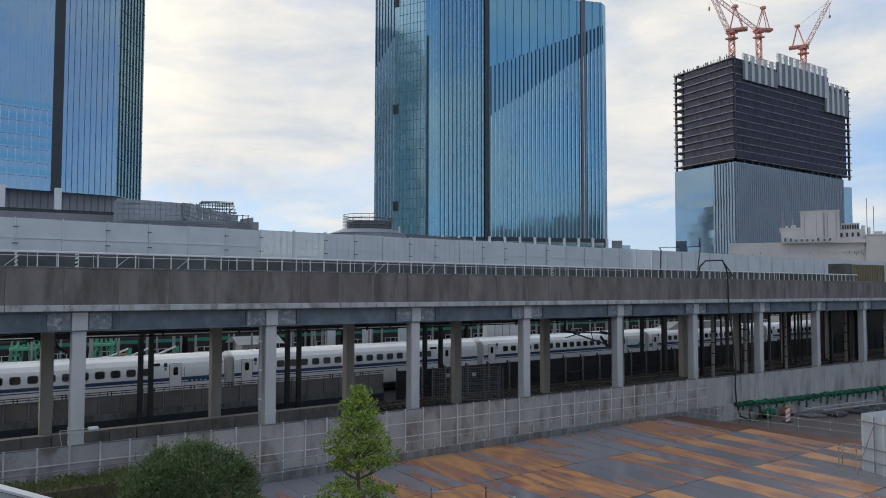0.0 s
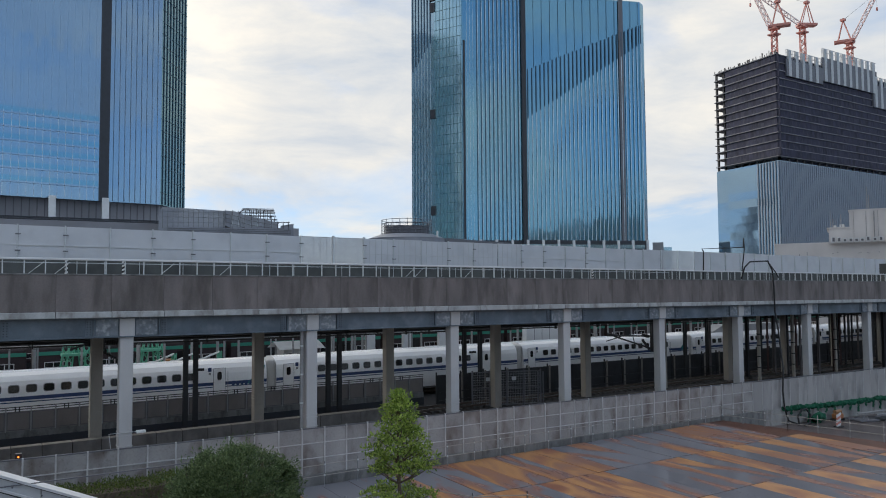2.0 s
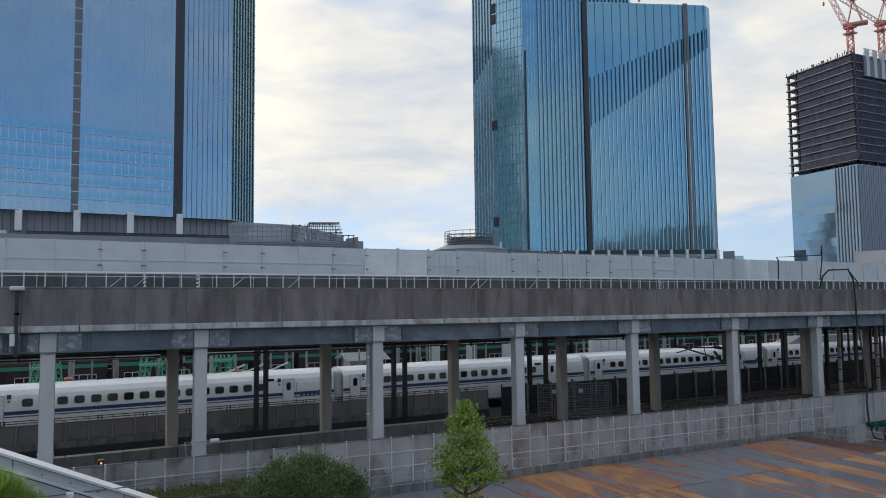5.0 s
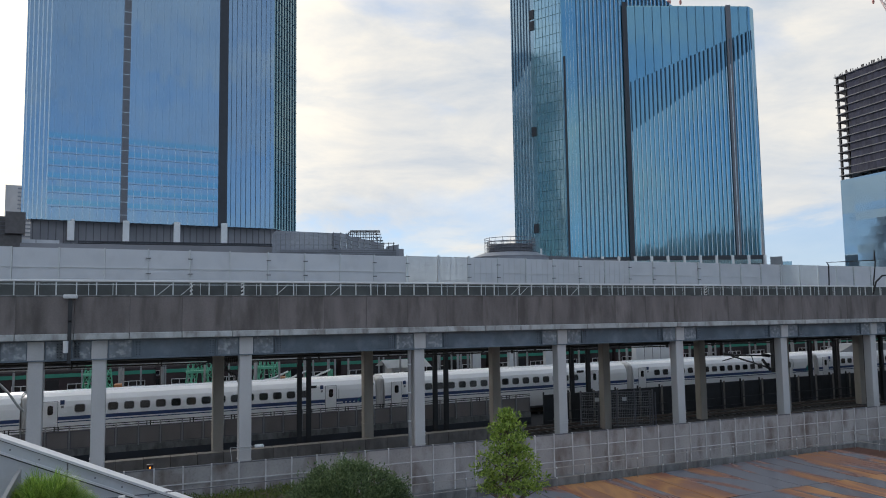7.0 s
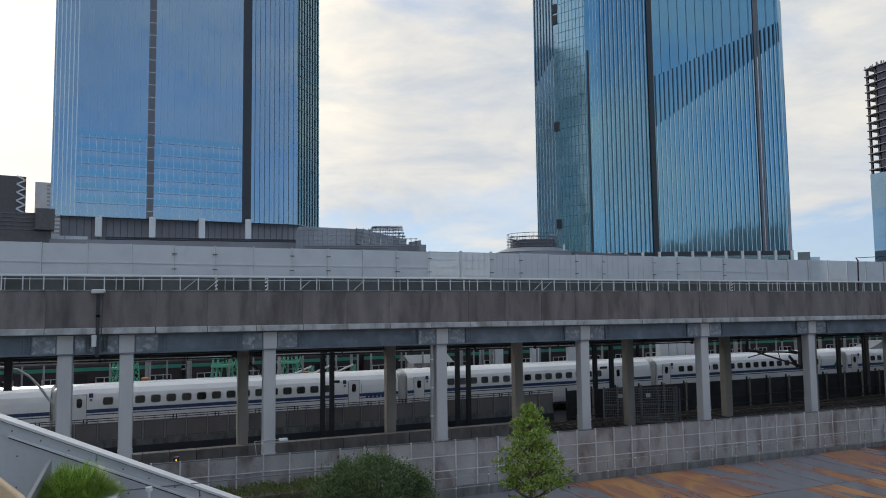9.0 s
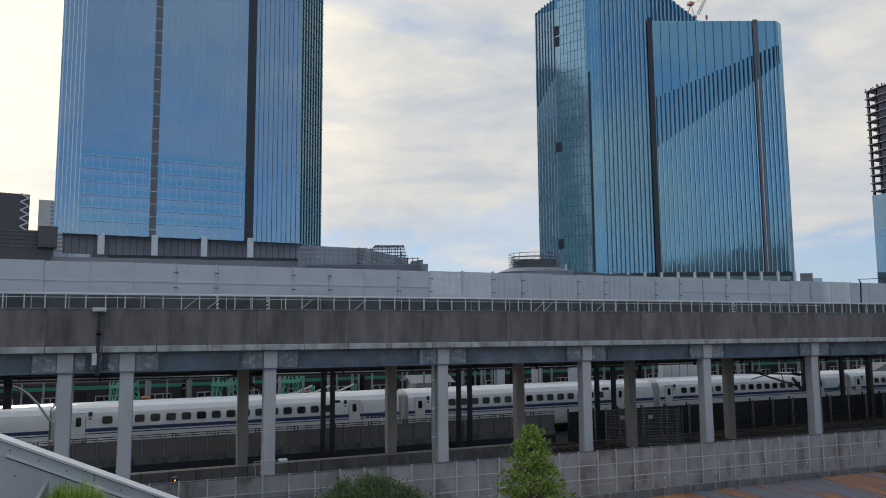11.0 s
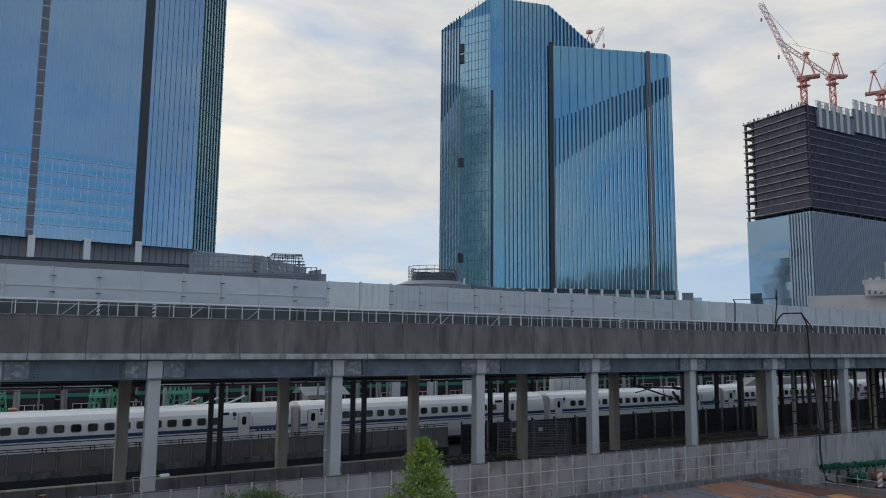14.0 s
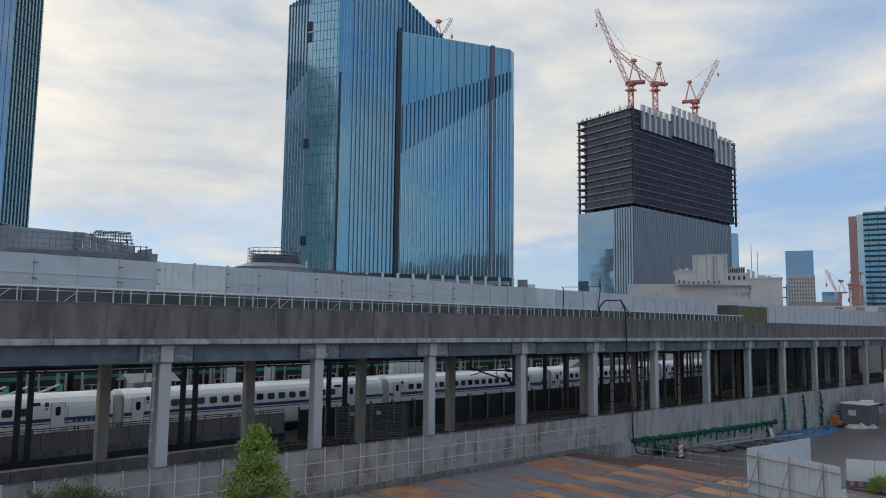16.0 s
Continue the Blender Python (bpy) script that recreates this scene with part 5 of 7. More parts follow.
# near cantilever arms below the deck
for x, y, zt, reach in ((-17.9, 9.0, 5.9, 2.9), (29.2, 9.5, 4.35, 5.6), (-32.8, 9.5, 5.9, 2.9)):
    ca = thing("cantilever_arm", "dark overhead-line cantilever hung below the viaduct", "cantilever", "cantilever arms")
    bm = bmesh.new()
    box(bm, x - 0.2, x + 0.2, y - 0.18, y + 0.18, zt - 1.6, 6.9)
    part("drop_post", bm, M_DARK, ca)
    bm = bmesh.new()
    bar(bm, (x, y, zt - 0.1), (x - reach, y + 0.4, zt + 0.15), 0.075, 6)
    bar(bm, (x, y, zt - 1.35), (x - reach * 0.85, y + 0.4, zt + 0.05), 0.075, 6)
    bar(bm, (x - reach * 0.45, y + 0.2, zt), (x - reach * 0.4, y + 0.2, zt - 0.8), 0.04, 6)
    bar(bm, (x - reach * 0.7, y + 0.3, zt), (x - reach * 1.05, y + 0.3, zt - 0.35), 0.05, 6)
    bar(bm, (x - reach, y + 0.4, zt + 0.3), (x - reach * 0.75, y + 0.4, zt + 0.1), 0.09, 6)
    part("arm", bm, M_DARK, ca)
    for z, drop in ((zt - 0.1, 0.02), (zt - 1.3, 0.14)):
        bm = bmesh.new()
        for k in range(7):
            bar(bm, (x - 0.5 - k * 0.13, y + 0.06, z + k * drop), (x - 0.55 - k * 0.13, y + 0.06, z + k * drop), 0.16, 8)
        part("insulator", bm, M_DARK, ca)

# white hut, portal frame, block and green machines in the yard
hut = thing("yard_hut", "small white yard hut with pitched pale roof", "hut")
bm = bmesh.new()
box(bm, 1.6, 5.4, 36, 39, -0.6, 2.6)
part("wall_shell", bm, M_ROOF, hut)
bm = bmesh.new()
for s in (-1, 1):
    vs = [bm.verts.new(p) for p in ((0.9, 37.5, 3.3), (6.1, 37.5, 3.3), (6.1, 37.5 + s * 2.1, 2.55), (0.9, 37.5 + s * 2.1, 2.55))]
    bm.faces.new(vs)
bmesh.ops.solidify(bm, geom=bm.faces[:], thickness=0.1)
part("roof", bm, M_GRID, hut)
for x in (2.2, 3.4, 4.6):
    piece("window", cube_data("window", 0.7, 0.06, 0.8, M_WIN), hut, Matrix.Translation((x, 35.99, 1.7)))
portal = thing("portal_frame", "white concrete portal frame with rounded openings in the yard", "portal")
bm = bmesh.new()
box(bm, 13.2, 27, 39.9, 40.5, 3.5, 4.3)
bevel(bm, 0.05)
part("beam", bm, M_WHITE, portal)
for x in (13.9, 19.0, 24.2):
    bm = bmesh.new()
    box(bm, x - 0.6, x + 0.6, 39.88, 40.52, -0.6, 3.6)
    bevel(bm, 0.08)
    part("leg", bm, M_WHITE, portal)
whiteb = thing("white_block", "white and red equipment building in the yard", "building")
bm = bmesh.new()
box(bm, 30, 35, 30, 30.9, -0.6, 4.9)
bevel(bm, 0.04)
part("wall_shell", bm, M_WHITE, whiteb)
bm = bmesh.new()
box(bm, 35, 37.3, 30.2, 30.9, -0.6, 4.6)
part("red_bay", bm, M_TERRA, whiteb, "brick-red bay")
for x in (31.2, 32.4, 33.6):
    piece("joint", cube_data("joint", 0.04, 0.03, 5.4, M_SLAB), whiteb, Matrix.Translation((x, 29.99, 2.1)))
for bx, by in ((-19.3, 28.5), (-13.3, 29.5), (-27.5, 30.5)):
    g = thing("yard_machine", "green lattice track machine with orange cab", "machine", "track machines")
    bm = bmesh.new()
    lattice(bm, (bx - 0.9, by, -0.6), (bx - 0.2, by, 5.2), 0.3, 0.06, 0.6)
    lattice(bm, (bx + 1.3, by, -0.6), (bx + 0.7, by, 5.0), 0.3, 0.06, 0.6)
    part("mast", bm, M_GREENS, g)
    bm = bmesh.new()
    box(bm, bx - 1.0, bx + 1.2, by - 0.5, by + 0.5, 2.2, 2.5)
    box(bm, bx - 0.9, bx + 1.0, by - 0.5, by + 0.5, 3.6, 3.8)
    part("platform", bm, M_GREENS, g)
    bm = bmesh.new()
    box(bm, bx + 1.5, bx + 2.2, by - 0.5, by + 0.5, 1.6, 2.8)
    bevel(bm, 0.08)
    part("cab", bm, M_YELLOW, g, "orange cab")
    bm = bmesh.new()
    bar(bm, (bx + 3.2, by, -0.6), (bx + 3.2, by, 1.8), 0.45, 8)
    part("tank", bm, M_PIPE, g)
for bx in (-11.3, -7.3, -9.5):
    g = thing("boom_lift", "green boom with white arm in the yard", "machine", "boom lifts")
    bm = bmesh.new()
    lattice(bm, (bx, 28.2, -0.6), (bx, 28.2, 3.4), 0.14, 0.05, 0.5)
    part("mast", bm, M_GREENS, g)
    bm = bmesh.new()
    bar(bm, (bx, 28.2, 3.35), (bx - 1.6, 28, 2.75), 0.09, 6)
    box(bm, bx - 2.1, bx - 1.5, 27.8, 28.3, 2.4, 2.8)
    part("arm", bm, M_WHITE, g, "white arm")
for i in range(9):
    x = -28 + i * 4.3 + random.random() * 2
    t = thing("yard_pipework", "pale handrails and boxes among the tracks", "pipework", "yard pipework")
    bm = bmesh.new()
    for z in (0.3, 0.8, 1.3):
        bar(bm, (x, 25 + i % 3, z + 0.4), (x + 4, 25 + i % 3, z + 0.4), 0.04, 5)
    for k in range(4):
        bar(bm, (x + k * 1.3, 25 + i % 3, -0.6), (x + k * 1.3, 25 + i % 3, 1.8), 0.04, 5)
    part("handrail", bm, M_RAIL, t)
    bm = bmesh.new()
    box(bm, x + 0.4, x + 1.8, 26.4 + i % 3, 27.2 + i % 3, -0.6, 1.0 + random.random())
    bevel(bm, 0.04)
    part("cabinet", bm, random.choice((M_SHEET, M_GRID, M_PIPE)), t)

# conduits and strip lights hung below the rear of the deck
for y, z, r in ((9.7, 6.45, 0.09), (10.1, 6.2, 0.06), (9.4, 6.62, 0.05), (14.5, 5.6, 0.07), (9.5, 6.0, 0.08), (9.25, 6.35, 0.1), (9.55, 5.75, 0.05), (9.3, 6.15, 0.06), (9.0, 6.5, 0.07)):
    c = thing("conduit", "black conduit pipe hung below the viaduct", "pipe", "conduits")
    bm = bmesh.new()
    bar(bm, (-50, y, z + vz(-50)), (130, y, z + vz(130)), r, 6)
    part("pipe", bm, M_BLACK, c)
    x = -48.0
    while x < 128:
        bm = bmesh.new()
        box(bm, x - 0.04, x + 0.04, y - 0.12, y + 0.12, z + vz(x) - 0.12, 7.8 + vz(x))
        part("hanger", bm, M_BLACK, c)
        x += 5.0
for i in range(14):
    x = -36 + i * 7.3
    sl = thing("strip_light", "pale strip light below the viaduct deck", "light", "strip lights")
    bm = bmesh.new()
    box(bm, x, x + 1.2, 9.9, 10.05, 6.28 + vz(x), 6.36 + vz(x))
    part("tube", bm, M_WHITE, sl)
    bm = bmesh.new()
    box(bm, x + 0.5, x + 0.7, 9.92, 10.03, 6.36 + vz(x), 7.8 + vz(x))
    part("hanger", bm, M_BLACK, sl)

# ---------- yard forecourt of steel plates ----------


def plate_material():
    m = mat("rusting wet steel plate", (0.075, 0.082, 0.095), 0.3, 0.0, var=0.25, scale=0.35, grain=9)
    n, l = m.node_tree.nodes, m.node_tree.links
    b = n["Principled BSDF"]
    co, info = n.new("ShaderNodeTexCoord"), n.new("ShaderNodeObjectInfo")
    off = n.new("ShaderNodeVectorMath")
    off.operation = "MULTIPLY_ADD"
    off.inputs[1].default_value = (53, 17, 0)
    l.new(info.outputs["Random"], off.inputs[0])
    l.new(co.outputs["Object"], off.inputs[2])
    mp = n.new("ShaderNodeMapping")
    mp.inputs["Scale"].default_value = (0.42, 0.12, 1)
    l.new(off.outputs[0], mp.inputs["Vector"])
    nz = n.new("ShaderNodeTexNoise")
    nz.inputs["Scale"].default_value, nz.inputs["Detail"].default_value, nz.inputs["Distortion"].default_value = 1.0, 7, 0.9
    l.new(mp.outputs[0], nz.inputs["Vector"])
    lift = n.new("ShaderNodeMath")
    lift.operation = "MULTIPLY_ADD"
    lift.inputs[1].default_value, lift.inputs[2].default_value = 0.34, -0.165
    l.new(info.outputs["Random"], lift.inputs[0])
    s = n.new("ShaderNodeMath")
    l.new(nz.outputs["Fac"], s.inputs[0])
    l.new(lift.outputs[0], s.inputs[1])
    ramp = n.new("ShaderNodeValToRGB")
    e = ramp.color_ramp.elements
    e[0].position, e[0].color = 0.46, (0.22, 0.22, 0.245, 1)
    e[1].position, e[1].color = 0.52, (0.29, 0.15, 0.115, 1)
    for p, c in ((0.59, (0.36, 0.175, 0.1, 1)), (0.66, (0.55, 0.28, 0.11, 1)), (0.71, (0.46, 0.22, 0.09, 1)), (0.76, (0.33, 0.14, 0.08, 1)), (0.9, (0.2, 0.075, 0.045, 1))):
        k = e.new(p)
        k.color = c
    l.new(s.outputs[0], ramp.inputs[0])
    l.new(ramp.outputs["Color"], b.inputs["Base Color"])
    r = n.new("ShaderNodeMapRange")
    r.inputs["From Min"].default_value, r.inputs["From Max"].default_value = 0.42, 0.62
    r.inputs["To Min"].default_value, r.inputs["To Max"].default_value = 0.12, 0.42
    l.new(s.outputs[0], r.inputs["Value"])
    l.new(r.outputs[0], b.inputs["Roughness"])
    return m


M_PLATE = plate_material()
M_RUSTG = mat("rust stained ground", (0.12, 0.05, 0.028), 0.6, var=0.3, scale=0.5)
court = thing("forecourt", "forecourt paved with wet rusting steel plates", "forecourt", kind="structure")
bm = bmesh.new()
prism(bm, [(-15, -70), (35.5, -70), (22.2, -3.47), (-15, -3.47)], YARD, -1.13)
part("bed", bm, M_RUSTG, court)
plate_me = cube_data("plate", 1.51, 6.05, 0.024, M_PLATE, 0.004)
random.seed(14)
for r in range(5):
    for c in range(31):
        if -14.2 + c * 1.53 > 20.6 + 1.22 * r:
            continue
        piece("plate", plate_me, court, pose(-14.2 + c * 1.53 + (r % 2) * 0.35, -5.0 - 6.1 * r - 1.6, -1.1 + random.uniform(-0.008, 0.012), random.uniform(-0.15, 0.15), random.uniform(-0.3, 0.3), random.uniform(-0.25, 0.25)))
bm = bmesh.new()
strips = [21.0 + 3 * i for i in range(50)]
rows = [[bm.verts.new((gx, gy, yard_z(gx) + dz)) for gx in strips] for gy, dz in ((-69.9, 0), (-3.3, 0), (-3.3, -0.4), (-69.9, -0.4))]
for j in range(4):
    for i in range(len(strips) - 1):
        bm.faces.new((rows[j][i], rows[j][i + 1], rows[(j + 1) % 4][i + 1], rows[(j + 1) % 4][i]))
tagged(part("asphalt_yard", bm, M_ASPH), "dark wet asphalt yard falling away below the plates", "asphalt", kind="structure")
bm = bmesh.new()
box(bm, -60, -15.2, -37.6, -3.47, -1.31, -1.0)
M_SOIL = mat("planted soil", (0.06, 0.045, 0.03), 0.95, var=0.3, scale=1.0)
tagged(part("planting_bed", bm, M_SOIL), "dark soil planting bed beside the panel wall", "soil", kind="structure")


M_TUBE = mat("weathered scaffold tube", (0.36, 0.34, 0.31), 0.5, 0.3, var=0.2)


def pipe_rail(label, pts, h=1.15, step=1.9, mids=(0.55, 1.1)):
    """Clamped tube handrail along ground points."""
    t = thing("pipe_railing", label, "railing", "pipe railings")
    clampd = bmesh.new()
    bmesh.ops.create_icosphere(clampd, subdivisions=1, radius=0.055)
    cme = data("clamp", clampd, M_GRID)
    for a, b in zip(pts[:-1], pts[1:]):
        a, b = Vector(a), Vector(b)
        for m in mids:
            bm = bmesh.new()
            bar(bm, a + Vector((0, 0, m)), b + Vector((0, 0, m)), 0.022, 6)
            part("tube", bm, M_TUBE, t)
        k = max(1, round((b - a).length / step))
        for i in range(k + 1):
            p = a.lerp(b, i / k)
            bm = bmesh.new()
            bar(bm, p, p + Vector((0, 0, h + 0.12)), 0.028, 6)
            part("post", bm, M_PIPE, t)
            for m in mids:
                piece("clamp", cme, t, Matrix.Translation(p + Vector((0, -0.02, m))))
    return t


pipe_rail("clamped steel tube railing in front of the panel wall", [(-14, -3.85, -1.1), (21.6, -3.85, -1.1)])
pipe_rail("clamped steel tube railing across the forecourt", [(21.6, -3.85, -1.1), (22.6, -8.5, -1.1), (24.4, -16.2, -1.1)], mids=(0.5, 1.0))
pipe_rail("low tube railing beside the young tree", [(-11.9, -10.2, -1.1), (-8.3, -10.4, -1.1), (-7.1, -12.8, -1.1)], step=3.0, mids=(1.1,))
pipe_rail("low tube railing beside the young tree", [(-7.1, -12.8, -1.1), (-4.95, -13.9, -1.1), (-4.6, -15.4, -1.1)], step=3.0, mids=(1.1,))

# panel enclosure on the forecourt
M_ENC = mat("pale blue-grey steel sheet", (0.60, 0.67, 0.71), 0.4, 0.1, var=0.08)
enc = thing("site_enclosure", "pale blue-grey sheet steel enclosure with tube bracing", "enclosure")


def sheet_run(a, b, z0, z1, step, ribs=True):
    aa, d, n, L = facing(a, b)
    k = max(1, round(L / step))
    w = L / k
    for i in range(k):
        p = piece("sheet", cube_data("sheet", w - 0.01, 0.035, z1 - z0, M_ENC, 0.004), enc, face_matrix(aa, d, n, (i + 0.5) * w, (z0 + z1) / 2 + random.uniform(-0.015, 0.015)))
        if ribs:
            piece("rib", cube_data("rib", 0.09, 0.05, z1 - z0, M_WHITE), p, Matrix.Translation((-w / 2 + 0.05, -0.04, 0)))


sheet_run((16.9, -19.6), (15.4, -25.1), -1.1, 1.95, 0.62)
sheet_run((24.2, -20.3), (16.95, -19.55), -1.1, 1.95, 0.9, False)
aa, d, n, L = facing((16.9, -19.6), (15.4, -25.1))
for z in (0.2, 1.6, -0.5):
    piece("brace_tube", cube_data("brace_tube", L + 0.5, 0.06, 0.06, M_PIPE, 0.012), enc, face_matrix(aa, d, n, L / 2, z, 0.12))
for s in (0.15, 0.5, 0.85):
    bm = bmesh.new()
    p = aa + d * (L * s) + n * 0.16
    bar(bm, (p.x, p.y, -1.1), (p.x, p.y, 1.95), 0.035, 6)
    q = p + n * 1.0 - d * 0.3
    bar(bm, (q.x, q.y, -1.1), (p.x, p.y, 1.5), 0.03, 6)
    part("prop", bm, M_PIPE, enc)
# yellow-clamped guard tubes at its corner
gt = thing("guard_frame", "small tube guard frame with yellow clamps", "guard frame")
bm = bmesh.new()
for x, y in ((16.1, -18.7), (16.4, -19.5), (17.3, -18.3)):
    bar(bm, (x, y, -1.1), (x, y, 0.1), 0.03, 6)
for z in (-0.5, 0.0):
    bar(bm, (16.4, -19.5, z), (16.1, -18.7, z), 0.026, 6)
    bar(bm, (16.1, -18.7, z), (17.3, -18.3, z), 0.026, 6)
part("tubes_frame", bm, M_COLB, gt)
for x, y in ((16.1, -18.7), (16.4, -19.5), (17.3, -18.3)):
    bm = bmesh.new()
    bmesh.ops.create_icosphere(bm, subdivisions=1, radius=0.06, matrix=Matrix.Translation((x, y, 0.02)))
    part("clamp", bm, M_YELLOW, gt)
# low white hoarding, striped at its foot
hd = thing("low_hoarding", "low white hoarding with red striped foot", "hoarding")
aa, d, n, L = facing((25.8, -21.8), (28.6, -27.5))
for i in range(4):
    piece("board", cube_data("board", L / 4 - 0.03, 0.05, 1.35, M_WHITE, 0.01), hd, face_matrix(aa, d, n, (i + 0.5) * L / 4, 0.0))
for i in range(12):
    piece("stripe", cube_data("stripe", 0.25, 0.06, 0.3, M_TERRA), hd, face_matrix(aa, d, n, 0.3 + i * 0.5, -0.85, 0.01))
piece("foot", cube_data("foot", L, 0.2, 0.42, M_SLAB), hd, face_matrix(aa, d, n, L / 2, -0.9, -0.1))

# far end of the yard: nets, sheets, boxes
M_NETG = mat("green netting", (0.009, 0.095, 0.05), 0.9, var=0.4, scale=3)
M_OCHR2 = mat("rusty brown tank", (0.3, 0.16, 0.07), 0.5, var=0.3, scale=3)
M_TARP = mat("blue tarpaulin", (0.02, 0.1, 0.2), 0.5, var=0.25, scale=1.5)


def rumpled_tube(name, label, pts, r, seed, group=""):
    """One gathered roll of netting along points."""
    rng = random.Random(seed)
    t = thing(name, label, "netting", group)
    bm = bmesh.new()
    rings = []
    for a, b in zip(pts[:-1], pts[1:]):
        a, b = Vector(a), Vector(b)
        d = (b - a).normalized()
        u = d.orthogonal().normalized()
        v = d.cross(u)
        k = max(3, int((b - a).length / (r * 0.6)))
        for i in range(k):
            p = a.lerp(b, i / k) + Vector((rng.gauss(0, 1), rng.gauss(0, 1), rng.gauss(0, 1))) * r * 0.22
            rr = r * rng.uniform(0.55, 1.35)
            rings.append([bm.verts.new(p + (u * math.cos(q) + v * math.sin(q)) * rr * rng.uniform(0.6, 1.3)) for q in [j * math.tau / 9 for j in range(9)]])
    for c, e in zip(rings[:-1], rings[1:]):
        for j in range(9):
            bm.faces.new((c[j], c[(j + 1) % 9], e[(j + 1) % 9], e[j]))
    part("netting", bm, M_NETG, t)


def rumpled_sheet(name, label, category, material, x, y, sx, sy, h, seed, group=""):
    """One crumpled sheet lying in folds."""
    t = thing(name, label, category, group)
    bm = bmesh.new()
    bmesh.ops.create_grid(bm, x_segments=64, y_segments=48, size=0.5)
    for v in bm.verts:
        px, py = v.co.x, v.co.y
        q = Vector((px * 4 + seed, py * 4, seed * 0.7))
        edge = max(0.0, 1 - (2 * abs(px)) ** 3) * max(0.0, 1 - (2 * abs(py)) ** 3)
        f = abs(noise.noise(q)) + 0.5 * abs(noise.noise(q * 2.3)) + 0.3 * abs(noise.noise(q * 5.1))
        w = noise.noise_vector(q * 0.8) * 0.12
        v.co = Vector((x + (px + w.x) * sx, y + (py + w.y) * sy, yard_z(x + (px + w.x) * sx) + h * (0.05 + edge * (0.35 + f))))
    part("sheet", bm, material, t)


rumpled_tube("rolled_net", "rolled green safety netting along the plinth", [(29.6, -3.62, -0.95), (36, -3.62, -1.2), (44, -3.62, -1.38), (51, -3.62, -1.6), (58.5, -3.62, -1.72)], 0.18, 1)
rumpled_tube("rolled_net", "heap of green netting and hoses on the asphalt", [(32.6, -4.2, -2.2), (33.5, -4.1, -1.9), (34.6, -4.3, -2.25)], 0.34, 2)
for i in range(22):
    x = 30.4 + i * 1.25
    z = -1.0 - 0.027 * (x - 30)
    rumpled_tube("net_tail", "loose green tail of the rolled netting", [(x, -3.78, z), (x + 0.1, -3.82, z - 0.3), (x - 0.05, -3.8, z - 0.45 - 0.25 * (i * 7 % 3))], 0.09, 40 + i, "netting tails")
for i, x in enumerate((60.5, 66.2, 71.5)):
    rumpled_tube("hanging_net", "green netting gathered over the panel wall", [(x, -3.7, yard_z(x) + 0.3), (x + 0.1, -3.66, -1.4), (x, -3.6, 0.2), (x + 0.05, -3.5, 0.9)], 0.16, 5 + i, "hanging nets")
rumpled_sheet("tarpaulin_heap", "crumpled blue tarpaulin on the asphalt by the wall", "tarpaulin", M_TARP, 64.0, -5.2, 9.5, 2.2, 0.6, 3, "tarpaulins")
rumpled_sheet("tarpaulin_heap", "crumpled blue tarpaulin on the asphalt by the wall", "tarpaulin", M_TARP, 59.0, -4.9, 5.4, 2.0, 0.75, 11, "tarpaulins")
rumpled_sheet("tarpaulin_heap", "low strip of crumpled blue tarpaulin beside the sacks", "tarpaulin", M_TARP, 70.3, -4.9, 4.0, 1.6, 0.6, 17, "tarpaulins")
M_SACK = mat("grubby white sacking", (0.55, 0.52, 0.5), 0.8, var=0.25, scale=2.0, stain=(0.3, 0.24, 0.2), amount=0.6)
for x, y, w, h, sd in ((75.2, -5.9, 1.7, 0.85, 21), (76.1, -6.6, 1.8, 0.95, 27), (77.4, -7.3, 1.5, 0.8, 33)):
    rumpled_sheet("rubbish_sack", "pale rubbish sack slumped beside the site cabin", "sack", M_SACK, x, y, w, w * 0.9, h * 0.5, sd, "rubbish sacks")
CZ = yard_z(80)
cabin = thing("site_cabin", "grey steel site cabin on the asphalt", "cabin")
bm = bmesh.new()
box(bm, 76.8, 80.6, -7.3, -4.0, CZ, CZ + 2.75)
bevel(bm, 0.05)
part("body", bm, M_SLAB, cabin)
for i in range(8):
    piece("rib", cube_data("rib", 0.05, 0.12, 2.55, M_SLAB), cabin, Matrix.Translation((76.78, -7.1 + i * 0.42, CZ + 1.4)))
    piece("rib", cube_data("rib", 0.12, 0.05, 2.55, M_SLAB), cabin, Matrix.Translation((77.0 + i * 0.48, -7.32, CZ + 1.4)))
piece("panel_notice", cube_data("panel_notice", 0.03, 0.9, 0.7, M_GRID), cabin, Matrix.Translation((76.74, -5.4, CZ + 1.7)))
piece("cabin_roof", cube_data("cabin_roof", 4.0, 3.5, 0.08, M_GRID, 0.02), cabin, Matrix.Translation((78.7, -5.65, CZ + 2.8)))
piece("roof_box", cube_data("roof_box", 1.6, 1.2, 0.35, M_WHITE, 0.04), cabin, Matrix.Translation((79.6, -6.2, CZ + 3.0)))
frame_t = thing("tube_frame", "grey tube frame standing behind the site cabin", "frame")
bm = bmesh.new()
for x in (79.0, 81.0, 83.0):
    bar(bm, (x, -3.9, CZ), (x, -3.9, CZ + 4.0), 0.05, 6)
for z in (1.2, 2.6, 3.9):
    bar(bm, (78.8, -3.9, CZ + z), (83.2, -3.9, CZ + z), 0.045, 6)
part("tube_work", bm, M_PIPE, frame_t)
cabin2 = thing("white_cabin", "tall white site cabin with external stair", "cabin")
bm = bmesh.new()
box(bm, 83.2, 88, -11.5, -7.3, CZ, CZ + 7.0)
bevel(bm, 0.06)
part("body", bm, M_WHITE, cabin2)
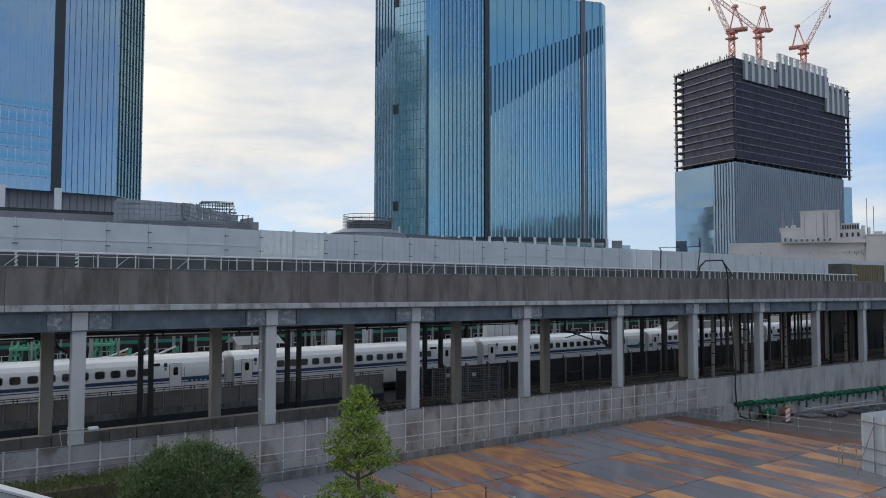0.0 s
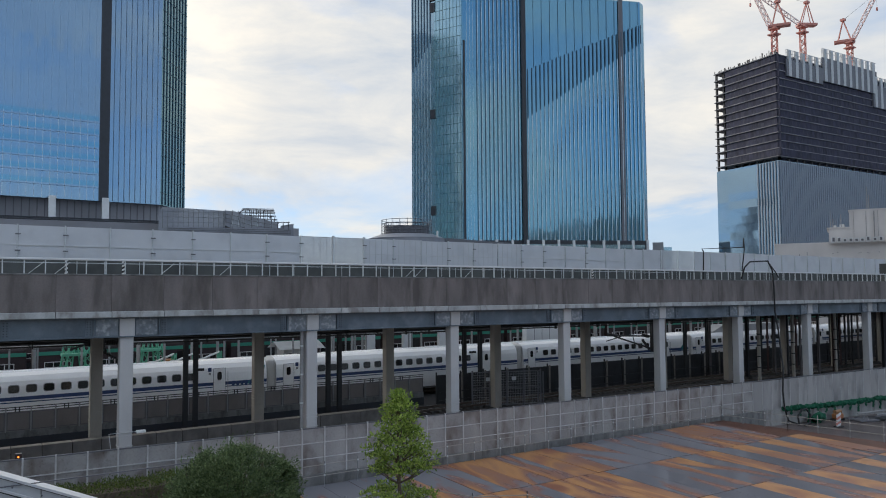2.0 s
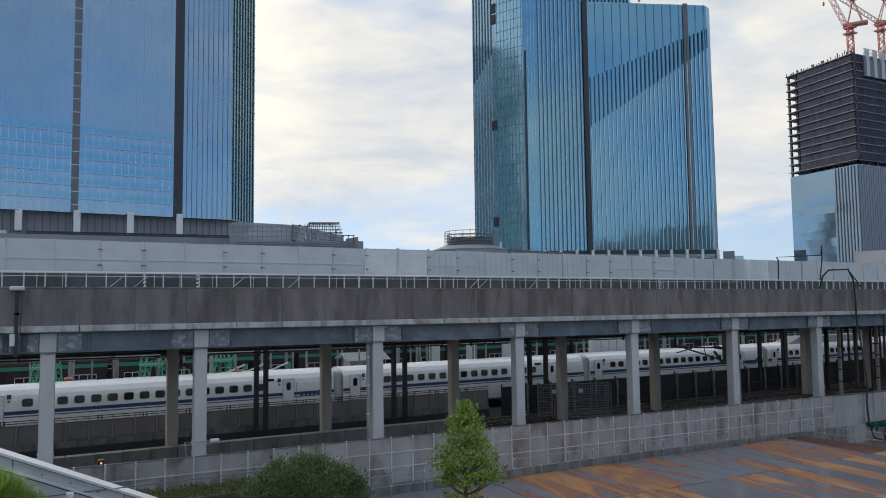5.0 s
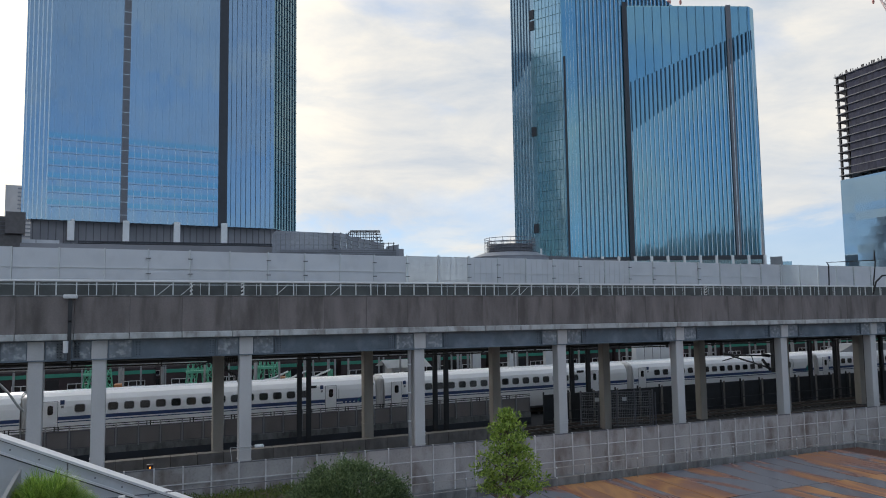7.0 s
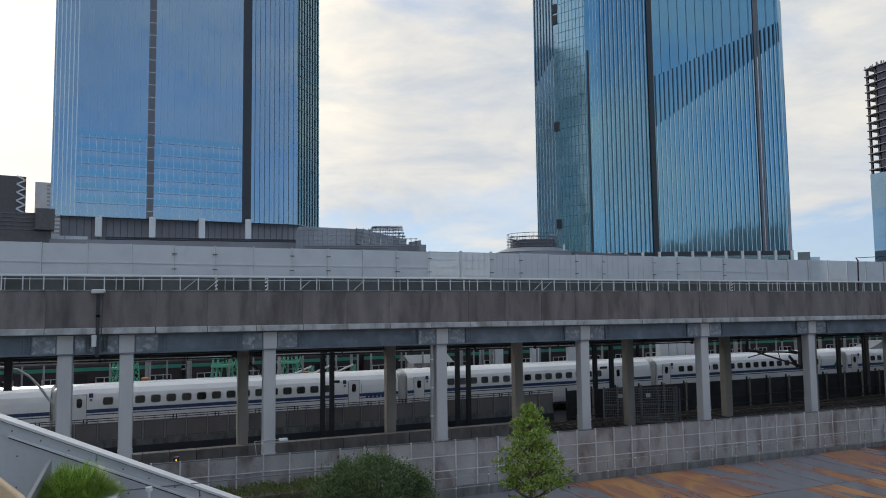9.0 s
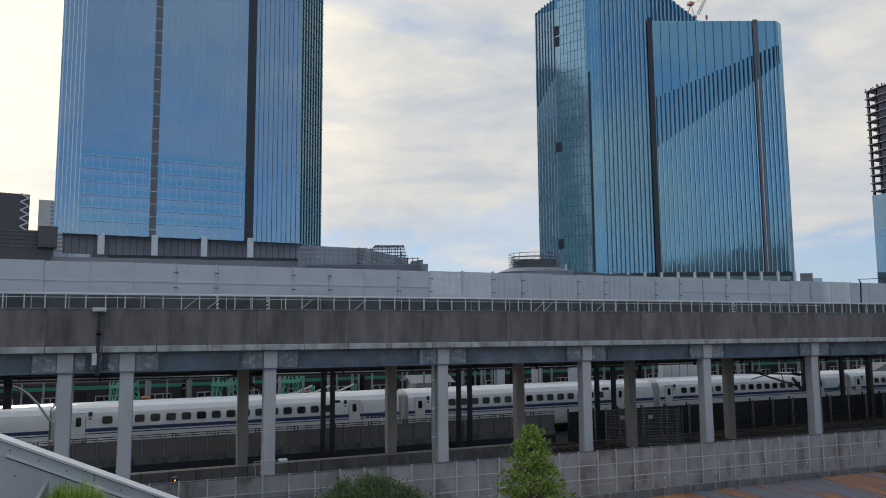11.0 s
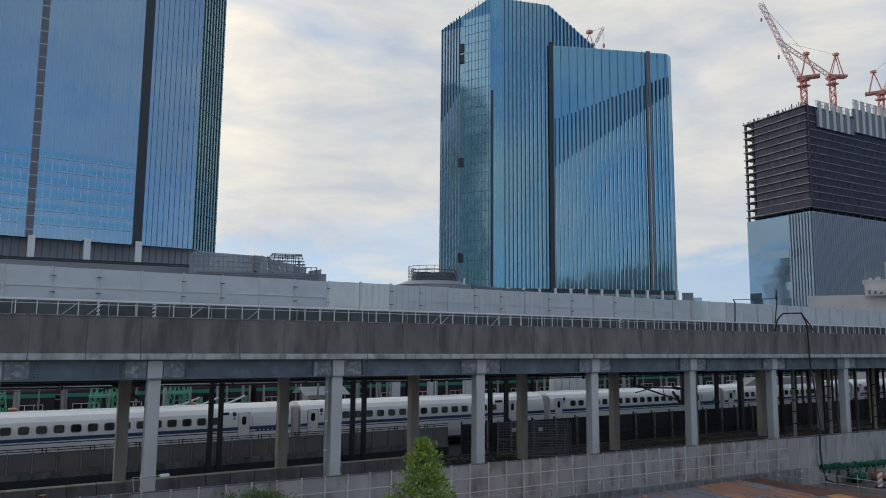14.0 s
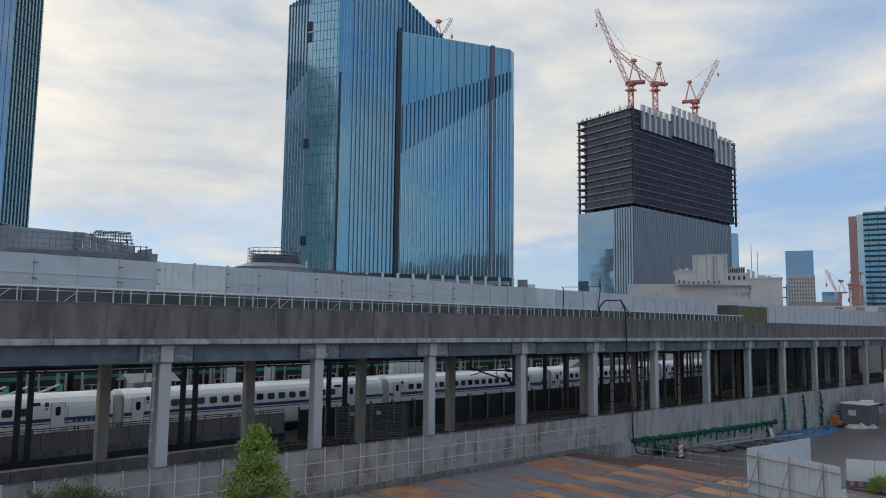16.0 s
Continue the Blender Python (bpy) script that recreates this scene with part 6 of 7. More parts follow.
for i in range(10):
    piece("step", cube_data("step", 0.6, 1.0, 0.05, M_PIPE), cabin2, Matrix.Translation((82.9, -7.7, CZ + 0.35 + i * 0.42)))
bm = bmesh.new()
for y in (-7.25, -8.15):
    bar(bm, (82.65, y, CZ), (82.65, y, CZ + 5.2), 0.04, 6)
part("stair_rail", bm, M_PIPE, cabin2)
mach = thing("compact_machine", "small orange site machine by the wall", "machine")
bm = bmesh.new()
box(bm, 73.3, 75.0, -4.9, -3.8, CZ + 0.25, CZ + 0.8)
vs = box(bm, 73.5, 74.6, -4.75, -3.95, CZ + 0.8, CZ + 1.5)
for v in vs:
    if v.co.z > CZ + 1.2:
        v.co.x = 73.9 + (v.co.x - 73.9) * 0.7
bevel(bm, 0.08, 2)
part("body", bm, M_YELLOW, mach)
for x in (73.6, 74.7):
    bm = bmesh.new()
    bar(bm, (x, -4.95, CZ + 0.28), (x, -3.75, CZ + 0.28), 0.28, 12)
    part("wheel", bm, M_BLACK, mach)
mach2 = thing("compressor", "orange compressor beside coiled hoses", "machine")
zc = yard_z(36)
bm = bmesh.new()
box(bm, 35.9, 36.9, -4.5, -3.95, zc + 0.15, zc + 0.6)
bevel(bm, 0.1, 2)
part("body", bm, M_YELLOW, mach2)
bm = bmesh.new()
bar(bm, (36.0, -4.2, zc + 0.75), (36.8, -4.25, zc + 0.75), 0.16, 10)
part("tank", bm, M_OCHR2, mach2, "brown air tank")
bm = bmesh.new()
for x in (35.8, 36.9):
    box(bm, x - 0.06, x + 0.06, -4.55, -3.95, zc, zc + 0.18)
part("skid", bm, M_DARK, mach2)
bar_b = thing("striped_barrier", "red and white striped barrier board", "barrier")
zb = yard_z(33)
for i in range(5):
    bm = bmesh.new()
    vs = box(bm, 32.8, 33.4, -6.2, -6.14, zb + 0.05 + i * 0.2, zb + 0.25 + i * 0.2)
    for v in vs:
        v.co.z += 0.3 * (v.co.x - 33.1)
    part("stripe", bm, M_RED if i % 2 else M_WHITE, bar_b)
bm = bmesh.new()
box(bm, 32.75, 33.45, -6.4, -5.9, zb, zb + 0.07)
part("foot", bm, M_BLACK, bar_b)
random.seed(4)
for i in range(14):
    x = 38.5 + i * 1.3
    y = -5.0 - 1.1 * random.random()
    o = thing("rubber_mat", "dark mat lying on the asphalt by the plinth", "mat", "rubber mats", at=pose(x, y, yard_z(x) + 0.03, 0, 2.1, random.uniform(-14, 14)))
    bm = bmesh.new()
    box(bm, -1.1, 1.1, -0.7, 0.7, 0, 0.08 + 0.14 * random.random())
    bevel(bm, 0.02)
    part("mat_board", bm, M_DARK if i % 3 else M_SLAB, o)
for a, b in (((38, -6.6), (57, -6.9)), ((37, -5.6), (50, -5.2))):
    pl_ = thing("long_pole", "long grey pole lying on trestles over the mats", "pole", "long poles")
    bm = bmesh.new()
    bar(bm, (*a, yard_z(a[0]) + 0.75), (*b, yard_z(b[0]) + 0.75), 0.06, 8)
    part("tube", bm, M_PIPE, pl_)
    for f in (0.1, 0.5, 0.9):
        x, y = a[0] + (b[0] - a[0]) * f, a[1] + (b[1] - a[1]) * f
        bm = bmesh.new()
        bar(bm, (x, y - 0.3, yard_z(x)), (x, y, yard_z(x) + 0.73), 0.03, 6)
        bar(bm, (x, y + 0.3, yard_z(x)), (x, y, yard_z(x) + 0.73), 0.03, 6)
        part("trestle", bm, M_PIPE, pl_)
notice = thing("notice_board", "small pale notice board leaning on the plinth", "board")
bm = bmesh.new()
vs = box(bm, 56.2, 57.0, -4.0, -3.95, yard_z(56.6), yard_z(56.6) + 0.95)
for v in vs:
    v.co.y += 0.3 * (v.co.z - yard_z(56.6)) / 0.95
part("board", bm, M_ROOF, notice)

# black hose over the parapet, down to the yard
def hose(name, label, pts, r):
    cu = bpy.data.curves.new(name, "CURVE")
    cu.dimensions, cu.bevel_depth, cu.bevel_resolution = "3D", r, 2
    sp = cu.splines.new("BEZIER")
    sp.bezier_points.add(len(pts) - 1)
    for q, p in zip(sp.bezier_points, pts):
        q.co, q.handle_left_type, q.handle_right_type = p, "VECTOR", "VECTOR"
    cu.materials.append(M_BLACK)
    tmp = bpy.data.objects.new(name, cu)
    scene.collection.objects.link(tmp)
    bpy.context.view_layer.update()
    me = bpy.data.meshes.new_from_object(tmp.evaluated_get(bpy.context.evaluated_depsgraph_get()))
    bpy.data.objects.remove(tmp)
    t = thing(name, label, "hose", "black hoses")
    ob = new("tube", me)
    ob.parent = t
    return t


hose("black_hose", "black hose looped over the parapet and down to the yard", [(29.1, -0.5, 9.6), (29.2, -0.75, 10.6), (29.9, -0.8, 11.1), (32.4, -0.8, 11.2), (33.0, -0.8, 10.4), (33.1, -0.85, 9.0), (33.0, -0.95, 6.8), (32.4, -1.6, 5.2), (30.3, -3.3, 2.2), (29.7, -3.6, 0.5), (29.7, -3.7, -0.9), (29.9, -3.9, -1.9), (30.7, -4.3, yard_z(31) + 0.07)], 0.07)
hose("black_hose", "black hose looped over the parapet and down to the yard", [(32.4, -0.8, 11.15), (33.6, -0.75, 10.2), (34.2, -0.6, 9.75)], 0.05)
hose("black_hose", "black cable frame above the deck fence", [(24.3, -0.4, 9.6), (24.4, -0.4, 11.9), (24.2, -0.4, 12.1), (29.6, -0.4, 12.35), (29.7, -0.4, 13.1), (29.75, -0.4, 12.2), (29.2, -0.4, 9.6)], 0.05)
hose("black_hose", "coil of black hose on the ground", [(30.7, -4.3, -2.2), (30.7, -4.2, -1.6), (31.2, -4.2, -1.1), (31.9, -4.2, -1.1), (32.4, -4.2, -1.6), (32.2, -4.3, -2.2), (31.2, -4.6, -2.22), (30.6, -4.8, -2.2)], 0.07)
# ochre crate on the parapet
crate = thing("deck_cabinet", "weathered ochre corrugated cabinet on the viaduct deck", "cabinet")
M_OCHRE = mat("weathered ochre sheet", (0.2, 0.17, 0.1), 0.8, var=0.35, scale=0.6, streak=0.5)
bm = bmesh.new()
box(bm, 57.0, 64.6, -0.25, 1.6, 8.0, 11.25)
part("body", bm, M_OCHRE, crate)
bm = bmesh.new()
box(bm, 55.6, 57.0, -0.25, 1.6, 8.0, 11.3)
part("end_panel", bm, M_DIM, crate)
for i in range(19):
    piece("rib", cube_data("rib", 0.1, 0.06, 3.0, M_OCHRE), crate, Matrix.Translation((57.3 + i * 0.4, -0.27, 9.7)))
# lamp on the parapet
pl = thing("parapet_lamp", "slim grey lamp fixed to the viaduct parapet", "lamp")
bm = bmesh.new()
box(bm, -27.78, -27.18, -1.15, -0.65, 9.72, 9.92)
bevel(bm, 0.04)
part("head", bm, M_GRID, pl)
bm = bmesh.new()
box(bm, -27.56, -27.40, -0.98, -0.88, 6.7, 9.72)
part("stem", bm, M_DARK, pl)
bm = bmesh.new()
bar(bm, (-27.62, -1.0, 7.2), (-27.62, -1.0, 7.75), 0.11, 8)
part("junction_box", bm, M_WHITE, pl)
bm = bmesh.new()
box(bm, -27.56, -27.40, -0.98, -0.5, 8.6, 8.7)
part("bracket", bm, M_DARK, pl)
# small white lamp on a column, drain pipe
cl = thing("column_lamp", "small white floodlight on a bracket beside a column", "lamp")
bm = bmesh.new()
box(bm, -18.85, -18.4, -0.7, -0.42, 1.99, 2.13)
bevel(bm, 0.03)
part("head", bm, M_WHITE, cl)
bm = bmesh.new()
bar(bm, (-20.05, -0.38, 2.05), (-18.5, -0.42, 2.05), 0.014, 6)
bar(bm, (-20.05, -0.38, 2.05), (-19.9, -0.38, 0.9), 0.016, 6)
part("bracket", bm, M_RAIL, cl)
dp = thing("drain_pipe", "grey drain pipe beside a viaduct column", "pipe")
bm = bmesh.new()
bar(bm, (-10.1, -0.1, -0.9), (-10.1, -0.1, 6.8), 0.1, 8)
part("pipe", bm, M_PIPE, dp)
for z in (1.0, 2.6, 4.2, 5.8):
    bm = bmesh.new()
    bar(bm, (-10.1, -0.1, z), (-10.1, -0.1, z + 0.08), 0.13, 8)
    part("bracket_ring", bm, M_RAIL, dp)

# ---------- ramp wall, grass and planting ----------
M_CAST = mat("smooth cast concrete", (0.48, 0.495, 0.51), 0.7, var=0.12, scale=0.6, stain=(0.3, 0.31, 0.32), amount=0.35)
M_CASTL = mat("pale coping", (0.6, 0.61, 0.62), 0.6, var=0.08)
ramp = thing("ramp_wall", "sloping pale cast-concrete ramp wall with coping", "wall", kind="structure")
SL = -0.461


def rz(x):
    return 7.12 + SL * (x + 27.5)


def slab_xz(name, x0, x1, top0, top1, y0, y1, bottom=None, m=M_CAST, parent=ramp):
    bm = bmesh.new()
    pts = []
    for x, a in ((x0, 0), (x1, 1)):
        hi = rz(x) + top0
        lo = rz(x) + top1 if bottom is None else bottom
        pts.append((x, lo, hi))
    vs = []
    for y in (y0, y1):
        vs.append([bm.verts.new((pts[0][0], y, pts[0][1])), bm.verts.new((pts[1][0], y, pts[1][1])), bm.verts.new((pts[1][0], y, pts[1][2])), bm.verts.new((pts[0][0], y, pts[0][2]))])
    for i in range(4):
        j = (i + 1) % 4
        bm.faces.new((vs[0][i], vs[0][j], vs[1][j], vs[1][i]))
    bm.faces.new(vs[0])
    bm.faces.new(vs[1][::-1])
    return part(name, bm, m, parent)


x = -33.24
while x < -17:
    slab_xz("parapet_block", x + 0.008, x + 1.822, -0.05, -0.3, -24.0, -23.7)
    slab_xz("wall_block", x + 0.005, x + 1.825, -0.30, 0, -24.02, -23.68, bottom=-1.3)
    x += 1.83
slab_xz("coping", -33.2, -16.9, 0.0, -0.048, -24.05, -23.65, m=M_CASTL)
slab_xz("lower_lip", -27.35, -16.9, -0.245, -0.285, -24.06, -23.99, m=M_CASTL)
# dark slats paint the shadow lines below the lip and the coping
slab_xz("joint_gap", -27.35, -16.9, -0.286, -0.315, -24.024, -23.99, m=M_DARK)
slab_xz("joint_gap", -33.2, -16.9, -0.049, -0.07, -24.004, -23.99, m=M_DARK)
hole = bmesh.new()
bar(hole, (0, -0.006, 0), (0, 0.01, 0), 0.017, 8)
hole_me = data("tie_hole", hole, M_SLAB)
for i in range(26):
    x = -29.6 + i * 0.46
    piece("tie_hole", hole_me, ramp, Matrix.Translation((x, -24.0, rz(x) - 0.17)))
    for k in range(3):
        z = rz(x) - 0.62 - k * 0.55
        piece("tie_hole", hole_me, ramp, Matrix.Translation((x + 0.1, -24.02, z)))
for z in (5.62,):
    piece("formwork_joint", cube_data("formwork_joint", 9.0, 0.012, 0.02, M_SLAB), ramp, Matrix.Translation((-26.0, -24.022, z)))
bol = thing("bollard_light", "small white bollard light beside the ramp", "light")
bm = bmesh.new()
bar(bm, (-25.0, -24.6, -1.3), (-25.0, -24.6, 5.72), 0.028, 8)
part("post", bm, M_WHITE, bol)
bm = bmesh.new()
bar(bm, (-25.0, -24.6, 5.70), (-25.0, -24.6, 5.77), 0.062, 12)
part("cap", bm, M_WHITE, bol)
planter = thing("planter", "tall concrete planter with a metal edging board", "planter")
bm = bmesh.new()
box(bm, -26.9, -25.5, -25.9, -24.1, -1.3, 5.82)
part("body", bm, M_CAST, planter)
bm = bmesh.new()
vs = box(bm, -26.84, -26.78, -25.9, -24.3, 5.4, 5.95)
for v in vs:
    v.co.z += 0.25 * (v.co.y + 25.9)
    v.co.x += 0.1 * (v.co.y + 25.9)
part("edging", bm, M_PIPE, planter, "silver edging board")
wood = thing("timber_rail", "pale timber top rail of the terrace", "rail")
M_WOOD = mat("pale timber", (0.68, 0.5, 0.3), 0.6, var=0.15, scale=3)
bm = bmesh.new()
vs = box(bm, -27.6, -26.5, -28.1, -27.9, 6.3, 6.55)
for v in vs:
    v.co.z += -0.95 * (v.co.x + 26.5)
bevel(bm, 0.02)
part("board", bm, M_WOOD, wood)
bm = bmesh.new()
box(bm, -27.4, -27.2, -28.1, -27.95, -1.3, 7.1)
part("post", bm, M_WOOD, wood)


def leaf_mat(name, a, b):
    m = bpy.data.materials.new(name)
    m.use_nodes = True
    n, l = m.node_tree.nodes, m.node_tree.links
    p = n["Principled BSDF"]
    geo = n.new("ShaderNodeNewGeometry")
    mx = n.new("ShaderNodeMix")
    mx.data_type = "RGBA"
    mx.inputs["A"].default_value, mx.inputs["B"].default_value = (*a, 1), (*b, 1)
    l.new(geo.outputs["Random Per Island"], mx.inputs["Factor"])
    l.new(mx.outputs["Result"], p.inputs["Base Color"])
    p.inputs["Roughness"].default_value = 0.5
    tr = n.new("ShaderNodeBsdfTranslucent")
    l.new(mx.outputs["Result"], tr.inputs["Color"])
    ms = n.new("ShaderNodeMixShader")
    ms.inputs[0].default_value = 0.35
    l.new(p.outputs[0], ms.inputs[1])
    l.new(tr.outputs[0], ms.inputs[2])
    l.new(ms.outputs[0], n["Material Output"].inputs["Surface"])
    return m


def leaves(name, spots, length, width, material, parent, seed, up=0.3):
    """Folded leaves: spots are (place, outward way)."""
    rng = np.random.default_rng(seed)
    verts, faces = [], []
    for p, way in spots:
        d = Vector(rng.normal(size=3)) * 0.7 + Vector(way) + Vector((0, 0, up))
        d.normalize()
        s = d.cross(Vector(rng.normal(size=3)))
        if s.length < 1e-3:
            continue
        s.normalize()
        L, w = length * rng.uniform(0.6, 1.3), width * rng.uniform(0.7, 1.2)
        b = len(verts)
        p = Vector(p)
        fold = d.cross(s) * w * 0.3
        verts += [p, p + d * L * 0.5 + s * w / 2 + fold, p + d * L, p + d * L * 0.5 - s * w / 2 + fold]
        faces += [(b, b + 1, b + 2), (b, b + 2, b + 3)]
    me = bpy.data.meshes.new(name)
    me.from_pydata([tuple(v) for v in verts], [], faces)
    me.materials.append(material)
    ob = new(name, me)
    ob.parent = parent
    return ob


M_BARK = mat("grey brown bark", (0.13, 0.10, 0.075), 0.9, var=0.3, scale=6, streak=0.6, bump=0.6)
M_LEAFA = leaf_mat("fresh green leaf", (0.09, 0.17, 0.025), (0.44, 0.56, 0.11))
M_LEAFB = leaf_mat("dark shrub leaf", (0.045, 0.08, 0.03), (0.2, 0.27, 0.115))
M_LEAFH = leaf_mat("hedge leaf", (0.04, 0.07, 0.012), (0.17, 0.22, 0.045))
M_BLADE = leaf_mat("bright grass blade", (0.1, 0.22, 0.02), (0.45, 0.6, 0.12))


def limb(bm, pts, r0, r1):
    for i in range(len(pts) - 1):
        a, b = Vector(pts[i]), Vector(pts[i + 1])
        ra, rb = r0 + (r1 - r0) * i / (len(pts) - 1), r0 + (r1 - r0) * (i + 1) / (len(pts) - 1)
        d = b - a
        m = Matrix.Translation((a + b) / 2) @ d.to_track_quat("Z", "Y").to_matrix().to_4x4()
        bmesh.ops.create_cone(bm, cap_ends=True, segments=7, radius1=ra, radius2=rb, depth=d.length * 1.04, matrix=m)


# young tree in tiers
TX, TYY, TB = -11.15, -13.6, -1.1
tree = thing("young_tree", "young broadleaf tree with fresh green tiered crown", "tree")
rng = random.Random(31)
bm = bmesh.new()
limb(bm, [(TX, TYY, TB), (TX + 0.04, TYY, 1.0), (TX - 0.03, TYY + 0.03, 2.6), (TX + 0.02, TYY, 4.6)], 0.11, 0.02)
spots = []
# each tier: height, reach, number of pads
tiers = [(0.15, 1.35, 6), (0.55, 1.6, 8), (0.95, 1.5, 7), (1.9, 1.35, 7), (2.3, 1.3, 8), (2.7, 1.15, 7), (3.1, 1.05, 6), (3.5, 0.95, 6), (3.9, 0.75, 5), (4.25, 0.5, 4), (4.55, 0.22, 3)]
for z, R, k in tiers:
    q0 = rng.random() * 6.28
    for i in range(k):
        q = q0 + i * math.tau / k + rng.uniform(-0.35, 0.35)
        rr = R * rng.uniform(0.6, 1.05)
        tip = Vector((TX + rr * math.cos(q), TYY + rr * math.sin(q), z + rng.uniform(-0.1, 0.2)))
        root = Vector((TX, TYY, z - 0.55))
        mid = root.lerp(tip, 0.5) - Vector((0, 0, 0.05))
        limb(bm, [root, mid, tip], 0.035, 0.01)
        # leaf pads along the branch, the outer ones larger
        for f, wide in ((0.7, 0.28), (1.0, 0.37)):
            cp = root.lerp(tip, f) + Vector((rng.gauss(0, 0.08), rng.gauss(0, 0.08), 0.05))
            wide *= rng.uniform(0.75, 1.15)
            for j in range(int(165 * wide)):
                a1, u = rng.random() * math.tau, math.sqrt(rng.random())
                o = Vector((math.cos(a1) * u * wide, math.sin(a1) * u * wide, 0.13 * (1 - u * u) + rng.gauss(0, 0.04)))
                spots.append((cp + o, Vector((math.cos(a1) * u, math.sin(a1) * u, 0.35)) * 0.7))
for j in range(260):
    z = rng.uniform(4.4, 5.0)
    w = 0.22 * (5.05 - z) + 0.05
    spots.append((Vector((TX + rng.gauss(0, w), TYY + rng.gauss(0, w), z)), (0, 0, 0.8)))
part("trunk", bm, M_BARK, tree, "slim grey-brown trunk and limbs")
leaves("crown", spots, 0.17, 0.075, M_LEAFA, tree, 3)

# broad shrub
BX, BY, BZ = -18.5, -16.6, 2.2
shrub = thing("round_shrub", "broad dark green rounded shrub with fine leaves", "shrub")
rng = random.Random(77)
bm = bmesh.new()
spots = []
for i in range(46):
    q, e = rng.random() * math.tau, math.asin(rng.uniform(-0.35, 1.0))
    rr = rng.uniform(0.82, 1.04)
    tip = Vector((BX + 1.95 * rr * math.cos(q) * math.cos(e), BY + 1.95 * rr * math.sin(q) * math.cos(e), BZ + 2.05 * rr * math.sin(e)))
    root = Vector((BX + rng.gauss(0, 0.12), BY + rng.gauss(0, 0.12), -1.0))
    limb(bm, [root, root.lerp(tip, 0.5) + Vector((0, 0, 0.4)), tip], 0.05, 0.008)
for i in range(520):
    q, e = rng.random() * math.tau, math.asin(rng.uniform(-0.5, 1.0))
    rr = rng.uniform(0.9, 1.0) * (1 + 0.05 * math.sin(4 * q + 3 * e))
    c = Vector((BX + 2.0 * rr * math.cos(q) * math.cos(e), BY + 2.0 * rr * math.sin(q) * math.cos(e), BZ + 1.9 * rr * math.sin(e)))
    way = (c - Vector((BX, BY, BZ))).normalized()
    for j in range(80):
        spots.append((c + Vector((rng.gauss(0, 0.12), rng.gauss(0, 0.12), rng.gauss(0, 0.1))), way * 0.8))
    if rng.random() < 0.22:
        for j in range(9):
            spots.append((c + way * (0.08 + 0.035 * j) + Vector((rng.gauss(0, 0.03), rng.gauss(0, 0.03), 0.02 * j)), way))
for i in range(9000):
    w = Vector((rng.gauss(0, 1), rng.gauss(0, 1), rng.gauss(0, 1))).normalized()
    rr = rng.random() ** 0.4 * 0.88
    spots.append((Vector((BX + 1.95 * rr * w.x, BY + 1.95 * rr * w.y, BZ + 1.85 * rr * w.z)), w))
tagged(part("stem", bm, M_BARK, shrub, "brown stems"), kind="stuff")
leaves("crown", spots, 0.1, 0.05, M_LEAFB, shrub, 5)

# clipped hedge
hedge = thing("hedge", "low clipped green hedge in front of the panel wall", "hedge")
rng = random.Random(8)
spots = []
for i in range(15000):
    f = rng.random()
    x = rng.uniform(-29, -15.6)
    if f < 0.5:
        p, w = Vector((x, rng.uniform(-7.2, -5.4), 1.02 + rng.gauss(0, 0.07) + 0.06 * math.sin(x * 3))), (0, 0, 1)
    else:
        p, w = Vector((x, -7.25 + rng.gauss(0, 0.07), rng.uniform(-0.9, 1.05))), (0, -1, 0.2)
    spots.append((p, w))
leaves("foliage", spots, 0.11, 0.05, M_LEAFH, hedge, 6)
bm = bmesh.new()
box(bm, -29, -15.6, -7.15, -5.4, -1.0, 0.95)
part("twig_core", bm, M_BARK, hedge)

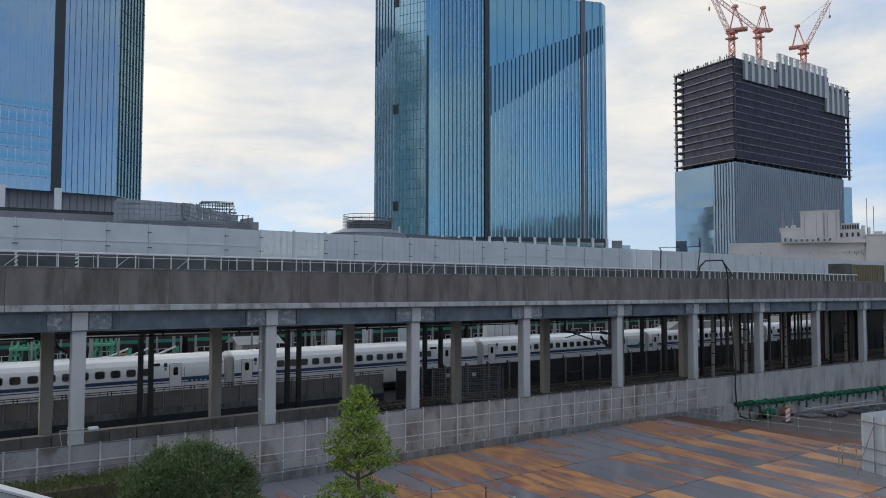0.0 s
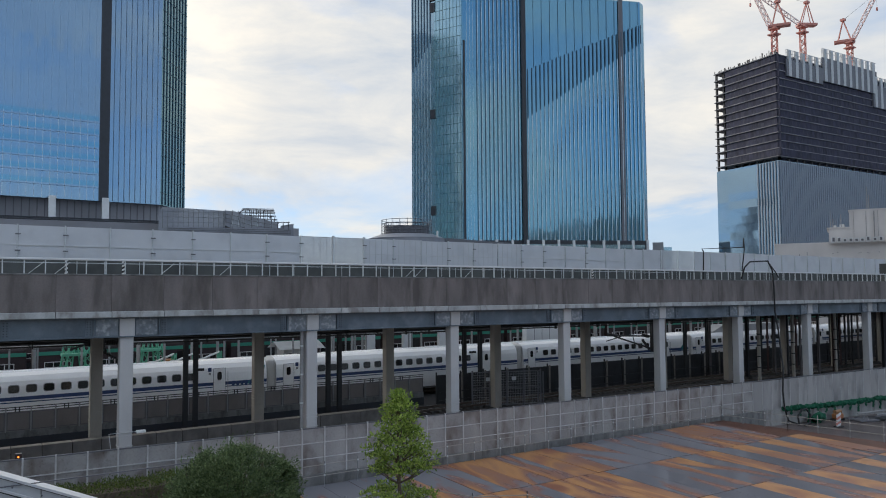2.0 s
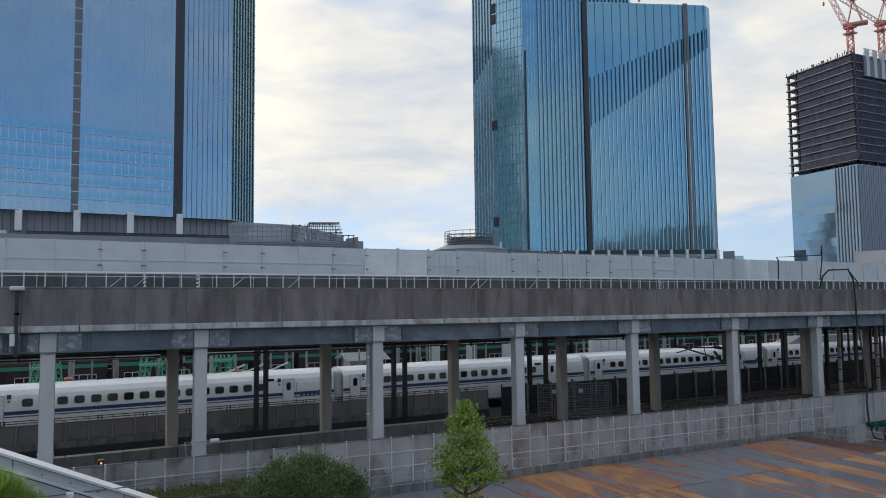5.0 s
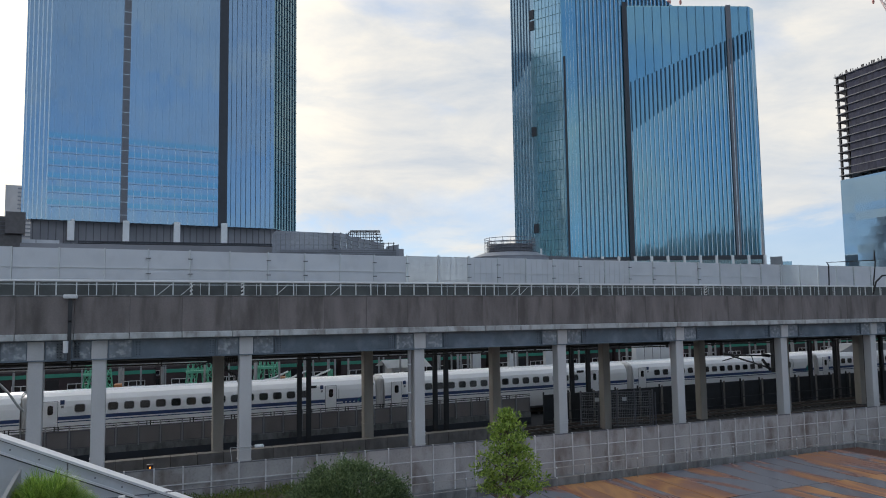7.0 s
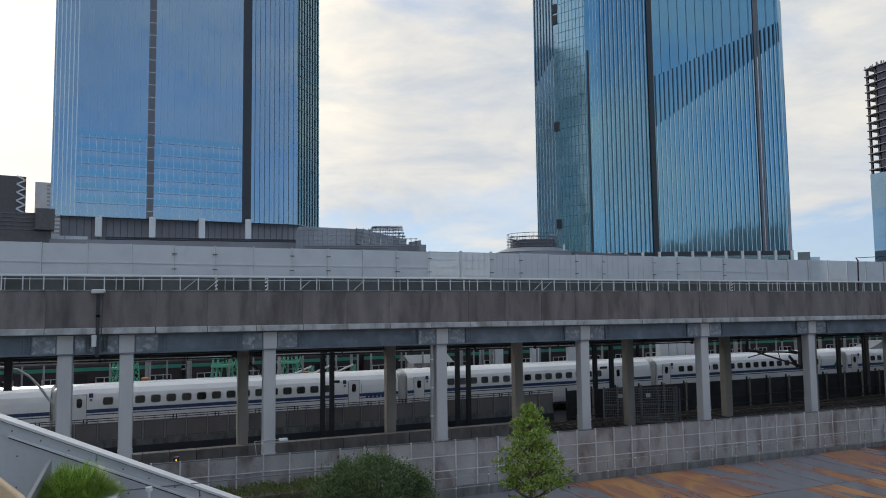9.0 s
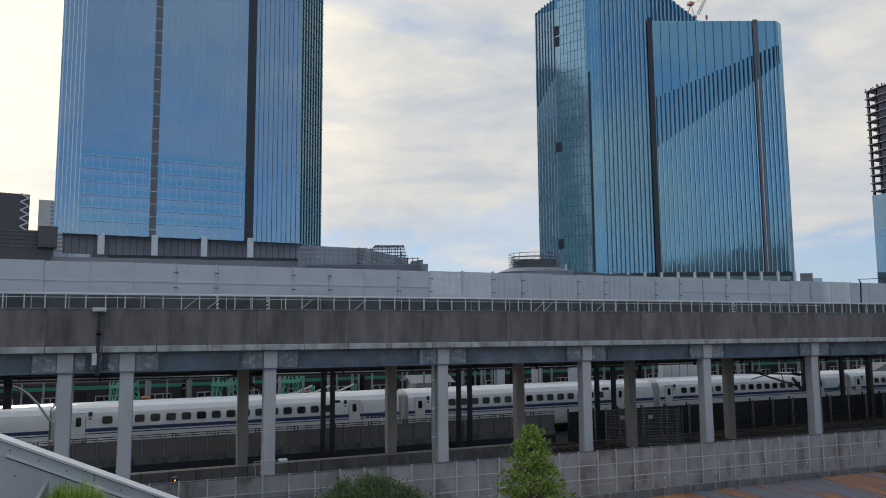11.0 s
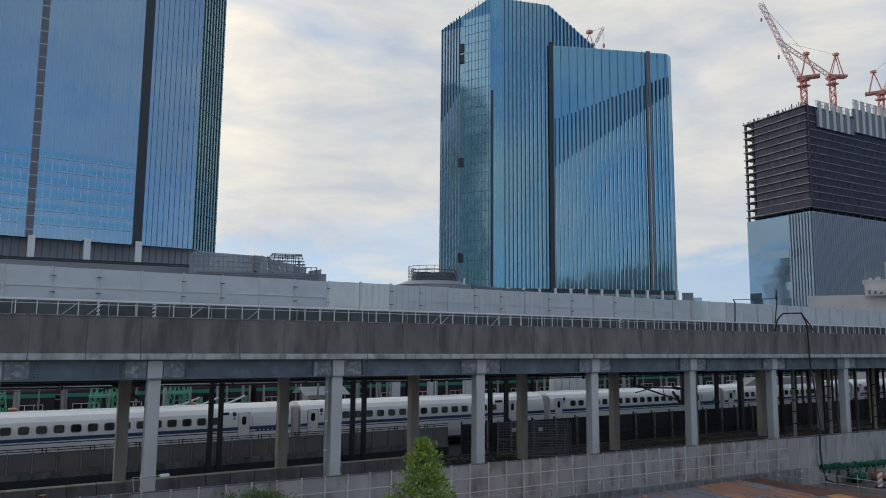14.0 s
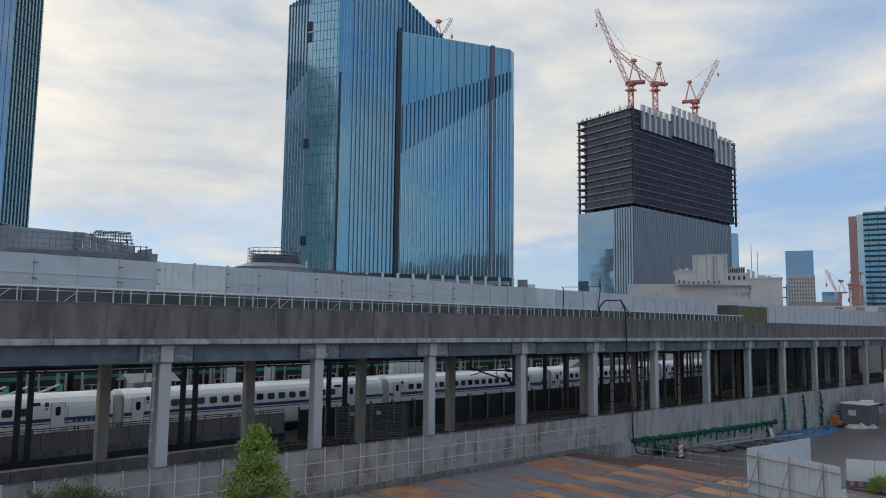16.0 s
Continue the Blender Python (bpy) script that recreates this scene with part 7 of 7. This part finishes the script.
# grass tuft
grass = thing("grass_tuft", "bright green arching ornamental grass in the planter", "grass")
rng = random.Random(12)
verts, faces = [], []
tufts = [(rng.random() * math.tau, rng.random() ** 0.5, rng.gauss(0, 0.8), rng.uniform(0.8, 1.2)) for i in range(120)]
for i in range(8400):
    q, rr, turn, tall = tufts[i % 120]
    x, y = -26.17 + 0.53 * rr * math.cos(q) + rng.gauss(0, 0.025), -24.86 + 0.52 * rr * math.sin(q) + rng.gauss(0, 0.025)
    q += turn + rng.gauss(0, 0.35)
    L, lean = tall * rng.uniform(0.3, 0.6) * (1.15 - 0.35 * rr), rng.uniform(0.5, 1.0)
    o = Vector((math.cos(q), math.sin(q), 0)) * (0.14 + 0.14 * rr)
    s = Vector((-math.sin(q), math.cos(q), 0)) * 0.009
    b = len(verts)
    for k in range(4):
        t = k / 3
        c = Vector((x, y, 5.84 - 0.3 * rr * rr)) + o * lean * t * t * 1.5 + Vector((0, 0, L * (t - 0.75 * lean * t * t) * 1.6))
        w = s * (1 - 0.85 * t)
        verts += [c - w, c + w]
    for k in range(3):
        j = b + 2 * k
        faces.append((j, j + 1, j + 3, j + 2))
me = bpy.data.meshes.new("blade_mass")
me.from_pydata([tuple(v) for v in verts], [], faces)
me.materials.append(M_BLADE)
ob = new("blade_mass", me)
ob.parent = grass
tagged(ob, kind="stuff")

# small bright shrub in front of the low hoarding
sh2 = thing("small_shrub", "small bright green shrub before the low hoarding", "shrub")
rng = random.Random(41)
bm = bmesh.new()
spots = []
for i in range(60):
    w = Vector((rng.gauss(0, 1), rng.gauss(0, 1), abs(rng.gauss(0, 1)))).normalized() * rng.uniform(0.4, 0.75)
    c = Vector((25.7, -23.75, -1.0)) + Vector((w.x, w.y, w.z * 1.3))
    if i < 12:
        limb(bm, [(25.7, -23.75, -1.1), c], 0.02, 0.006)
    for j in range(30):
        spots.append((c + Vector((rng.gauss(0, 0.1), rng.gauss(0, 0.1), rng.gauss(0, 0.1))), w))
tagged(part("stem", bm, M_BARK, sh2), kind="stuff")
leaves("crown", spots, 0.12, 0.06, M_LEAFA, sh2, 9)
